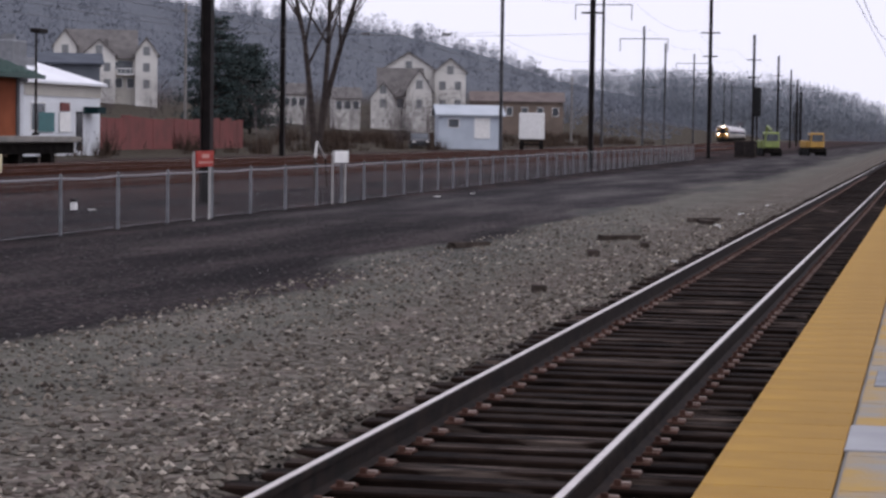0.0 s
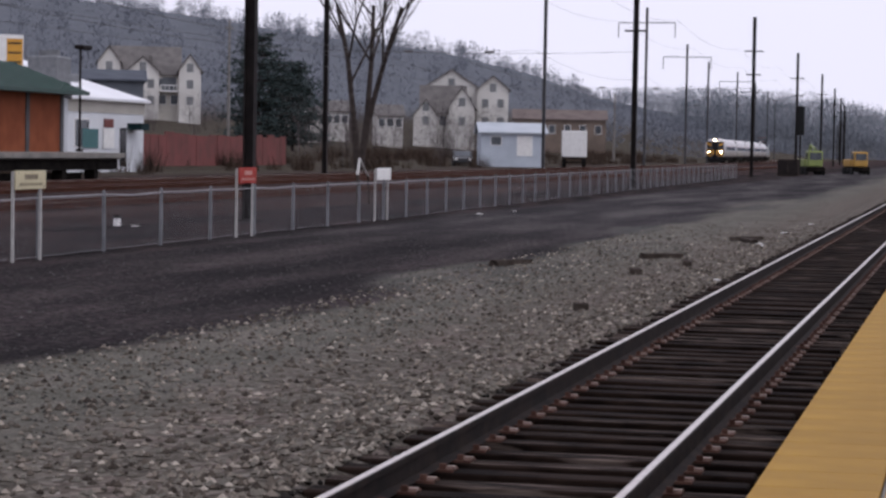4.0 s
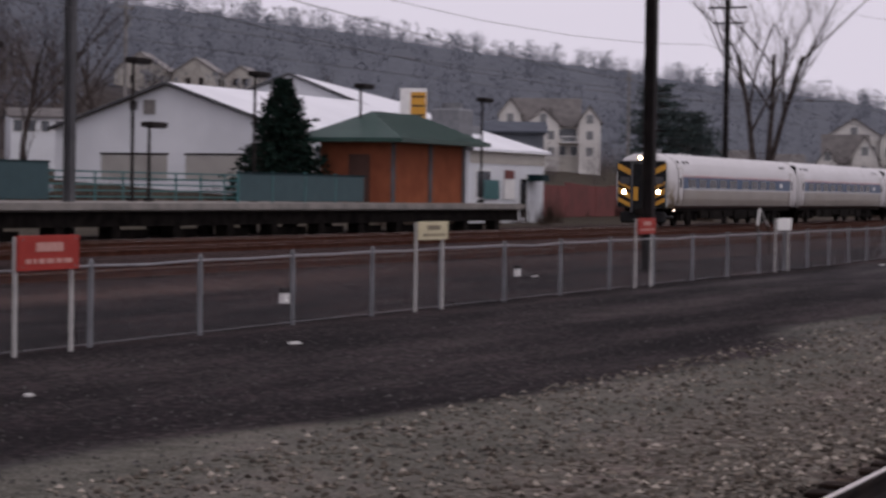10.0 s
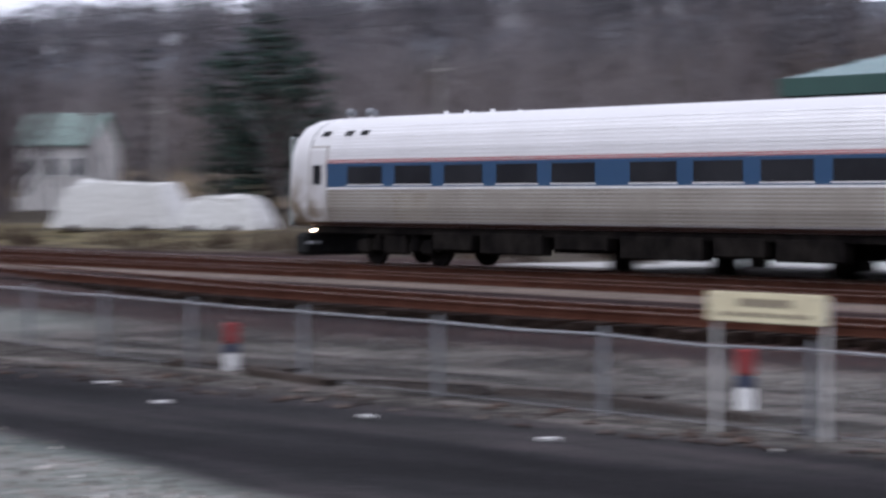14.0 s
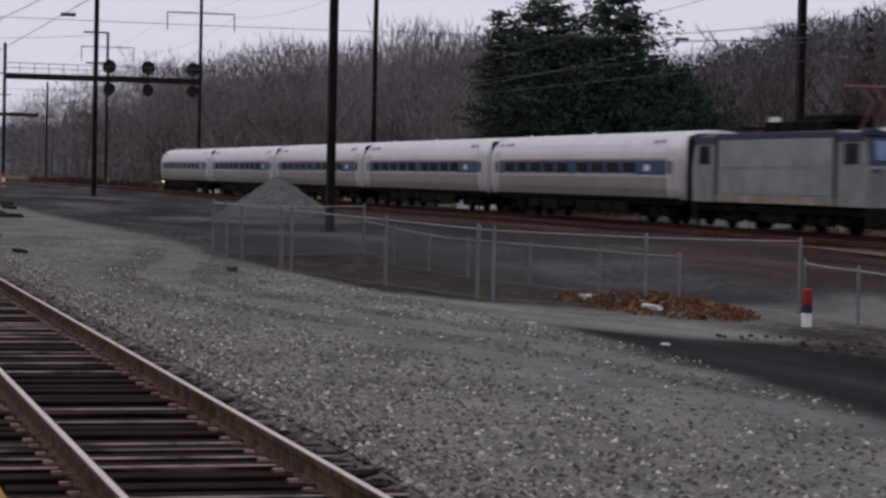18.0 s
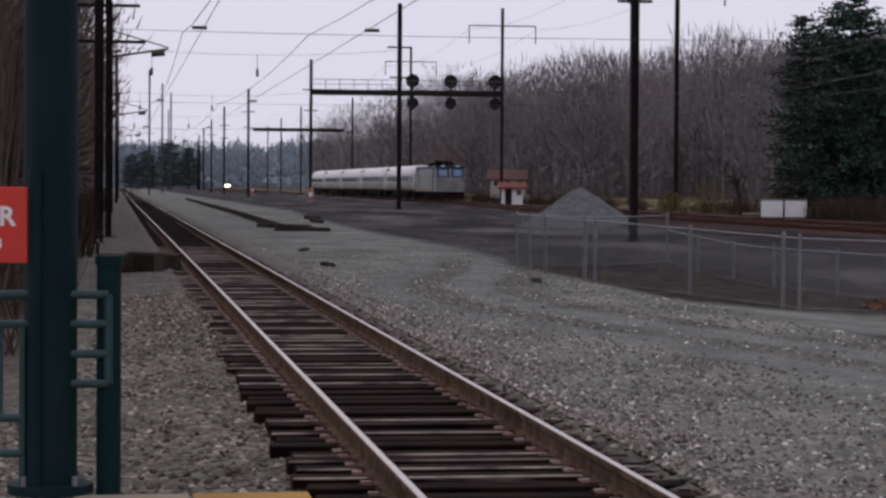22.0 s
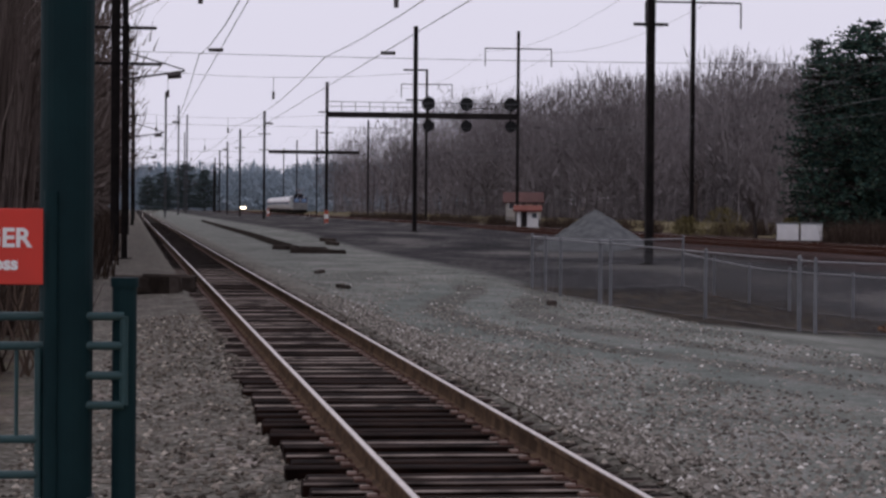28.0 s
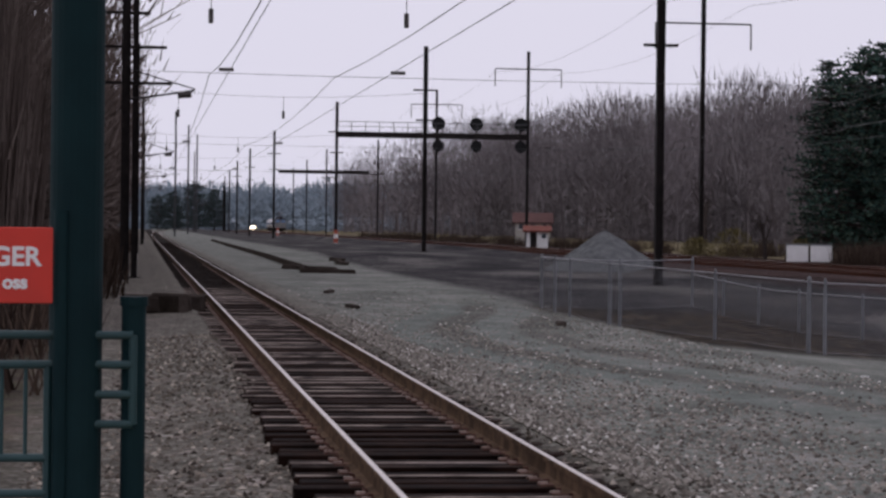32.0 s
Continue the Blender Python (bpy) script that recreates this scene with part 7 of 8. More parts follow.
def needle_tree(name, x, y, height, width, seed, label, material, narrow, tiers, per, z0=None, fine=1.0):
    """Conifer: tapered trunk, boughs in loose layers, each set with needle tufts."""
    rng = random.Random(seed)
    t = thing(name, pose(x, y, gz(x, y) if z0 is None else z0), label, "tree")
    part("trunk", tube(B(), (0, 0, -0.3), (0, 0, height * 0.95), 0.02 * height, 0.02, n=8), M_BARK, t)
    boughs, tv, tf = [], [], []
    for i in range(tiers):
        u = (i + rng.random()) / tiers
        z = height * (0.05 + 0.95 * u)
        reach = width / 2 * ((1 - u) ** 0.85 if narrow else max(0.02, 1 - (max(0.0, u - 0.12) / 0.89) ** 2.9) ** 0.6) * (rng.uniform(0.7, 1.12) if narrow else rng.uniform(0.66, 1.06)) + 0.15
        for _ in range(per):
            a = rng.uniform(0, 6.283)
            rr = reach * (rng.uniform(0.75, 1.1) if narrow else rng.uniform(0.42, 1.08))
            tip = Vector((math.cos(a) * rr, math.sin(a) * rr, z + rr * (rng.uniform(-0.28, 0.05) if narrow else rng.uniform(-0.02, 0.24))))
            root = Vector((0, 0, z))
            boughs.append((root, tip, 0.012 * height * 0.35 + 0.01, 0.012))
            k = max(4, int(rr * (8 if fine > 0.9 else 7.5) if not narrow else rr * 7))
            for j in range(k):
                f = ((0.3 if narrow else 0.36) + (0.75 if narrow else 0.70) * (j + rng.random()) / k)
                c = root.lerp(tip, f) + Vector((rng.uniform(-1, 1), rng.uniform(-1, 1), rng.uniform(-0.6, 0.6) if narrow else rng.uniform(-0.5, 0.55))) * ((0.10 if narrow else 0.15) * rr + 0.15)
                s = rng.uniform(0.5, 1.1) * ((0.035 if narrow else 0.029) * width + 0.10) * fine
                for _k in range(4):
                    d = Vector((rng.uniform(-1, 1), rng.uniform(-1, 1), rng.uniform(-0.3, 0.9))).normalized() * s
                    w = d.cross(Vector((rng.uniform(-1, 1), rng.uniform(-1, 1), rng.uniform(-1, 1)))).normalized() * s * (0.22 if fine > 0.9 else 0.34)
                    b0 = len(tv)
                    tv += [tuple(c - w), tuple(c + w), tuple(c + d)]
                    tf.append((b0, b0 + 1, b0 + 2))
    V, F = segs_mesh(boughs, 4)
    pieces("bough", V, F, M_BARK, t)
    pieces("crown", tv, tf, material, t)
    return t


def brush_tree(r, twigs, fine, low=0.04, skew=0.9, span=(0.04, 0.095), rise=0.75):
    """Distant bare tree of unit height: thin trunks, limbs and rising twigs, each one slim blade."""
    V, F = [], []
    lean = Vector((r.uniform(-0.08, 0.08), r.uniform(-0.08, 0.08), 0))
    mid, wide = r.uniform(0.50, 0.64), r.uniform(0.26, 0.38)

    def blade(p, q, w):
        d = (q - p).cross(Vector((r.uniform(-0.7, 0.7), r.uniform(-0.7, 0.7), 0.6))).normalized() * w
        b0 = len(V)
        V.extend([tuple(p - d), tuple(p + d), tuple(q)])
        F.append((b0, b0 + 1, b0 + 2))
    blade(Vector((r.uniform(-0.06, 0.06), 0, 0)), lean + Vector((r.uniform(-0.05, 0.05), r.uniform(-0.05, 0.05), 0.92)), 0.010)
    for _ in range(11):
        a, z = r.uniform(0, 6.283), r.uniform(0.15, 0.55)
        blade(lean * z + Vector((0, 0, z)), lean * z + Vector((0.26 * math.cos(a), 0.26 * math.sin(a), z + r.uniform(0.16, 0.36))), 0.0045)
    hub = Vector((0, 0, 0.22))
    for _ in range(twigs):
        z = low + (0.95 - low) * r.random() ** skew
        a = r.uniform(0, 6.283)
        rr = wide * math.sqrt(max(0.06, 1 - ((z - mid) / 0.47) ** 2)) * math.sqrt(r.uniform(0.03, 1.0))
        p = lean * z + Vector((rr * math.cos(a), rr * math.sin(a), z))
        d = ((p - hub).normalized() * 0.9 + Vector((r.uniform(-0.55, 0.55), r.uniform(-0.55, 0.55), r.uniform(-0.1, rise)))).normalized()
        blade(p, p + d * r.uniform(*span), r.uniform(0.5, 1.5) * fine)
    return np.array(V), np.array(F)


def woods():
    rng = random.Random(21)
    variants = []
    for s in range(5):
        r = random.Random(100 + s)
        segs = tree_segments(r, 1.0, 0.75, 3, 2, 0.016)
        top = max(q[1].z for q in segs)
        segs = [(a / top, b / top, max(ra * 0.9, 0.0016), max(rb * 0.9, 0.0012)) for a, b, ra, rb in segs]
        tips, twigs = [q for q in segs if q[2] < 0.006], []
        for _ in range(110):
            q = r.choice(tips)
            p = q[0].lerp(q[1], r.random())
            d = Vector((r.uniform(-1, 1), r.uniform(-1, 1), r.uniform(-0.1, 1))).normalized() * r.uniform(0.05, 0.11)
            twigs.append((p, d))
        V, F = segs_mesh(segs, 3)
        F = np.concatenate([F[:, [0, 1, 2]], F[:, [0, 2, 3]]])
        tv = []
        for p, d in twigs:
            w = d.cross(Vector((r.uniform(-1, 1), r.uniform(-1, 1), 0.1))).normalized() * 0.0022
            tv += [tuple(p - w), tuple(p + w), tuple(p + d)]
        k = len(V) + np.arange(len(twigs))[:, None] * 3
        variants.append((np.concatenate([V, np.array(tv)]), np.concatenate([F, k + np.array([[0, 1, 2]])])))
    trunk_variants = []
    for k in range(5):
        segs = tree_segments(random.Random(150 + k), 1.0, 0.5, 2, 2, 0.013, 0.9)
        top = max(q[1].z for q in segs)
        V, F = segs_mesh([(a / top, b / top, ra, rb) for a, b, ra, rb in segs], 3)
        trunk_variants.append((V, np.concatenate([F[:, [0, 1, 2]], F[:, [0, 2, 3]]])))
    near_spots, bank_near, bank_spots, hill_spots, ridge_spots, haze_spots, hill_crest, haze_right, dark_spots, hill_slope, trunk_spots = [], [], [], [], [], [], [], [], [], [], []

    def put(x, y, hh, spots, lo=0.6):
        spots.append((x, y, gz(x, y) - 0.3, hh * rng.uniform(lo, 1.15), rng.uniform(0, 6.28), rng.randrange(6 if spots is not near_spots and spots is not bank_near and spots is not dark_spots and spots is not trunk_spots else 5)))
    # far ridge beyond the houses: its crest, then the wooded slope below it
    for k in range(3100):
        az = rng.uniform(47, 91)
        rr = lerp_table(RIDGE_R, az)
        d = rr * (rng.uniform(0.95, 1.01) if k < 1900 else rng.uniform(0.45, 0.96))
        if d < 385 and 58 < az < 79 or k >= 1900 and az > 84:
            continue
        put(*polar(az, d), 3.7 if k < 1900 else 7.0, ridge_spots, 0.85 if k < 1900 else 0.75)
    # wooded bank behind the parking lot
    for _ in range(860):
        az = rng.uniform(-46, 58)
        d = rng.uniform(150, 430)
        x, y = polar(az, d)
        if y > 132 and not (az > 41 and d < 262):
            put(x, y, 13, bank_spots)
    for _ in range(100):
        az = rng.uniform(-48, 56)
        x, y = polar(az, rng.uniform(160, 210))
        if y > 128 and az < 40:
            put(x, y, 14, bank_near)
    for _ in range(80):
        az = rng.uniform(38, 58)
        x, y = polar(az, rng.uniform(150, 184))
        if y > 94:
            put(x, y, 14, trunk_spots, 0.75)
    for _ in range(80):
        x, y = polar(rng.choice((rng.uniform(67, 71.5), rng.uniform(72.5, 76.5), rng.uniform(74.5, 79))), rng.uniform(285, 338))
        put(x, y, 5.6, bank_spots)
    for _ in range(26):
        x, y = polar(rng.uniform(59.3, 63.2), rng.uniform(340, 400))
        put(x, y, 9.5, bank_spots)
    for _ in range(16):
        x, y = polar(rng.choice((rng.uniform(72.4, 75.4), rng.uniform(76.5, 78.6))), rng.uniform(215, 262))
        put(x, y, 6.5, bank_spots)
    # hill and trackside woods at the other end
    for _ in range(640):
        az, d = rng.uniform(-75, -44), rng.uniform(185, 490)
        put(*polar(az, d), 11.5 if d < 320 else 10.0, hill_spots if d < 320 else hill_crest)
    for _ in range(640):
        az = rng.uniform(-75, -42)
        put(*polar(az, lerp_table(RIDGE_R, az) * rng.uniform(0.86, 1.02)), 10.0, hill_crest, 0.5)
    for _ in range(900):
        az = rng.uniform(-75, -42)
        put(*polar(az, lerp_table(RIDGE_R, az) * rng.uniform(0.62, 0.99)), 9.0, hill_slope, 0.6)
    for _ in range(80):
        az = rng.uniform(-75, -48)
        put(*polar(az, rng.uniform(160, 260)), 11.5, near_spots)
    crown_el = [(-86.4, 1.6), (-84, 2.3), (-82, 3.0), (-80, 3.05), (-78, 3.6), (-76.6, 3.4), (-75.4, 4.0), (-73, 3.8), (-70, 3.7)]
    for _ in range(820):
        az = rng.uniform(-86.4, -70)
        d = rng.uniform(245, 430)
        x, y = polar(az, d)
        if y > main_y(x) + 16:
            top = 1.86 + d * math.tan(radians(lerp_table(crown_el, az))) - gz(x, y)
            top *= 1 + 0.16 * noise.noise((x * 0.05, y * 0.05, 3.0))
            put(x, y, min(max(top, 8.0), 22.0) * 0.90, hill_spots, 0.8)
    for _ in range(46):
        az = rng.uniform(-69.2, -63.0)
        put(*polar(az, rng.uniform(150, 185)), 11.5, dark_spots, 0.75)
    for _ in range(30):
        az = rng.uniform(-86.0, -70)
        x, y = polar(az, rng.uniform(240, 330))
        if y > main_y(x) + 14:
            put(x, y, 13.0, near_spots)
    for _ in range(560):
        x = rng.uniform(-1050, -400)
        y = main_y(x) + 14 + 80 * rng.random() ** 1.5
        put(x, y, 18 if x > -650 else 15, hill_spots if x > -650 else haze_spots, 0.75)
    for _ in range(820):
        x = rng.uniform(-1400, -1050)
        y = rng.uniform(-90, 130)
        put(x, y, 20, haze_spots, 0.8)
    far_right = [(80, 1.6), (83, 1.55), (86, 1.4), (87.5, 1.12), (88.6, 0.8), (89.6, 0.35)]
    for _ in range(520):
        az, d = rng.uniform(81, 89.55), rng.uniform(1230, 1450)
        x, y = polar(az, d)
        put(x, y, max(6.0, 1.86 + d * math.tan(radians(lerp_table(far_right, az))) - gz(x, y)), haze_right, 0.75)
    far_variants = [brush_tree(random.Random(400 + k), 350, 0.0025) for k in range(6)]
    mid_variants = [brush_tree(random.Random(460 + k), 270, 0.0031) for k in range(6)]
    crest_variants = [brush_tree(random.Random(440 + k), 170, 0.0049) for k in range(6)]
    ridge_variants = [brush_tree(random.Random(420 + k), 78, 0.020, 0.0, 1.2, (0.08, 0.17), 0.2) for k in range(6)]
    for name, vs, spots, m, label in (
            ("bare_woods", variants, near_spots, M_WOODS, "grey-brown leafless trees at the edge of the woods"),
            ("bare_woods", variants, bank_near, M_BANKWOODS, "dark leafless trees on the bank behind the parking lot"),
            ("bare_woods", trunk_variants, trunk_spots, M_BANKTRUNK, "dark straight trunks in front of the pale buildings"),
            ("bare_woods", variants, dark_spots, M_BANKWOODS, "dark leafless trees behind the pines"),
            ("distant_woods", mid_variants, bank_spots, M_BANKWOODS, "dark brown leafless woods on the bank behind the parking lot"),
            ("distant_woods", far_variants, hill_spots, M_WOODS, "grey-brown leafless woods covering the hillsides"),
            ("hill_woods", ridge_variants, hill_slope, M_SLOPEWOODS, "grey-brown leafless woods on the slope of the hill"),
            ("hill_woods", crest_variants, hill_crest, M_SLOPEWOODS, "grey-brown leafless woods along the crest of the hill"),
            ("ridge_woods", ridge_variants, ridge_spots, M_FARWOODS, "leafless woods on the far ridge tinted blue-grey for haze"),
            ("ridge_woods", crest_variants, haze_right, M_FARHAZE, "woods on the low hill beyond the yard, coloured for haze"),
            ("ridge_woods", ridge_variants, haze_spots, M_HAZE, "woods at the far end of the line, coloured blue-grey for haze")):
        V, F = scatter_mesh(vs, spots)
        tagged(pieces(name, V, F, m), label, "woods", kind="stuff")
    # dark woods on the camera's side of the single track
    spots, tree_spots, thicket = [], [], []
    for k in range(430):
        x = -115 - 360 * rng.random() ** 1.2
        y = near_y(x) - 7.4 - (rng.random() ** 1.6 * 12 if k < 300 else 3 + 24 * rng.random())
        spots.append((x, y, gz(x, y) - 0.2, rng.uniform(11, 16), rng.uniform(0, 6.28), rng.randrange(6)))
    for _ in range(60):
        x = -58 - 80 * rng.random() ** 1.3
        y = min(near_y(x) - 5.0, 0.036 * x - 1.6) - 3.5 - 9 * rng.random()
        tree_spots.append((x, y, gz(x, y) - 0.2, rng.uniform(13, 22), rng.uniform(0, 6.28), rng.randrange(5)))
    stems = []
    for s in range(4):
        r = random.Random(500 + s)
        V, F = [], []
        for _ in range(170):
            a, q = r.uniform(0, 6.28), r.uniform(0, 0.35)
            p = Vector((q * math.cos(a), q * math.sin(a), 0))
            e = p + Vector((r.uniform(-0.22, 0.22), r.uniform(-0.22, 0.22), r.uniform(0.3, 1.0)))
            w = Vector((r.uniform(-1, 1), r.uniform(-1, 1), 0)).normalized() * r.uniform(0.002, 0.005)
            b0 = len(V)
            V += [tuple(p - w), tuple(p + w), tuple(e)]
            F.append((b0, b0 + 1, b0 + 2))
        stems.append((np.array(V), np.array(F)))
    for _ in range(300):
        x = -58 - 150 * rng.random() ** 1.3
        hh = rng.uniform(4, 8)
        y = min(near_y(x) - 4.6, 0.036 * x - 0.8) - 0.57 * hh - 9 * rng.random()
        thicket.append((x, y, gz(x, y) - 0.1, hh, rng.uniform(0, 6.28), rng.randrange(4)))
    poles = []
    for q in range(4):
        r = random.Random(520 + q)
        V, F = [], []
        for _ in range(150):
            a, c = r.uniform(0, 6.28), r.uniform(0, 0.13)
            z0 = 0.6 * r.random() ** 1.6 * (r.random() < 0.55)
            p = Vector((c * math.cos(a), c * math.sin(a), z0))
            e = p + Vector((r.uniform(-0.07, 0.07), r.uniform(-0.07, 0.07), r.uniform(0.2, 1.0 - z0)))
            w = Vector((r.uniform(-1, 1), r.uniform(-1, 1), 0)).normalized() * r.uniform(0.0015, 0.0045)
            b0 = len(V)
            V += [tuple(p - w), tuple(p + w), tuple(e)]
            F.append((b0, b0 + 1, b0 + 2))
        poles.append((np.array(V), np.array(F)))
    tall = []
    for _ in range(330):
        x = -46 - 62 * rng.random() ** 1.2
        hh = rng.uniform(7, 13)
        y = min(0.036 * x, -2.0) - 0.17 * hh - 7 * rng.random() ** 1.4
        tall.append((x, y, gz(x, y) - 0.1, hh, rng.uniform(0, 6.28), rng.randrange(4)))
    for k in range(130):
        x = -92 - 190 * rng.random() ** 1.2
        spots.append((x, near_y(x) - 6.2 - 4 * rng.random(), gz(x, -5) - 0.2, rng.uniform(13, 17.5), rng.uniform(0, 6.28), rng.randrange(6)))
    for name, vs, sp, label in (("trackside_thicket", poles, tall, "tall brown saplings crowding the platform end"), ("trackside_woods", mid_variants, spots, "dark leafless woods crowding the single track"), ("trackside_trees", variants, tree_spots, "bare dark trees beside the single track"), ("trackside_thicket", stems, thicket, "dense brown thicket beside the single track")):
        V, F = scatter_mesh(vs, sp)
        tagged(pieces(name, V, F, M_THICKET), label, "woods", kind="stuff")
    # brush: dry stems
    bv = []
    for s in range(4):
        r = random.Random(300 + s)
        V, F = [], []
        for _ in range(60):
            a, l = r.uniform(0, 6.28), r.uniform(0.4, 1.0)
            p = Vector((r.uniform(-0.4, 0.4), r.uniform(-0.4, 0.4), 0))
            q = p + Vector((math.cos(a) * 0.4, math.sin(a) * 0.4, 0.9)) * l
            w = Vector((math.sin(a) + r.uniform(-0.5, 0.5), -math.cos(a), 0)).normalized() * r.uniform(0.008, 0.018)
            b0 = len(V)
            V += [tuple(p - w), tuple(p + w), tuple(q)]
            F.append((b0, b0 + 1, b0 + 2))
        bv.append((np.array(V), np.array(F)))
    spots = []
    for _ in range(420):
        x = rng.uniform(40, 420)
        y = main_y(x) + rng.uniform(8 if x > 104 else 14, 26)
        spots.append((x, y, gz(x, y) - 0.05, rng.uniform(0.8, 2.2), rng.uniform(0, 6.28), rng.randrange(4)))
    for _ in range(420):
        x = rng.uniform(-420, -46)
        y = main_y(x) + rng.uniform(4.5, 14)
        spots.append((x, y, gz(x, y) - 0.05, rng.uniform(0.6, 1.7), rng.uniform(0, 6.28), rng.randrange(4)))
    for _ in range(300):
        x = rng.uniform(-300, -30)
        y = near_y(x) - rng.uniform(3.9, 8.5)
        spots.append((x, y, gz(x, y) - 0.05, rng.uniform(0.6, 2.6), rng.uniform(0, 6.28), rng.randrange(4)))
    for _ in range(240):
        az = rng.uniform(-48, 57)
        x, y = polar(az, rng.uniform(118, 175))
        if y > 112:
            spots.append((x, y, gz(x, y) - 0.05, rng.uniform(1.0, 2.6), rng.uniform(0, 6.28), rng.randrange(4)))
    # Extra clumps under the pines, added to stand in for the dark shade there.
    for _ in range(260):
        x, y = polar(rng.uniform(-72.6, -67.9), rng.uniform(128, 146))
        spots.append((x, y, gz(x, y) - 0.05, rng.uniform(0.9, 2.0), rng.uniform(0, 6.28), rng.randrange(4)))
    V, F = scatter_mesh(bv, spots)
    tagged(pieces("dry_brush", V, F, M_BRUSH), "brown dry brush along the railway", "brush", kind="stuff")


def single_trees():
    x, y = polar(74.86, 175)
    bare_tree("bare_tree", x, y, 25.0, 5, "big leafless tree with several upright limbs behind the tracks", 0.27, 5, 2, 0.72, ((0.06, -0.17), (-0.03, 0.15), (0.02, 0.0)))
    for az, d, h_, sd in ((64.0, 330, 15, 8), (56.6, 160, 13, 9), (53.3, 165, 14, 12), (50.6, 160, 13, 13), (48.5, 158, 14, 14), (46.0, 160, 13, 15), (-56.4, 135, 10, 16), (-64.0, 150, 11, 17), (-76.0, 215, 7, 18), (-73.2, 190, 8, 19), (55.4, 165, 15, 41), (57.6, 172, 16, 42), (58.6, 168, 15, 43), (59.6, 260, 15, 44), (60.6, 250, 14, 45), (62.6, 290, 14, 46), (65.6, 300, 13, 47), (66.9, 310, 13, 48)):
        x, y = polar(az, d)
        bare_tree("bare_tree", x, y, h_, sd, "leafless tree with a dark trunk", 0.24, 4, 2, 0.85)
    x, y = polar(-66.75, 118)
    bare_tree("bare_tree", x, y, 8.5, 61, "leafless tree with several dark stems beside wrapped bales", 0.16, 4, 2, 0.7, ((0.10, -0.2), (-0.1, 0.2), (0.12, 0.1)))
    x, y = polar(-74.5, 150)
    bare_tree("bare_tree", x, y, 4.2, 62, "small dark leafless tree at the edge of the pines", 0.16, 4, 2, 0.9)
    for az, d, el, w, sd, lb in ((-72.95, 152, 4.35, 6.0, 31, "tall dark green pine at the edge of a clump"), (-71.75, 150, 4.7, 11.0, 52, "broad dark green pine with an open ragged top behind the tracks"), (-70.1, 148, 4.68, 11.5, 53, "broad dark green pine with an open ragged top behind the tracks"), (-68.6, 146, 2.9, 9.2, 54, "lower olive green pine at the edge of a clump")):
        x, y = polar(az, d)
        needle_tree("pine_tree", x, y, 1.86 + d * math.tan(radians(el)) - gz(x, y) - 0.3, w, sd, lb, M_NEEDLE, False, 42, 11, None, 0.6)
    x, y = polar(-59.6, 210)
    needle_tree("spruce_tree", x, y, 13.5, 4.5, 34, "slim dark spruce on the hill", M_SPRUCE, True, 20, 6)
    x, y = polar(-56.6, 178)
    for az, d, hh, w, sd in ((-57.5, 182, 12.5, 8.5, 38), (-55.7, 176, 12.0, 8.0, 39)):
        px, py = polar(az, d)
        needle_tree("pine_tree", px, py, hh, w, sd, "dark green pine on the wooded slope", M_NEEDLE, False, 26, 8, None, 0.7)
    needle_tree("pine_tree", x, y, 15.0, 9.5, 35, "dark green pine on the wooded slope", M_NEEDLE, False, 30, 8, None, 0.7)
    x, y = polar(-63.9, 230)
    needle_tree("spruce_tree", x, y, 15.5, 4.5, 36, "slim dark spruce on the hill", M_SPRUCE, True, 20, 7)
    x, y = polar(63.0, 100.6)
    needle_tree("spruce_tree", x, y, 5.8, 4.9, 37, "dense dark spruce behind the platform railing", M_SPRUCE, True, 40, 20, 0.9)
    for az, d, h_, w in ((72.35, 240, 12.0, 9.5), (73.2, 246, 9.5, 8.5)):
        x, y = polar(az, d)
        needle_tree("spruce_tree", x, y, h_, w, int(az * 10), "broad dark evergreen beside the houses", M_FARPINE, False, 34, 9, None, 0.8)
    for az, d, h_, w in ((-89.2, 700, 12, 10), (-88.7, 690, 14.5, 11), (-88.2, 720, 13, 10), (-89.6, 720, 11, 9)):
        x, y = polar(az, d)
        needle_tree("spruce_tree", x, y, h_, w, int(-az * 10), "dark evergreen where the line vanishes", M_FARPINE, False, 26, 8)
    # wooden utility poles
    for az, d, top, mm in ((50.45, 112, 13.5, M_WOODPOLE), (34.45, 75, 11, M_WOODPOLE), (59.1, 180, 14, M_WOODPOLE), (71.6, 235, 13, M_WOODPOLE), (-59.3, 140, 7.4, M_WOODPOLE), (-61.0, 150, 7.6, M_WOODPOLE), (-52.3, 130, 9.5, M_WOODPOLE), (81.2, 330, 10, M_WOODPOLE)):
        x, y = polar(az, d)
        t = thing("utility_pole", pose(x, y, gz(x, y)), "weathered wooden utility pole", "utility pole", "utility poles")
        part("shaft", tube(B(), (0, 0, -0.3), (0, 0, top), 0.17, 0.11, n=10), mm, t)
        bx("crossarm", mm, t, -1.1, -0.06, top - 0.9, 1.1, 0.06, top - 0.76)
        if az in (34.45, 59.1):
            part("transformer", tube(B(), (0.35, 0, top - 2.3), (0.35, 0, top - 1.4), 0.26, n=14), M_GALV, t)


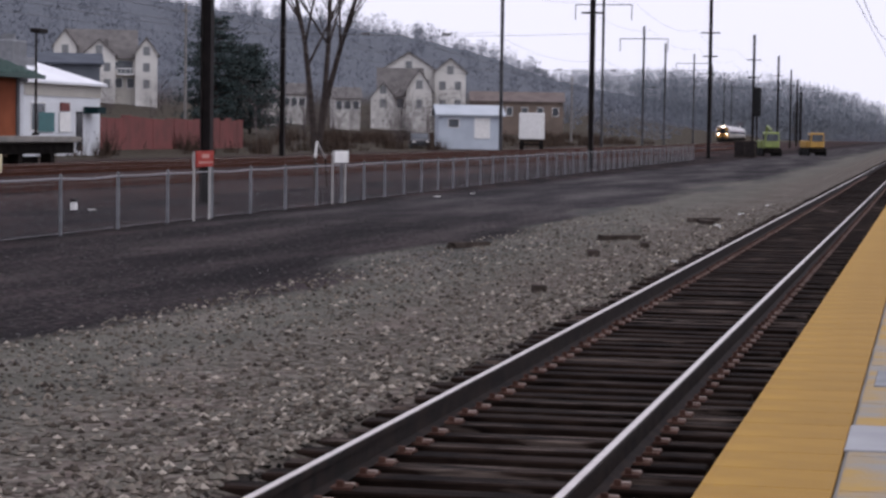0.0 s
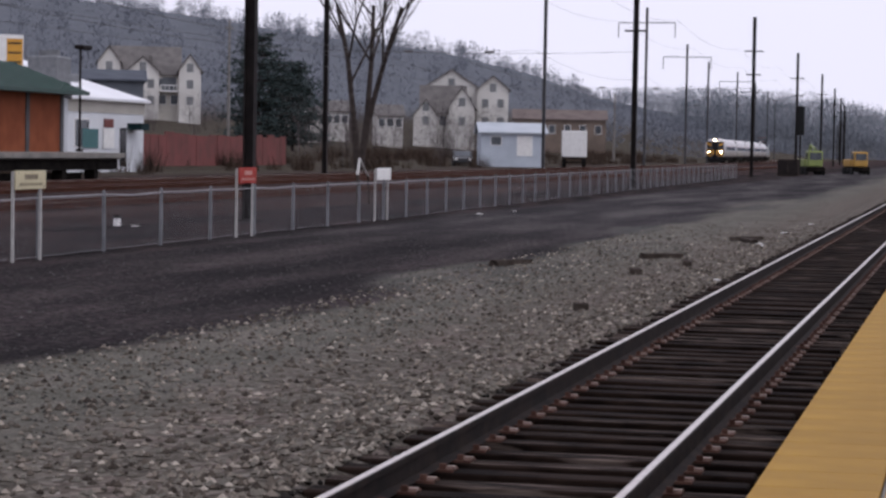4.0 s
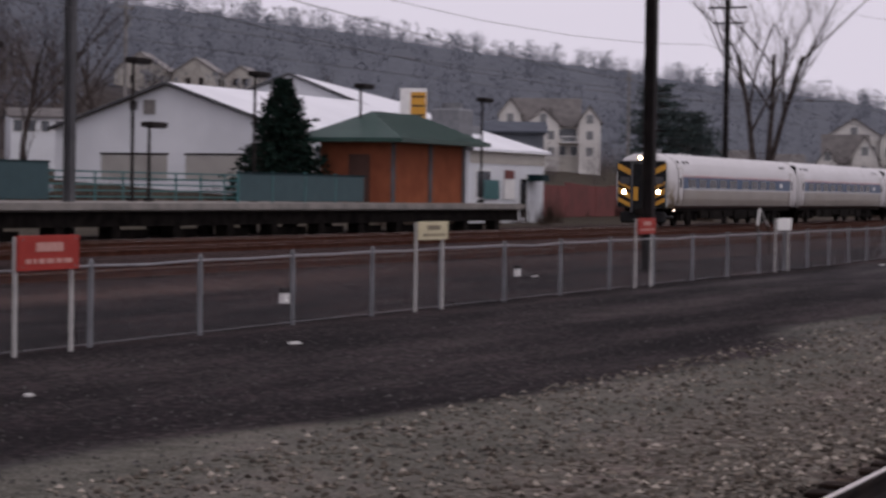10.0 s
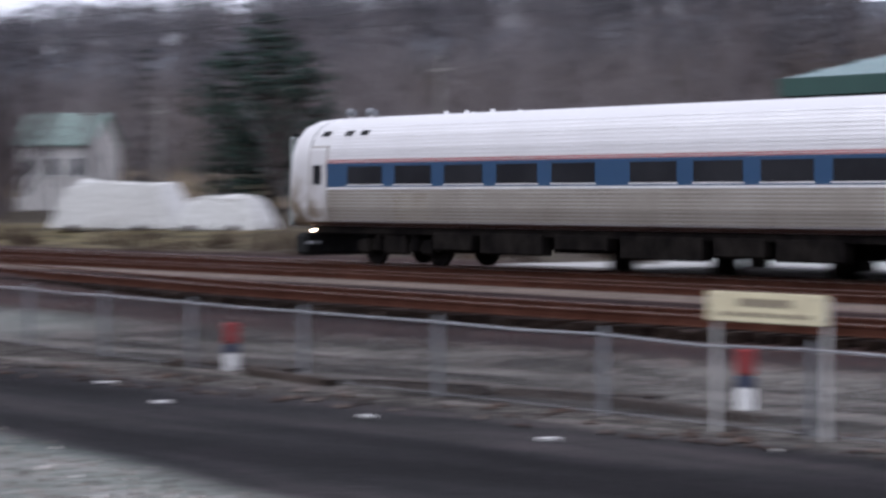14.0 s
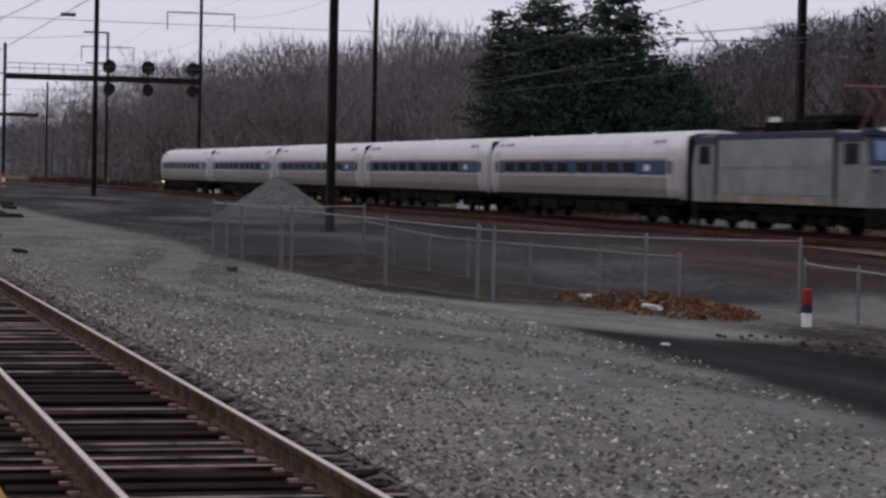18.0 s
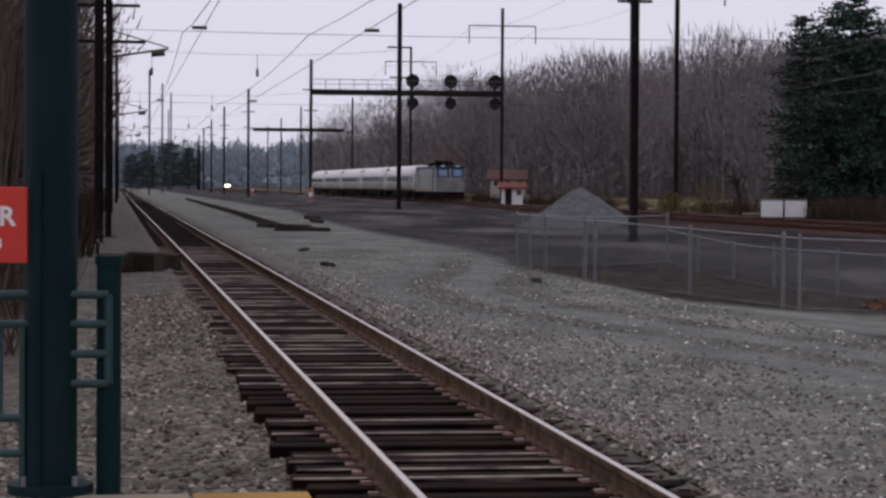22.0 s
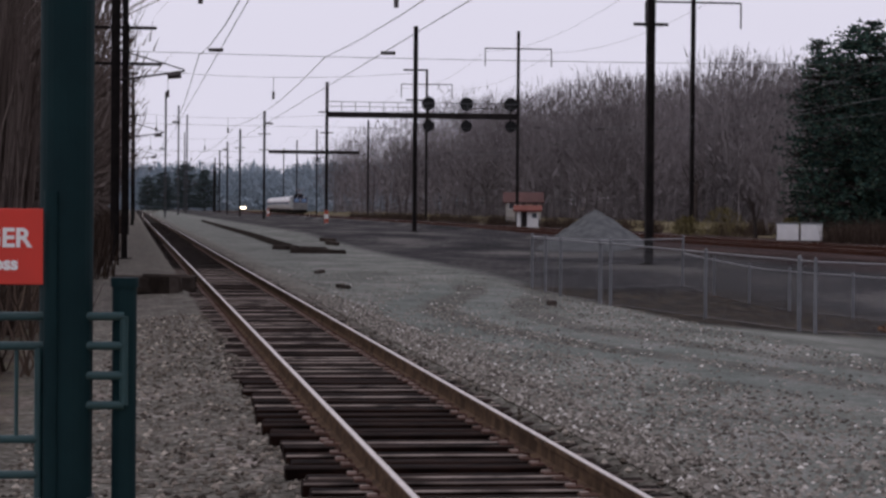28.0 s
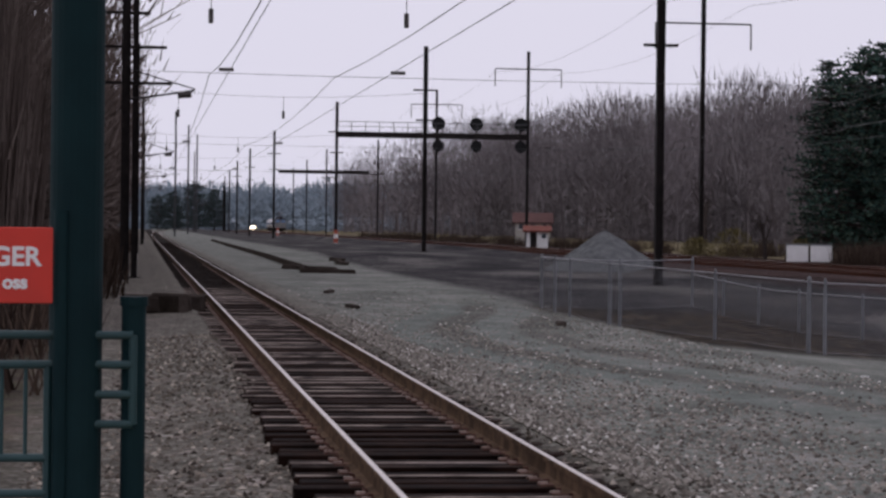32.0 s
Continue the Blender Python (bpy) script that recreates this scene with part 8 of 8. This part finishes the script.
# ---- small things on the ground ----
def gravel_pile():
    x, y = polar(-78.45, 122)
    t = thing("gravel_pile", pose(x, y, gz(x, y)), "steep pile of grey crushed stone inside the fence", "gravel pile")
    bm = B()
    rings = []
    rng = random.Random(3)
    for k in range(9):
        u = k / 8
        r, z = 3.35 * (1 - u) + 0.12, 2.15 * u ** 0.96
        ring = []
        for i in range(26):
            a = 6.283 * i / 26
            q = r * (1 + 0.10 * noise.noise((math.cos(a) * 1.5, math.sin(a) * 1.5, u * 3))) + rng.uniform(-0.06, 0.06)
            ring.append(bm.verts.new((q * math.cos(a), q * math.sin(a) * 0.95, z - 0.05 + rng.uniform(-0.05, 0.05))))
        rings.append(ring)
    for a, c in zip(rings, rings[1:]):
        for i in range(26):
            bm.faces.new((a[i], a[(i + 1) % 26], c[(i + 1) % 26], c[i]))
    bm.faces.new(rings[-1])
    part("mound", bm, M_PILE, t)


def stones():
    """Loose crushed stone where the camera looks closely."""
    rng = np.random.RandomState(4)
    base = np.array([(1, 0, 0), (-1, 0, 0), (0, 1, 0), (0, -1, 0), (0, 0, 1), (0, 0, -1)], float)
    fc = np.array([(0, 2, 4), (2, 1, 4), (1, 3, 4), (3, 0, 4), (2, 0, 5), (1, 2, 5), (3, 1, 5), (0, 3, 5)])
    spots, left_spots = [], []
    for sg in (1, -1):
        n_ = 14000
        xx = sg * (9.5 + 42 * rng.rand(n_) ** 1.7)
        yy = 3.9 + (5.2 * rng.rand(n_) ** 1.4 if sg > 0 else 3.6 * rng.rand(n_) ** 2.2)
        if sg > 0:
            xx = 9.5 + 66 * rng.rand(n_) ** 2.1
            keep = rng.rand(n_) > (xx - 34) / 42
            xx, yy = xx[keep], yy[keep]
        (spots if sg > 0 else left_spots).append(np.stack([xx, yy], 1))
    n_ = 16000
    left_spots.append(np.stack([-(12 + 78 * rng.rand(n_) ** 1.9), 4.6 + 7.0 * rng.rand(n_) ** 1.2], 1))
    n_ = 5000
    spots.append(np.stack([-(12.5 + 30 * rng.rand(n_) ** 1.5), -1.0 + 2.4 * rng.rand(n_)], 1))
    def heap_of(name, S, size, material, lift, label):
        V, F = [], []
        for i, (x, y) in enumerate(S):
            s = size * (0.7 + rng.rand()) * np.array([1, 0.65 + 0.5 * rng.rand(), 0.55 + 0.3 * rng.rand()])
            a = rng.rand() * 6.28
            q = base * s * (0.8 + 0.4 * rng.rand(6, 1))
            c, sn = math.cos(a), math.sin(a)
            V.append(np.stack([q[:, 0] * c - q[:, 1] * sn + x, q[:, 0] * sn + q[:, 1] * c + y, q[:, 2] + gz(x, y) + lift], 1))
            F.append(fc + 6 * i)
        tagged(pieces(name, np.concatenate(V), np.concatenate(F), material), label, "stones", kind="stuff")
    L = np.concatenate(left_spots)
    L = L[L[:, 1] < 8.9 + 0.15 * np.maximum(-L[:, 0] - 15, 0) + 0.7 * rng.rand(len(L))]
    away = L[:, 1] - 5.5 - np.minimum(0.012 * (L[:, 0] + 45) ** 2, 0.16 * np.abs(L[:, 0] + 45))
    L = L[((np.abs(away - 0.1) > 0.5) & (np.abs(away - 1.9) > 0.5) | (rng.rand(len(L)) < 0.3)) & (rng.rand(len(L)) > (-L[:, 0] - 38) / 50)]
    heap_of("loose_stones", L, 0.023, M_STONESL, 0.003, "loose pale grey crushed stones beside the single track")
    n_ = 8000
    xx = 9.0 + 34 * rng.rand(n_) ** 1.6
    spots.append(np.stack([-xx[:4000], 1.2 + 2.7 * rng.rand(4000)], 1))
    xx = xx[4000:]
    n_ = len(xx)
    heap_of("fouled_stones", np.stack([xx, 1.2 + 2.7 * rng.rand(n_)], 1), 0.026, M_FOUL, 0.0, "dark oily stones between the ties")
    heap_of("loose_stones", np.concatenate(spots), 0.026, M_STONES, 0.008, "loose grey and pale crushed stones beside the near track")
    n_ = 7000
    heap_of("grit", np.stack([11 + 45 * rng.rand(n_) ** 1.3, 6.5 + 9.5 * rng.rand(n_)], 1), 0.016, M_GRIT, 0.004, "fine dark grit on the worn strip")


def debris():
    rng = random.Random(9)

    def slab(name, x, y, l, w, hgt, turn, m, label, cat, grp, up=0.0):
        t = thing(name, pose(x, y, gz(x, y) + up, 0, rng.uniform(-2, 2), turn), label, cat, grp)
        bm = box(B(), -l / 2, -w / 2, -0.02, l / 2, w / 2, hgt, bevel=min(0.01, hgt * 0.3))
        for v in bm.verts:
            v.co += Vector((rng.uniform(-0.04, 0.04) * l, rng.uniform(-0.12, 0.12) * w, rng.uniform(-0.1, 0.1) * hgt))
        part("piece", bm, m, t)
    for x, y, l, tn in ((31.2, 5.25, 0.25, 20), (43, 8.6, 1.6, -12), (41.3, 5.95, 0.9, 10), (47.5, 6.3, 1.3, -30), (44.5, 5.4, 0.6, 5), (57, 5.4, 1.5, 15), (58.5, 5.6, 1.1, -35), (-62, 5.7, 0.9, 10), (-76, 6.2, 1.0, -15), (-52, 9.6, 0.4, 0)):
        slab("timber_scrap", x, y, l, 0.18, 0.10, tn, M_PLANK, "dark scrap of old timber on the stones", "timber scrap", "timber scraps")
    for k, (xa, xb, dy) in enumerate(((-112, -150, -0.15), (-113, -152, 0.3), (-151, -192, -0.1), (-153, -194, 0.35), (-193, -236, -0.1), (-195, -238, 0.35), (-237, -300, 0.0), (-239, -310, 0.4))):
        t = thing("spare_rail", pose(0, 0, 0), "long rusty spare rail lying beside the single track", "rail", "spare rails")
        part("bar", extrude_profile(B(), RAIL_P, [(x, 8.1 + dy - 0.005 * (x + 118), gz(x, 8.1 + dy) + 0.2, 0, 1) for x in (xa, (xa + xb) / 2, xb)]), M_PLANK, t)
    for x, y, tn in ((-54, 0.55, 80), (-55.1, 0.9, 65), (-56.0, 0.3, 95), (-53.4, 0.75, 20)):
        slab("old_tie", x, y, 1.3, 0.24, 0.35, tn, M_PLANK, "old wooden tie lying on the ground", "timber", "old ties")
    for x, dy, tn in ((-108, 6.2, 70), (-112, 6.4, 20), (-128, 8.6, 8), (-136, 9.0, 12), (-116, 5.9, 85)):
        slab("old_tie", x, near_y(x) + dy, 2.6, 0.24, 0.2, tn, M_PLANK, "old wooden tie lying on the ground", "timber", "old ties")
    # Row of small dark blocks, added for a line of dark lumps.
    x = 7.0
    while x < 27:
        slab("tie_stub", x, 20.0 + rng.uniform(-0.25, 0.25), rng.uniform(0.22, 0.4), 0.24, 0.16, rng.uniform(60, 120), M_PLANK, "small dark block sticking out of the dirt", "timber", "tie stubs")
        x += rng.uniform(0.7, 1.3)
    for x, y in ((71.3, 4.85), (64, 5.1), (55.5, 5.0), (52, 4.6), (60, 6.0), (75.5, 16.2), (80, 15.9), (-35.8, 11.6), (-31.8, 12.4), (-24, 14.3), (57, 21.5), (40, 20.2), (29.5, 14.8), (-28, 15.8), (-21, 15.2), (-17.5, 14.9), (36.5, 3.95), (20.5, 13.4), (14.2, 18.3), (15.4, 18.0), (10.8, 17.7), (22.3, 18.9), (6.5, 18.4), (-3, 18.8), (-9, 18.2)):
        slab("litter", x, y, rng.uniform(0.10, 0.26), rng.uniform(0.06, 0.12), 0.03, rng.uniform(0, 180), M_SNOW, "scrap of white litter on the ground", "litter", "scraps of litter")
    # heap of brown leaves and broken white scraps by the fence
    t = thing("leaf_heap", pose(-45.6, 17.4, gz(-45.6, 17.4)), "low heap of brown leaves and brush against the fence", "leaf heap")
    V, F = [], []
    r2 = random.Random(12)
    for i in range(3600):
        a, q = r2.uniform(0, 6.28), r2.random() ** 0.6
        x, y = 4.6 * q * math.cos(a), 1.5 * q * math.sin(a)
        z = 0.26 * (1 - q) + r2.uniform(0, 0.06)
        s = r2.uniform(0.05, 0.12)
        b0 = len(V)
        for k in range(3):
            V.append((x + r2.uniform(-s, s), y + r2.uniform(-s, s), z + r2.uniform(-0.4 * s, s)))
        F.append((b0, b0 + 1, b0 + 2))
    pieces("leaves", V, F, island_mat("dead_leaves", [(0, (0.06, 0.03, 0.018)), (0.6, (0.15, 0.07, 0.035)), (1, (0.23, 0.13, 0.07))]), t)
    for dx, dy, tn in ((-1.5, -0.4, 20), (-1.1, -0.6, -25), (1.0, 0.2, 60), (0.7, 0.1, -40), (2.5, -0.5, 5)):
        slab("white_scrap", -45.6 + dx, 17.0 + dy, 0.75, 0.12, 0.07, tn, M_SNOW, "broken white board on the leaf heap", "scrap", "white scraps", 0.14)
    for i in range(5):
        slab("old_tie", -19 - i * 2.6, 18.4 + rng.uniform(-0.4, 0.5), 2.6, 0.22, 0.1, rng.uniform(-12, 12), M_PLANK, "old wooden tie lying on the ground", "timber", "old ties")
    t = thing("broken_limb", pose(80.2, 22.0, gz(80.2, 22.0)), "bent pale broken limb lying behind the fence", "branch")
    part("stem", tube(B(), (0.9, 0, -0.05), (1.3, 0.1, 1.15), 0.05, n=7), M_PLANK, t, "dark lower stem")
    part("stem", tube(B(), (4.6, 0.5, -0.05), (4.3, 0.5, 1.1), 0.04, n=7), M_PLANK, t, "dark lower stem")
    bm = tube(B(), (1.3, 0.1, 1.15), (1.9, 0.2, 1.75), 0.06, 0.05, n=7)
    tube(bm, (1.9, 0.2, 1.75), (4.3, 0.5, 1.1), 0.05, 0.03, n=7)
    part("wood", bm, M_SIGNPOST, t)
    r3 = np.random.RandomState(31)
    base = np.array([(1, 0, 0), (-1, 0, 0), (0, 1, 0), (0, -1, 0), (0, 0, 1), (0, 0, -1)], float)
    fc = np.array([(0, 2, 4), (2, 1, 4), (1, 3, 4), (3, 0, 4), (2, 0, 5), (1, 2, 5), (3, 1, 5), (0, 3, 5)])
    V, F = [], []
    for i in range(420):
        x = -37 + 27 * r3.rand()
        y = 15.2 + 0.03 * (x + 37) + 1.9 * r3.rand() ** 1.4
        q = base * (0.02 + 0.08 * r3.rand() ** 3) * np.array([1.3, 0.9, 0.6]) * (0.7 + 0.6 * r3.rand(6, 1))
        V.append(q + np.array([x, y, gz(x, y) + 0.02]))
        F.append(fc + 6 * i)
    tagged(pieces("rubble", np.concatenate(V), np.concatenate(F), island_mat("mixed_rubble", [(0.0, (0.02, 0.015, 0.014)), (0.6, (0.07, 0.046, 0.036)), (0.9, (0.13, 0.105, 0.092)), (1.0, (0.42, 0.40, 0.38))])), "broken stones and brown leaves along the fence", "rubble", kind="stuff")
    # white tarpaulin bundles behind the main line
    for az, d, l, hh in ((-60.2, 105, 6.5, 2.3), (-57.6, 100, 4, 1.5)):
        x, y = polar(az, d)
        t = thing("tarpaulin_stack", pose(x, y, gz(x, y), 0, 0, 20), "stack under a white tarpaulin behind the tracks", "stack", "tarpaulin stacks")
        bm = box(B(), -l / 2, -0.9, -0.1, l / 2, 0.9, hh, bevel=0.15)
        bmesh.ops.subdivide_edges(bm, edges=bm.edges[:], cuts=2)
        for v in bm.verts:
            u = min(1.0, max(0.0, v.co.z / hh))
            v.co.x *= 1.1 - 0.3 * u * u
            v.co.y *= 1.1 - 0.4 * u
            v.co.z *= 1.0 - 0.32 * abs(v.co.x / l) + (0.22 if hh > 1.4 else 0.05) * noise.noise((v.co.x * 0.8, v.co.y, l))
            v.co += Vector((rng.uniform(-0.06, 0.06), rng.uniform(-0.06, 0.06), rng.uniform(-0.08, 0.08)))
        part("cover", bm, M_SNOW, t)
        for u in (-0.3, 0.3):
            bx("weight", M_PLANK, t, u * l - 0.2, -1.25, -0.1, u * l + 0.2, -1.0, 0.18, bevel=0.03)
    for az in (-73.72, -73.14):
        x, y = polar(az, 139)
        k = thing("equipment_cabinet", pose(x, y, gz(x, y), 0, 0, 73), "white metal equipment cabinet behind the main line", "cabinet", "white cabinets")
        bx("body", M_SIGNWH, k, -0.64, -0.5, -0.1, 0.64, 0.5, 1.0, bevel=0.03)
        bx("lid", M_GALV, k, -0.67, -0.53, 1.0, 0.67, 0.53, 1.08, bevel=0.02)
        for u in (-0.6, 0.02):
            bx("door", M_WHITE, k, u, -0.52, 0.08, u + 0.58, -0.502, 0.92)
        bx("base", M_UNDER, k, -0.66, -0.52, -0.12, 0.66, 0.52, 0.03)
    # wrapped bales in a row beside a dark-trunked tree
    for i in range(8):
        x, y = polar(-67.75 + 0.30 * i, 100)
        k = thing("wrapped_bale", pose(x, y, gz(x, y), 0, 0, 67 + rng.uniform(-4, 4)), "bale wrapped in greenish white plastic beside the line", "bale", "wrapped bales")
        bm = box(B(), -0.275, -0.6, -0.05, 0.275, 0.6, 1.02 + rng.uniform(-0.04, 0.05), bevel=0.06)
        for v in bm.verts:
            v.co += Vector((rng.uniform(-0.02, 0.02), rng.uniform(-0.04, 0.04), rng.uniform(-0.025, 0.025)))
        part("wrap", bm, M_WRAP, k)
        bx("strap", M_GREYPOLE, k, -0.30, -0.64, 0.5, 0.30, 0.64, 0.53)
    # low olive shrubs in front of the woods
    r4 = random.Random(44)
    for az, d, w, hh in ((-75.3, 160, 3.6, 1.9), (-76.2, 165, 2.6, 1.2), (-73.6, 158, 2.4, 1.3), (-68.0, 132, 2.0, 1.0)):
        x, y = polar(az, d)
        k = thing("shrub", pose(x, y, gz(x, y)), "low olive yellow shrub in front of the woods", "shrub", "olive shrubs")
        V, F = [], []
        for _ in range(900):
            a, q, u = r4.uniform(0, 6.283), r4.random() ** 0.5, r4.random()
            rr = w / 2 * q * math.sqrt(max(0.05, 1 - u * u))
            p = Vector((rr * math.cos(a), rr * math.sin(a), hh * u))
            e = p + Vector((math.cos(a) * 0.15 + r4.uniform(-0.1, 0.1), math.sin(a) * 0.15 + r4.uniform(-0.1, 0.1), r4.uniform(0.05, 0.3)))
            c = (e - p).cross(Vector((r4.uniform(-0.6, 0.6), r4.uniform(-0.6, 0.6), 0.7))).normalized() * 0.03
            b0 = len(V)
            V += [tuple(p - c), tuple(p + c), tuple(e)]
            F.append((b0, b0 + 1, b0 + 2))
        pieces("foliage", V, F, M_OLIVE, k)
    # distant headlight of a road vehicle at the vanishing end
    x, y = polar(-87.25, 900)
    d = thing("distant_car", pose(x, y, gz(x, y)), "far car with bright headlights", "car")
    bx("body", MATS["car_black"], d, -1, -1, 0.3, 1, 1, 1.6, bevel=0.2)
    bx("headlight", M_HEADW, d, 1.0, -1.1, 0.7, 1.1, 1.1, 1.5)


# ---- put the place together ----
near_platform()
platform_end()
FENCE_R = [(205, 20.7), (150, 19.6), (96, 18.2), (64, 17.3), (40, 17.0), (24, 16.75), (8, 16.8), (-4, 16.95), (-16, 17.1), (-30, 18.4), (-44, 20.2)]
fence_run("fence", FENCE_R, (1.15, 1.15, 1.15, 1.15, 1.15, 1.12, 0.86, 0.79, 0.90, 1.0, 1.05), 3.35, "galvanised chain-link fence along the yard", "fences")
fence_run("fence", [(-44, 20.1), (-46.2, 14.1), (-54.2, 11.45), (-59.4, 11.2), (-66, 11.6), (-70.5, 17.2)], 1.5, 3.6, "galvanised chain-link fence closing a small compound", "fences")
fence_run("fence", [(-70.5, 17.2), (-58, 17.0), (-47, 18.6)], 1.05, 4.2, "low chain-link fence at the back of the compound", "fences")
for gx, gy in ((-46.75, 13.92), (-55.3, 11.42)):
    gp = thing("gate_post", pose(gx, gy, gz(gx, gy)), "galvanised gate post beside the fence corner", "post", "gate posts")
    part("shaft", tube(B(), (0, 0, -0.1), (0, 0, 1.55), 0.05, n=10), M_GALV, gp)
    part("cap", tube(B(), (0, 0, 1.55), (0, 0, 1.62), 0.055, 0.02, n=10), M_GALV, gp)
for sx, sy, sw, sk, st, sb in ((38.6, 16.9, 1.25, "cream", 1.66, 0.34), (51.8, 17.0, 1.2, "red", 1.66, 0.38), (65.8, 17.3, 1.5, "white", 1.58, 0.36), (25.05, 16.6, 1.35, "red", 1.57, 0.46), (12.33, 16.65, 1.42, "cream", 1.50, 0.30), (-4.1, 16.85, 1.55, "red", 1.50, 0.42), (-17.25, 17.0, 1.55, "cream", 1.48, 0.31)):
    track_sign(sx, sy, sw, sk, st, sb)
for px_, py_ in ((57, 22), (40, 20.3), (27.6, 19.8), (15.8, 19.5), (4.7, 21.4), (-7.8, 19.8), (-19, 19.2), (-29.2, 18.6), (-39.7, 18.3)):
    marker_post(px_, py_, px_ > 30)
switch_stand(24.85, 21.5)
masts()
wires()
gantry(-243, 20.5, 41.0, 11.7, (31.3, 35.4, 40.2))
gantry(-400, 23.6, 39.4, 11.4, ())
far_platform()
shelter()
back_railing()
for lx in (31.9, 43.0, 53.2, 62.8, 72.4, 81.9, 91.9, 106.2, 8.6, -2.0, -12.5, -23.5):
    platform_lamp(lx, 6.5)
for lx in (32.6, 54.0, 73.6):
    platform_lamp(lx, 4.2)
nb = thing("notice_board", pose(52.9, 44.0, PT), "white framed notice board on the platform", "notice board")
bx("board", M_SIGNWH, nb, 0, -0.05, 0.5, 1.4, 0.05, 2.3, bevel=0.01)
for u in (0.0, 1.32):
    bx("post", M_TEAL, nb, u, -0.04, 0, u + 0.08, 0.04, 2.6)
brick_hut()
walkway = thing("station_walk", pose(0, 0, 0), "pale concrete walk behind the high platform", "pavement", kind="structure")
bx("slab", mat("pale_concrete", (0.38, 0.37, 0.355), (0.29, 0.28, 0.27), 0.7, 0.9, 0, 0.2, 20), walkway, -50, 40.6, -0.2, 58, 51.0, 0.10)
parking()
houses()
yard_things()
woods()
single_trees()
gravel_pile()
debris()
stones()
track("main_track", lambda x: main_y(x), XS_MAIN, M_RUSTRAIL, M_RAILTOP, "main line track on brown ballast that carries the train", (-500, 420), (0, -1), zoff=0.2, tie_mat=M_TIE)
track("main_track", lambda x: main_y(x) - 4.7, XS_MAIN, M_RUSTRAIL, M_DULLHEAD, "second main line track with rusty rails", (-500, 420), (0, -1), zoff=0.2, tie_mat=M_TIE)
track("main_track", lambda x: main_y(x) - 4.7 - 6.1 * smooth(-78, -28, x), [x for x in XS_MAIN if x > -85], M_RUSTRAIL, M_DULLHEAD, "rusty siding track nearest the fence", (-70, 420), (0, -1), zoff=0.1, tie_mat=M_TIE)
track("near_track", near_y, XS_NEAR, M_RAIL, M_RAILTOP, "single track with dark wooden ties beside the platform", (-259.73, 320), (-74, 74))


# ---- what moves ----
SPEED, PASS_X, PASS_T, MAIN_Z = 41.0, -9.9, 13.0, 0.22
LAG = [(8, 0.0), (10, 1.0), (11, 0.7), (12, 0.65), (13, 0.0), (32, 0.0)]


def motions():
    for car, off in TRAIN:
        L = 15.6 if car.name.startswith("electric") else CAR_L
        rows = []
        for k in range(33):
            t = float(k)
            x = PASS_X - SPEED * (t - PASS_T) + off + lerp_table(LAG, t)
            ya, yb = main_y(x + 0.15 * L), main_y(x + 0.85 * L)
            turn = math.degrees(math.atan2(yb - ya, 0.7 * L))
            y0 = ya - 0.15 * L * math.tan(radians(turn))
            rows.append((t, pose(x, y0, MAIN_Z, 0, 0, turn)))
        walk(car, rows)


motions()
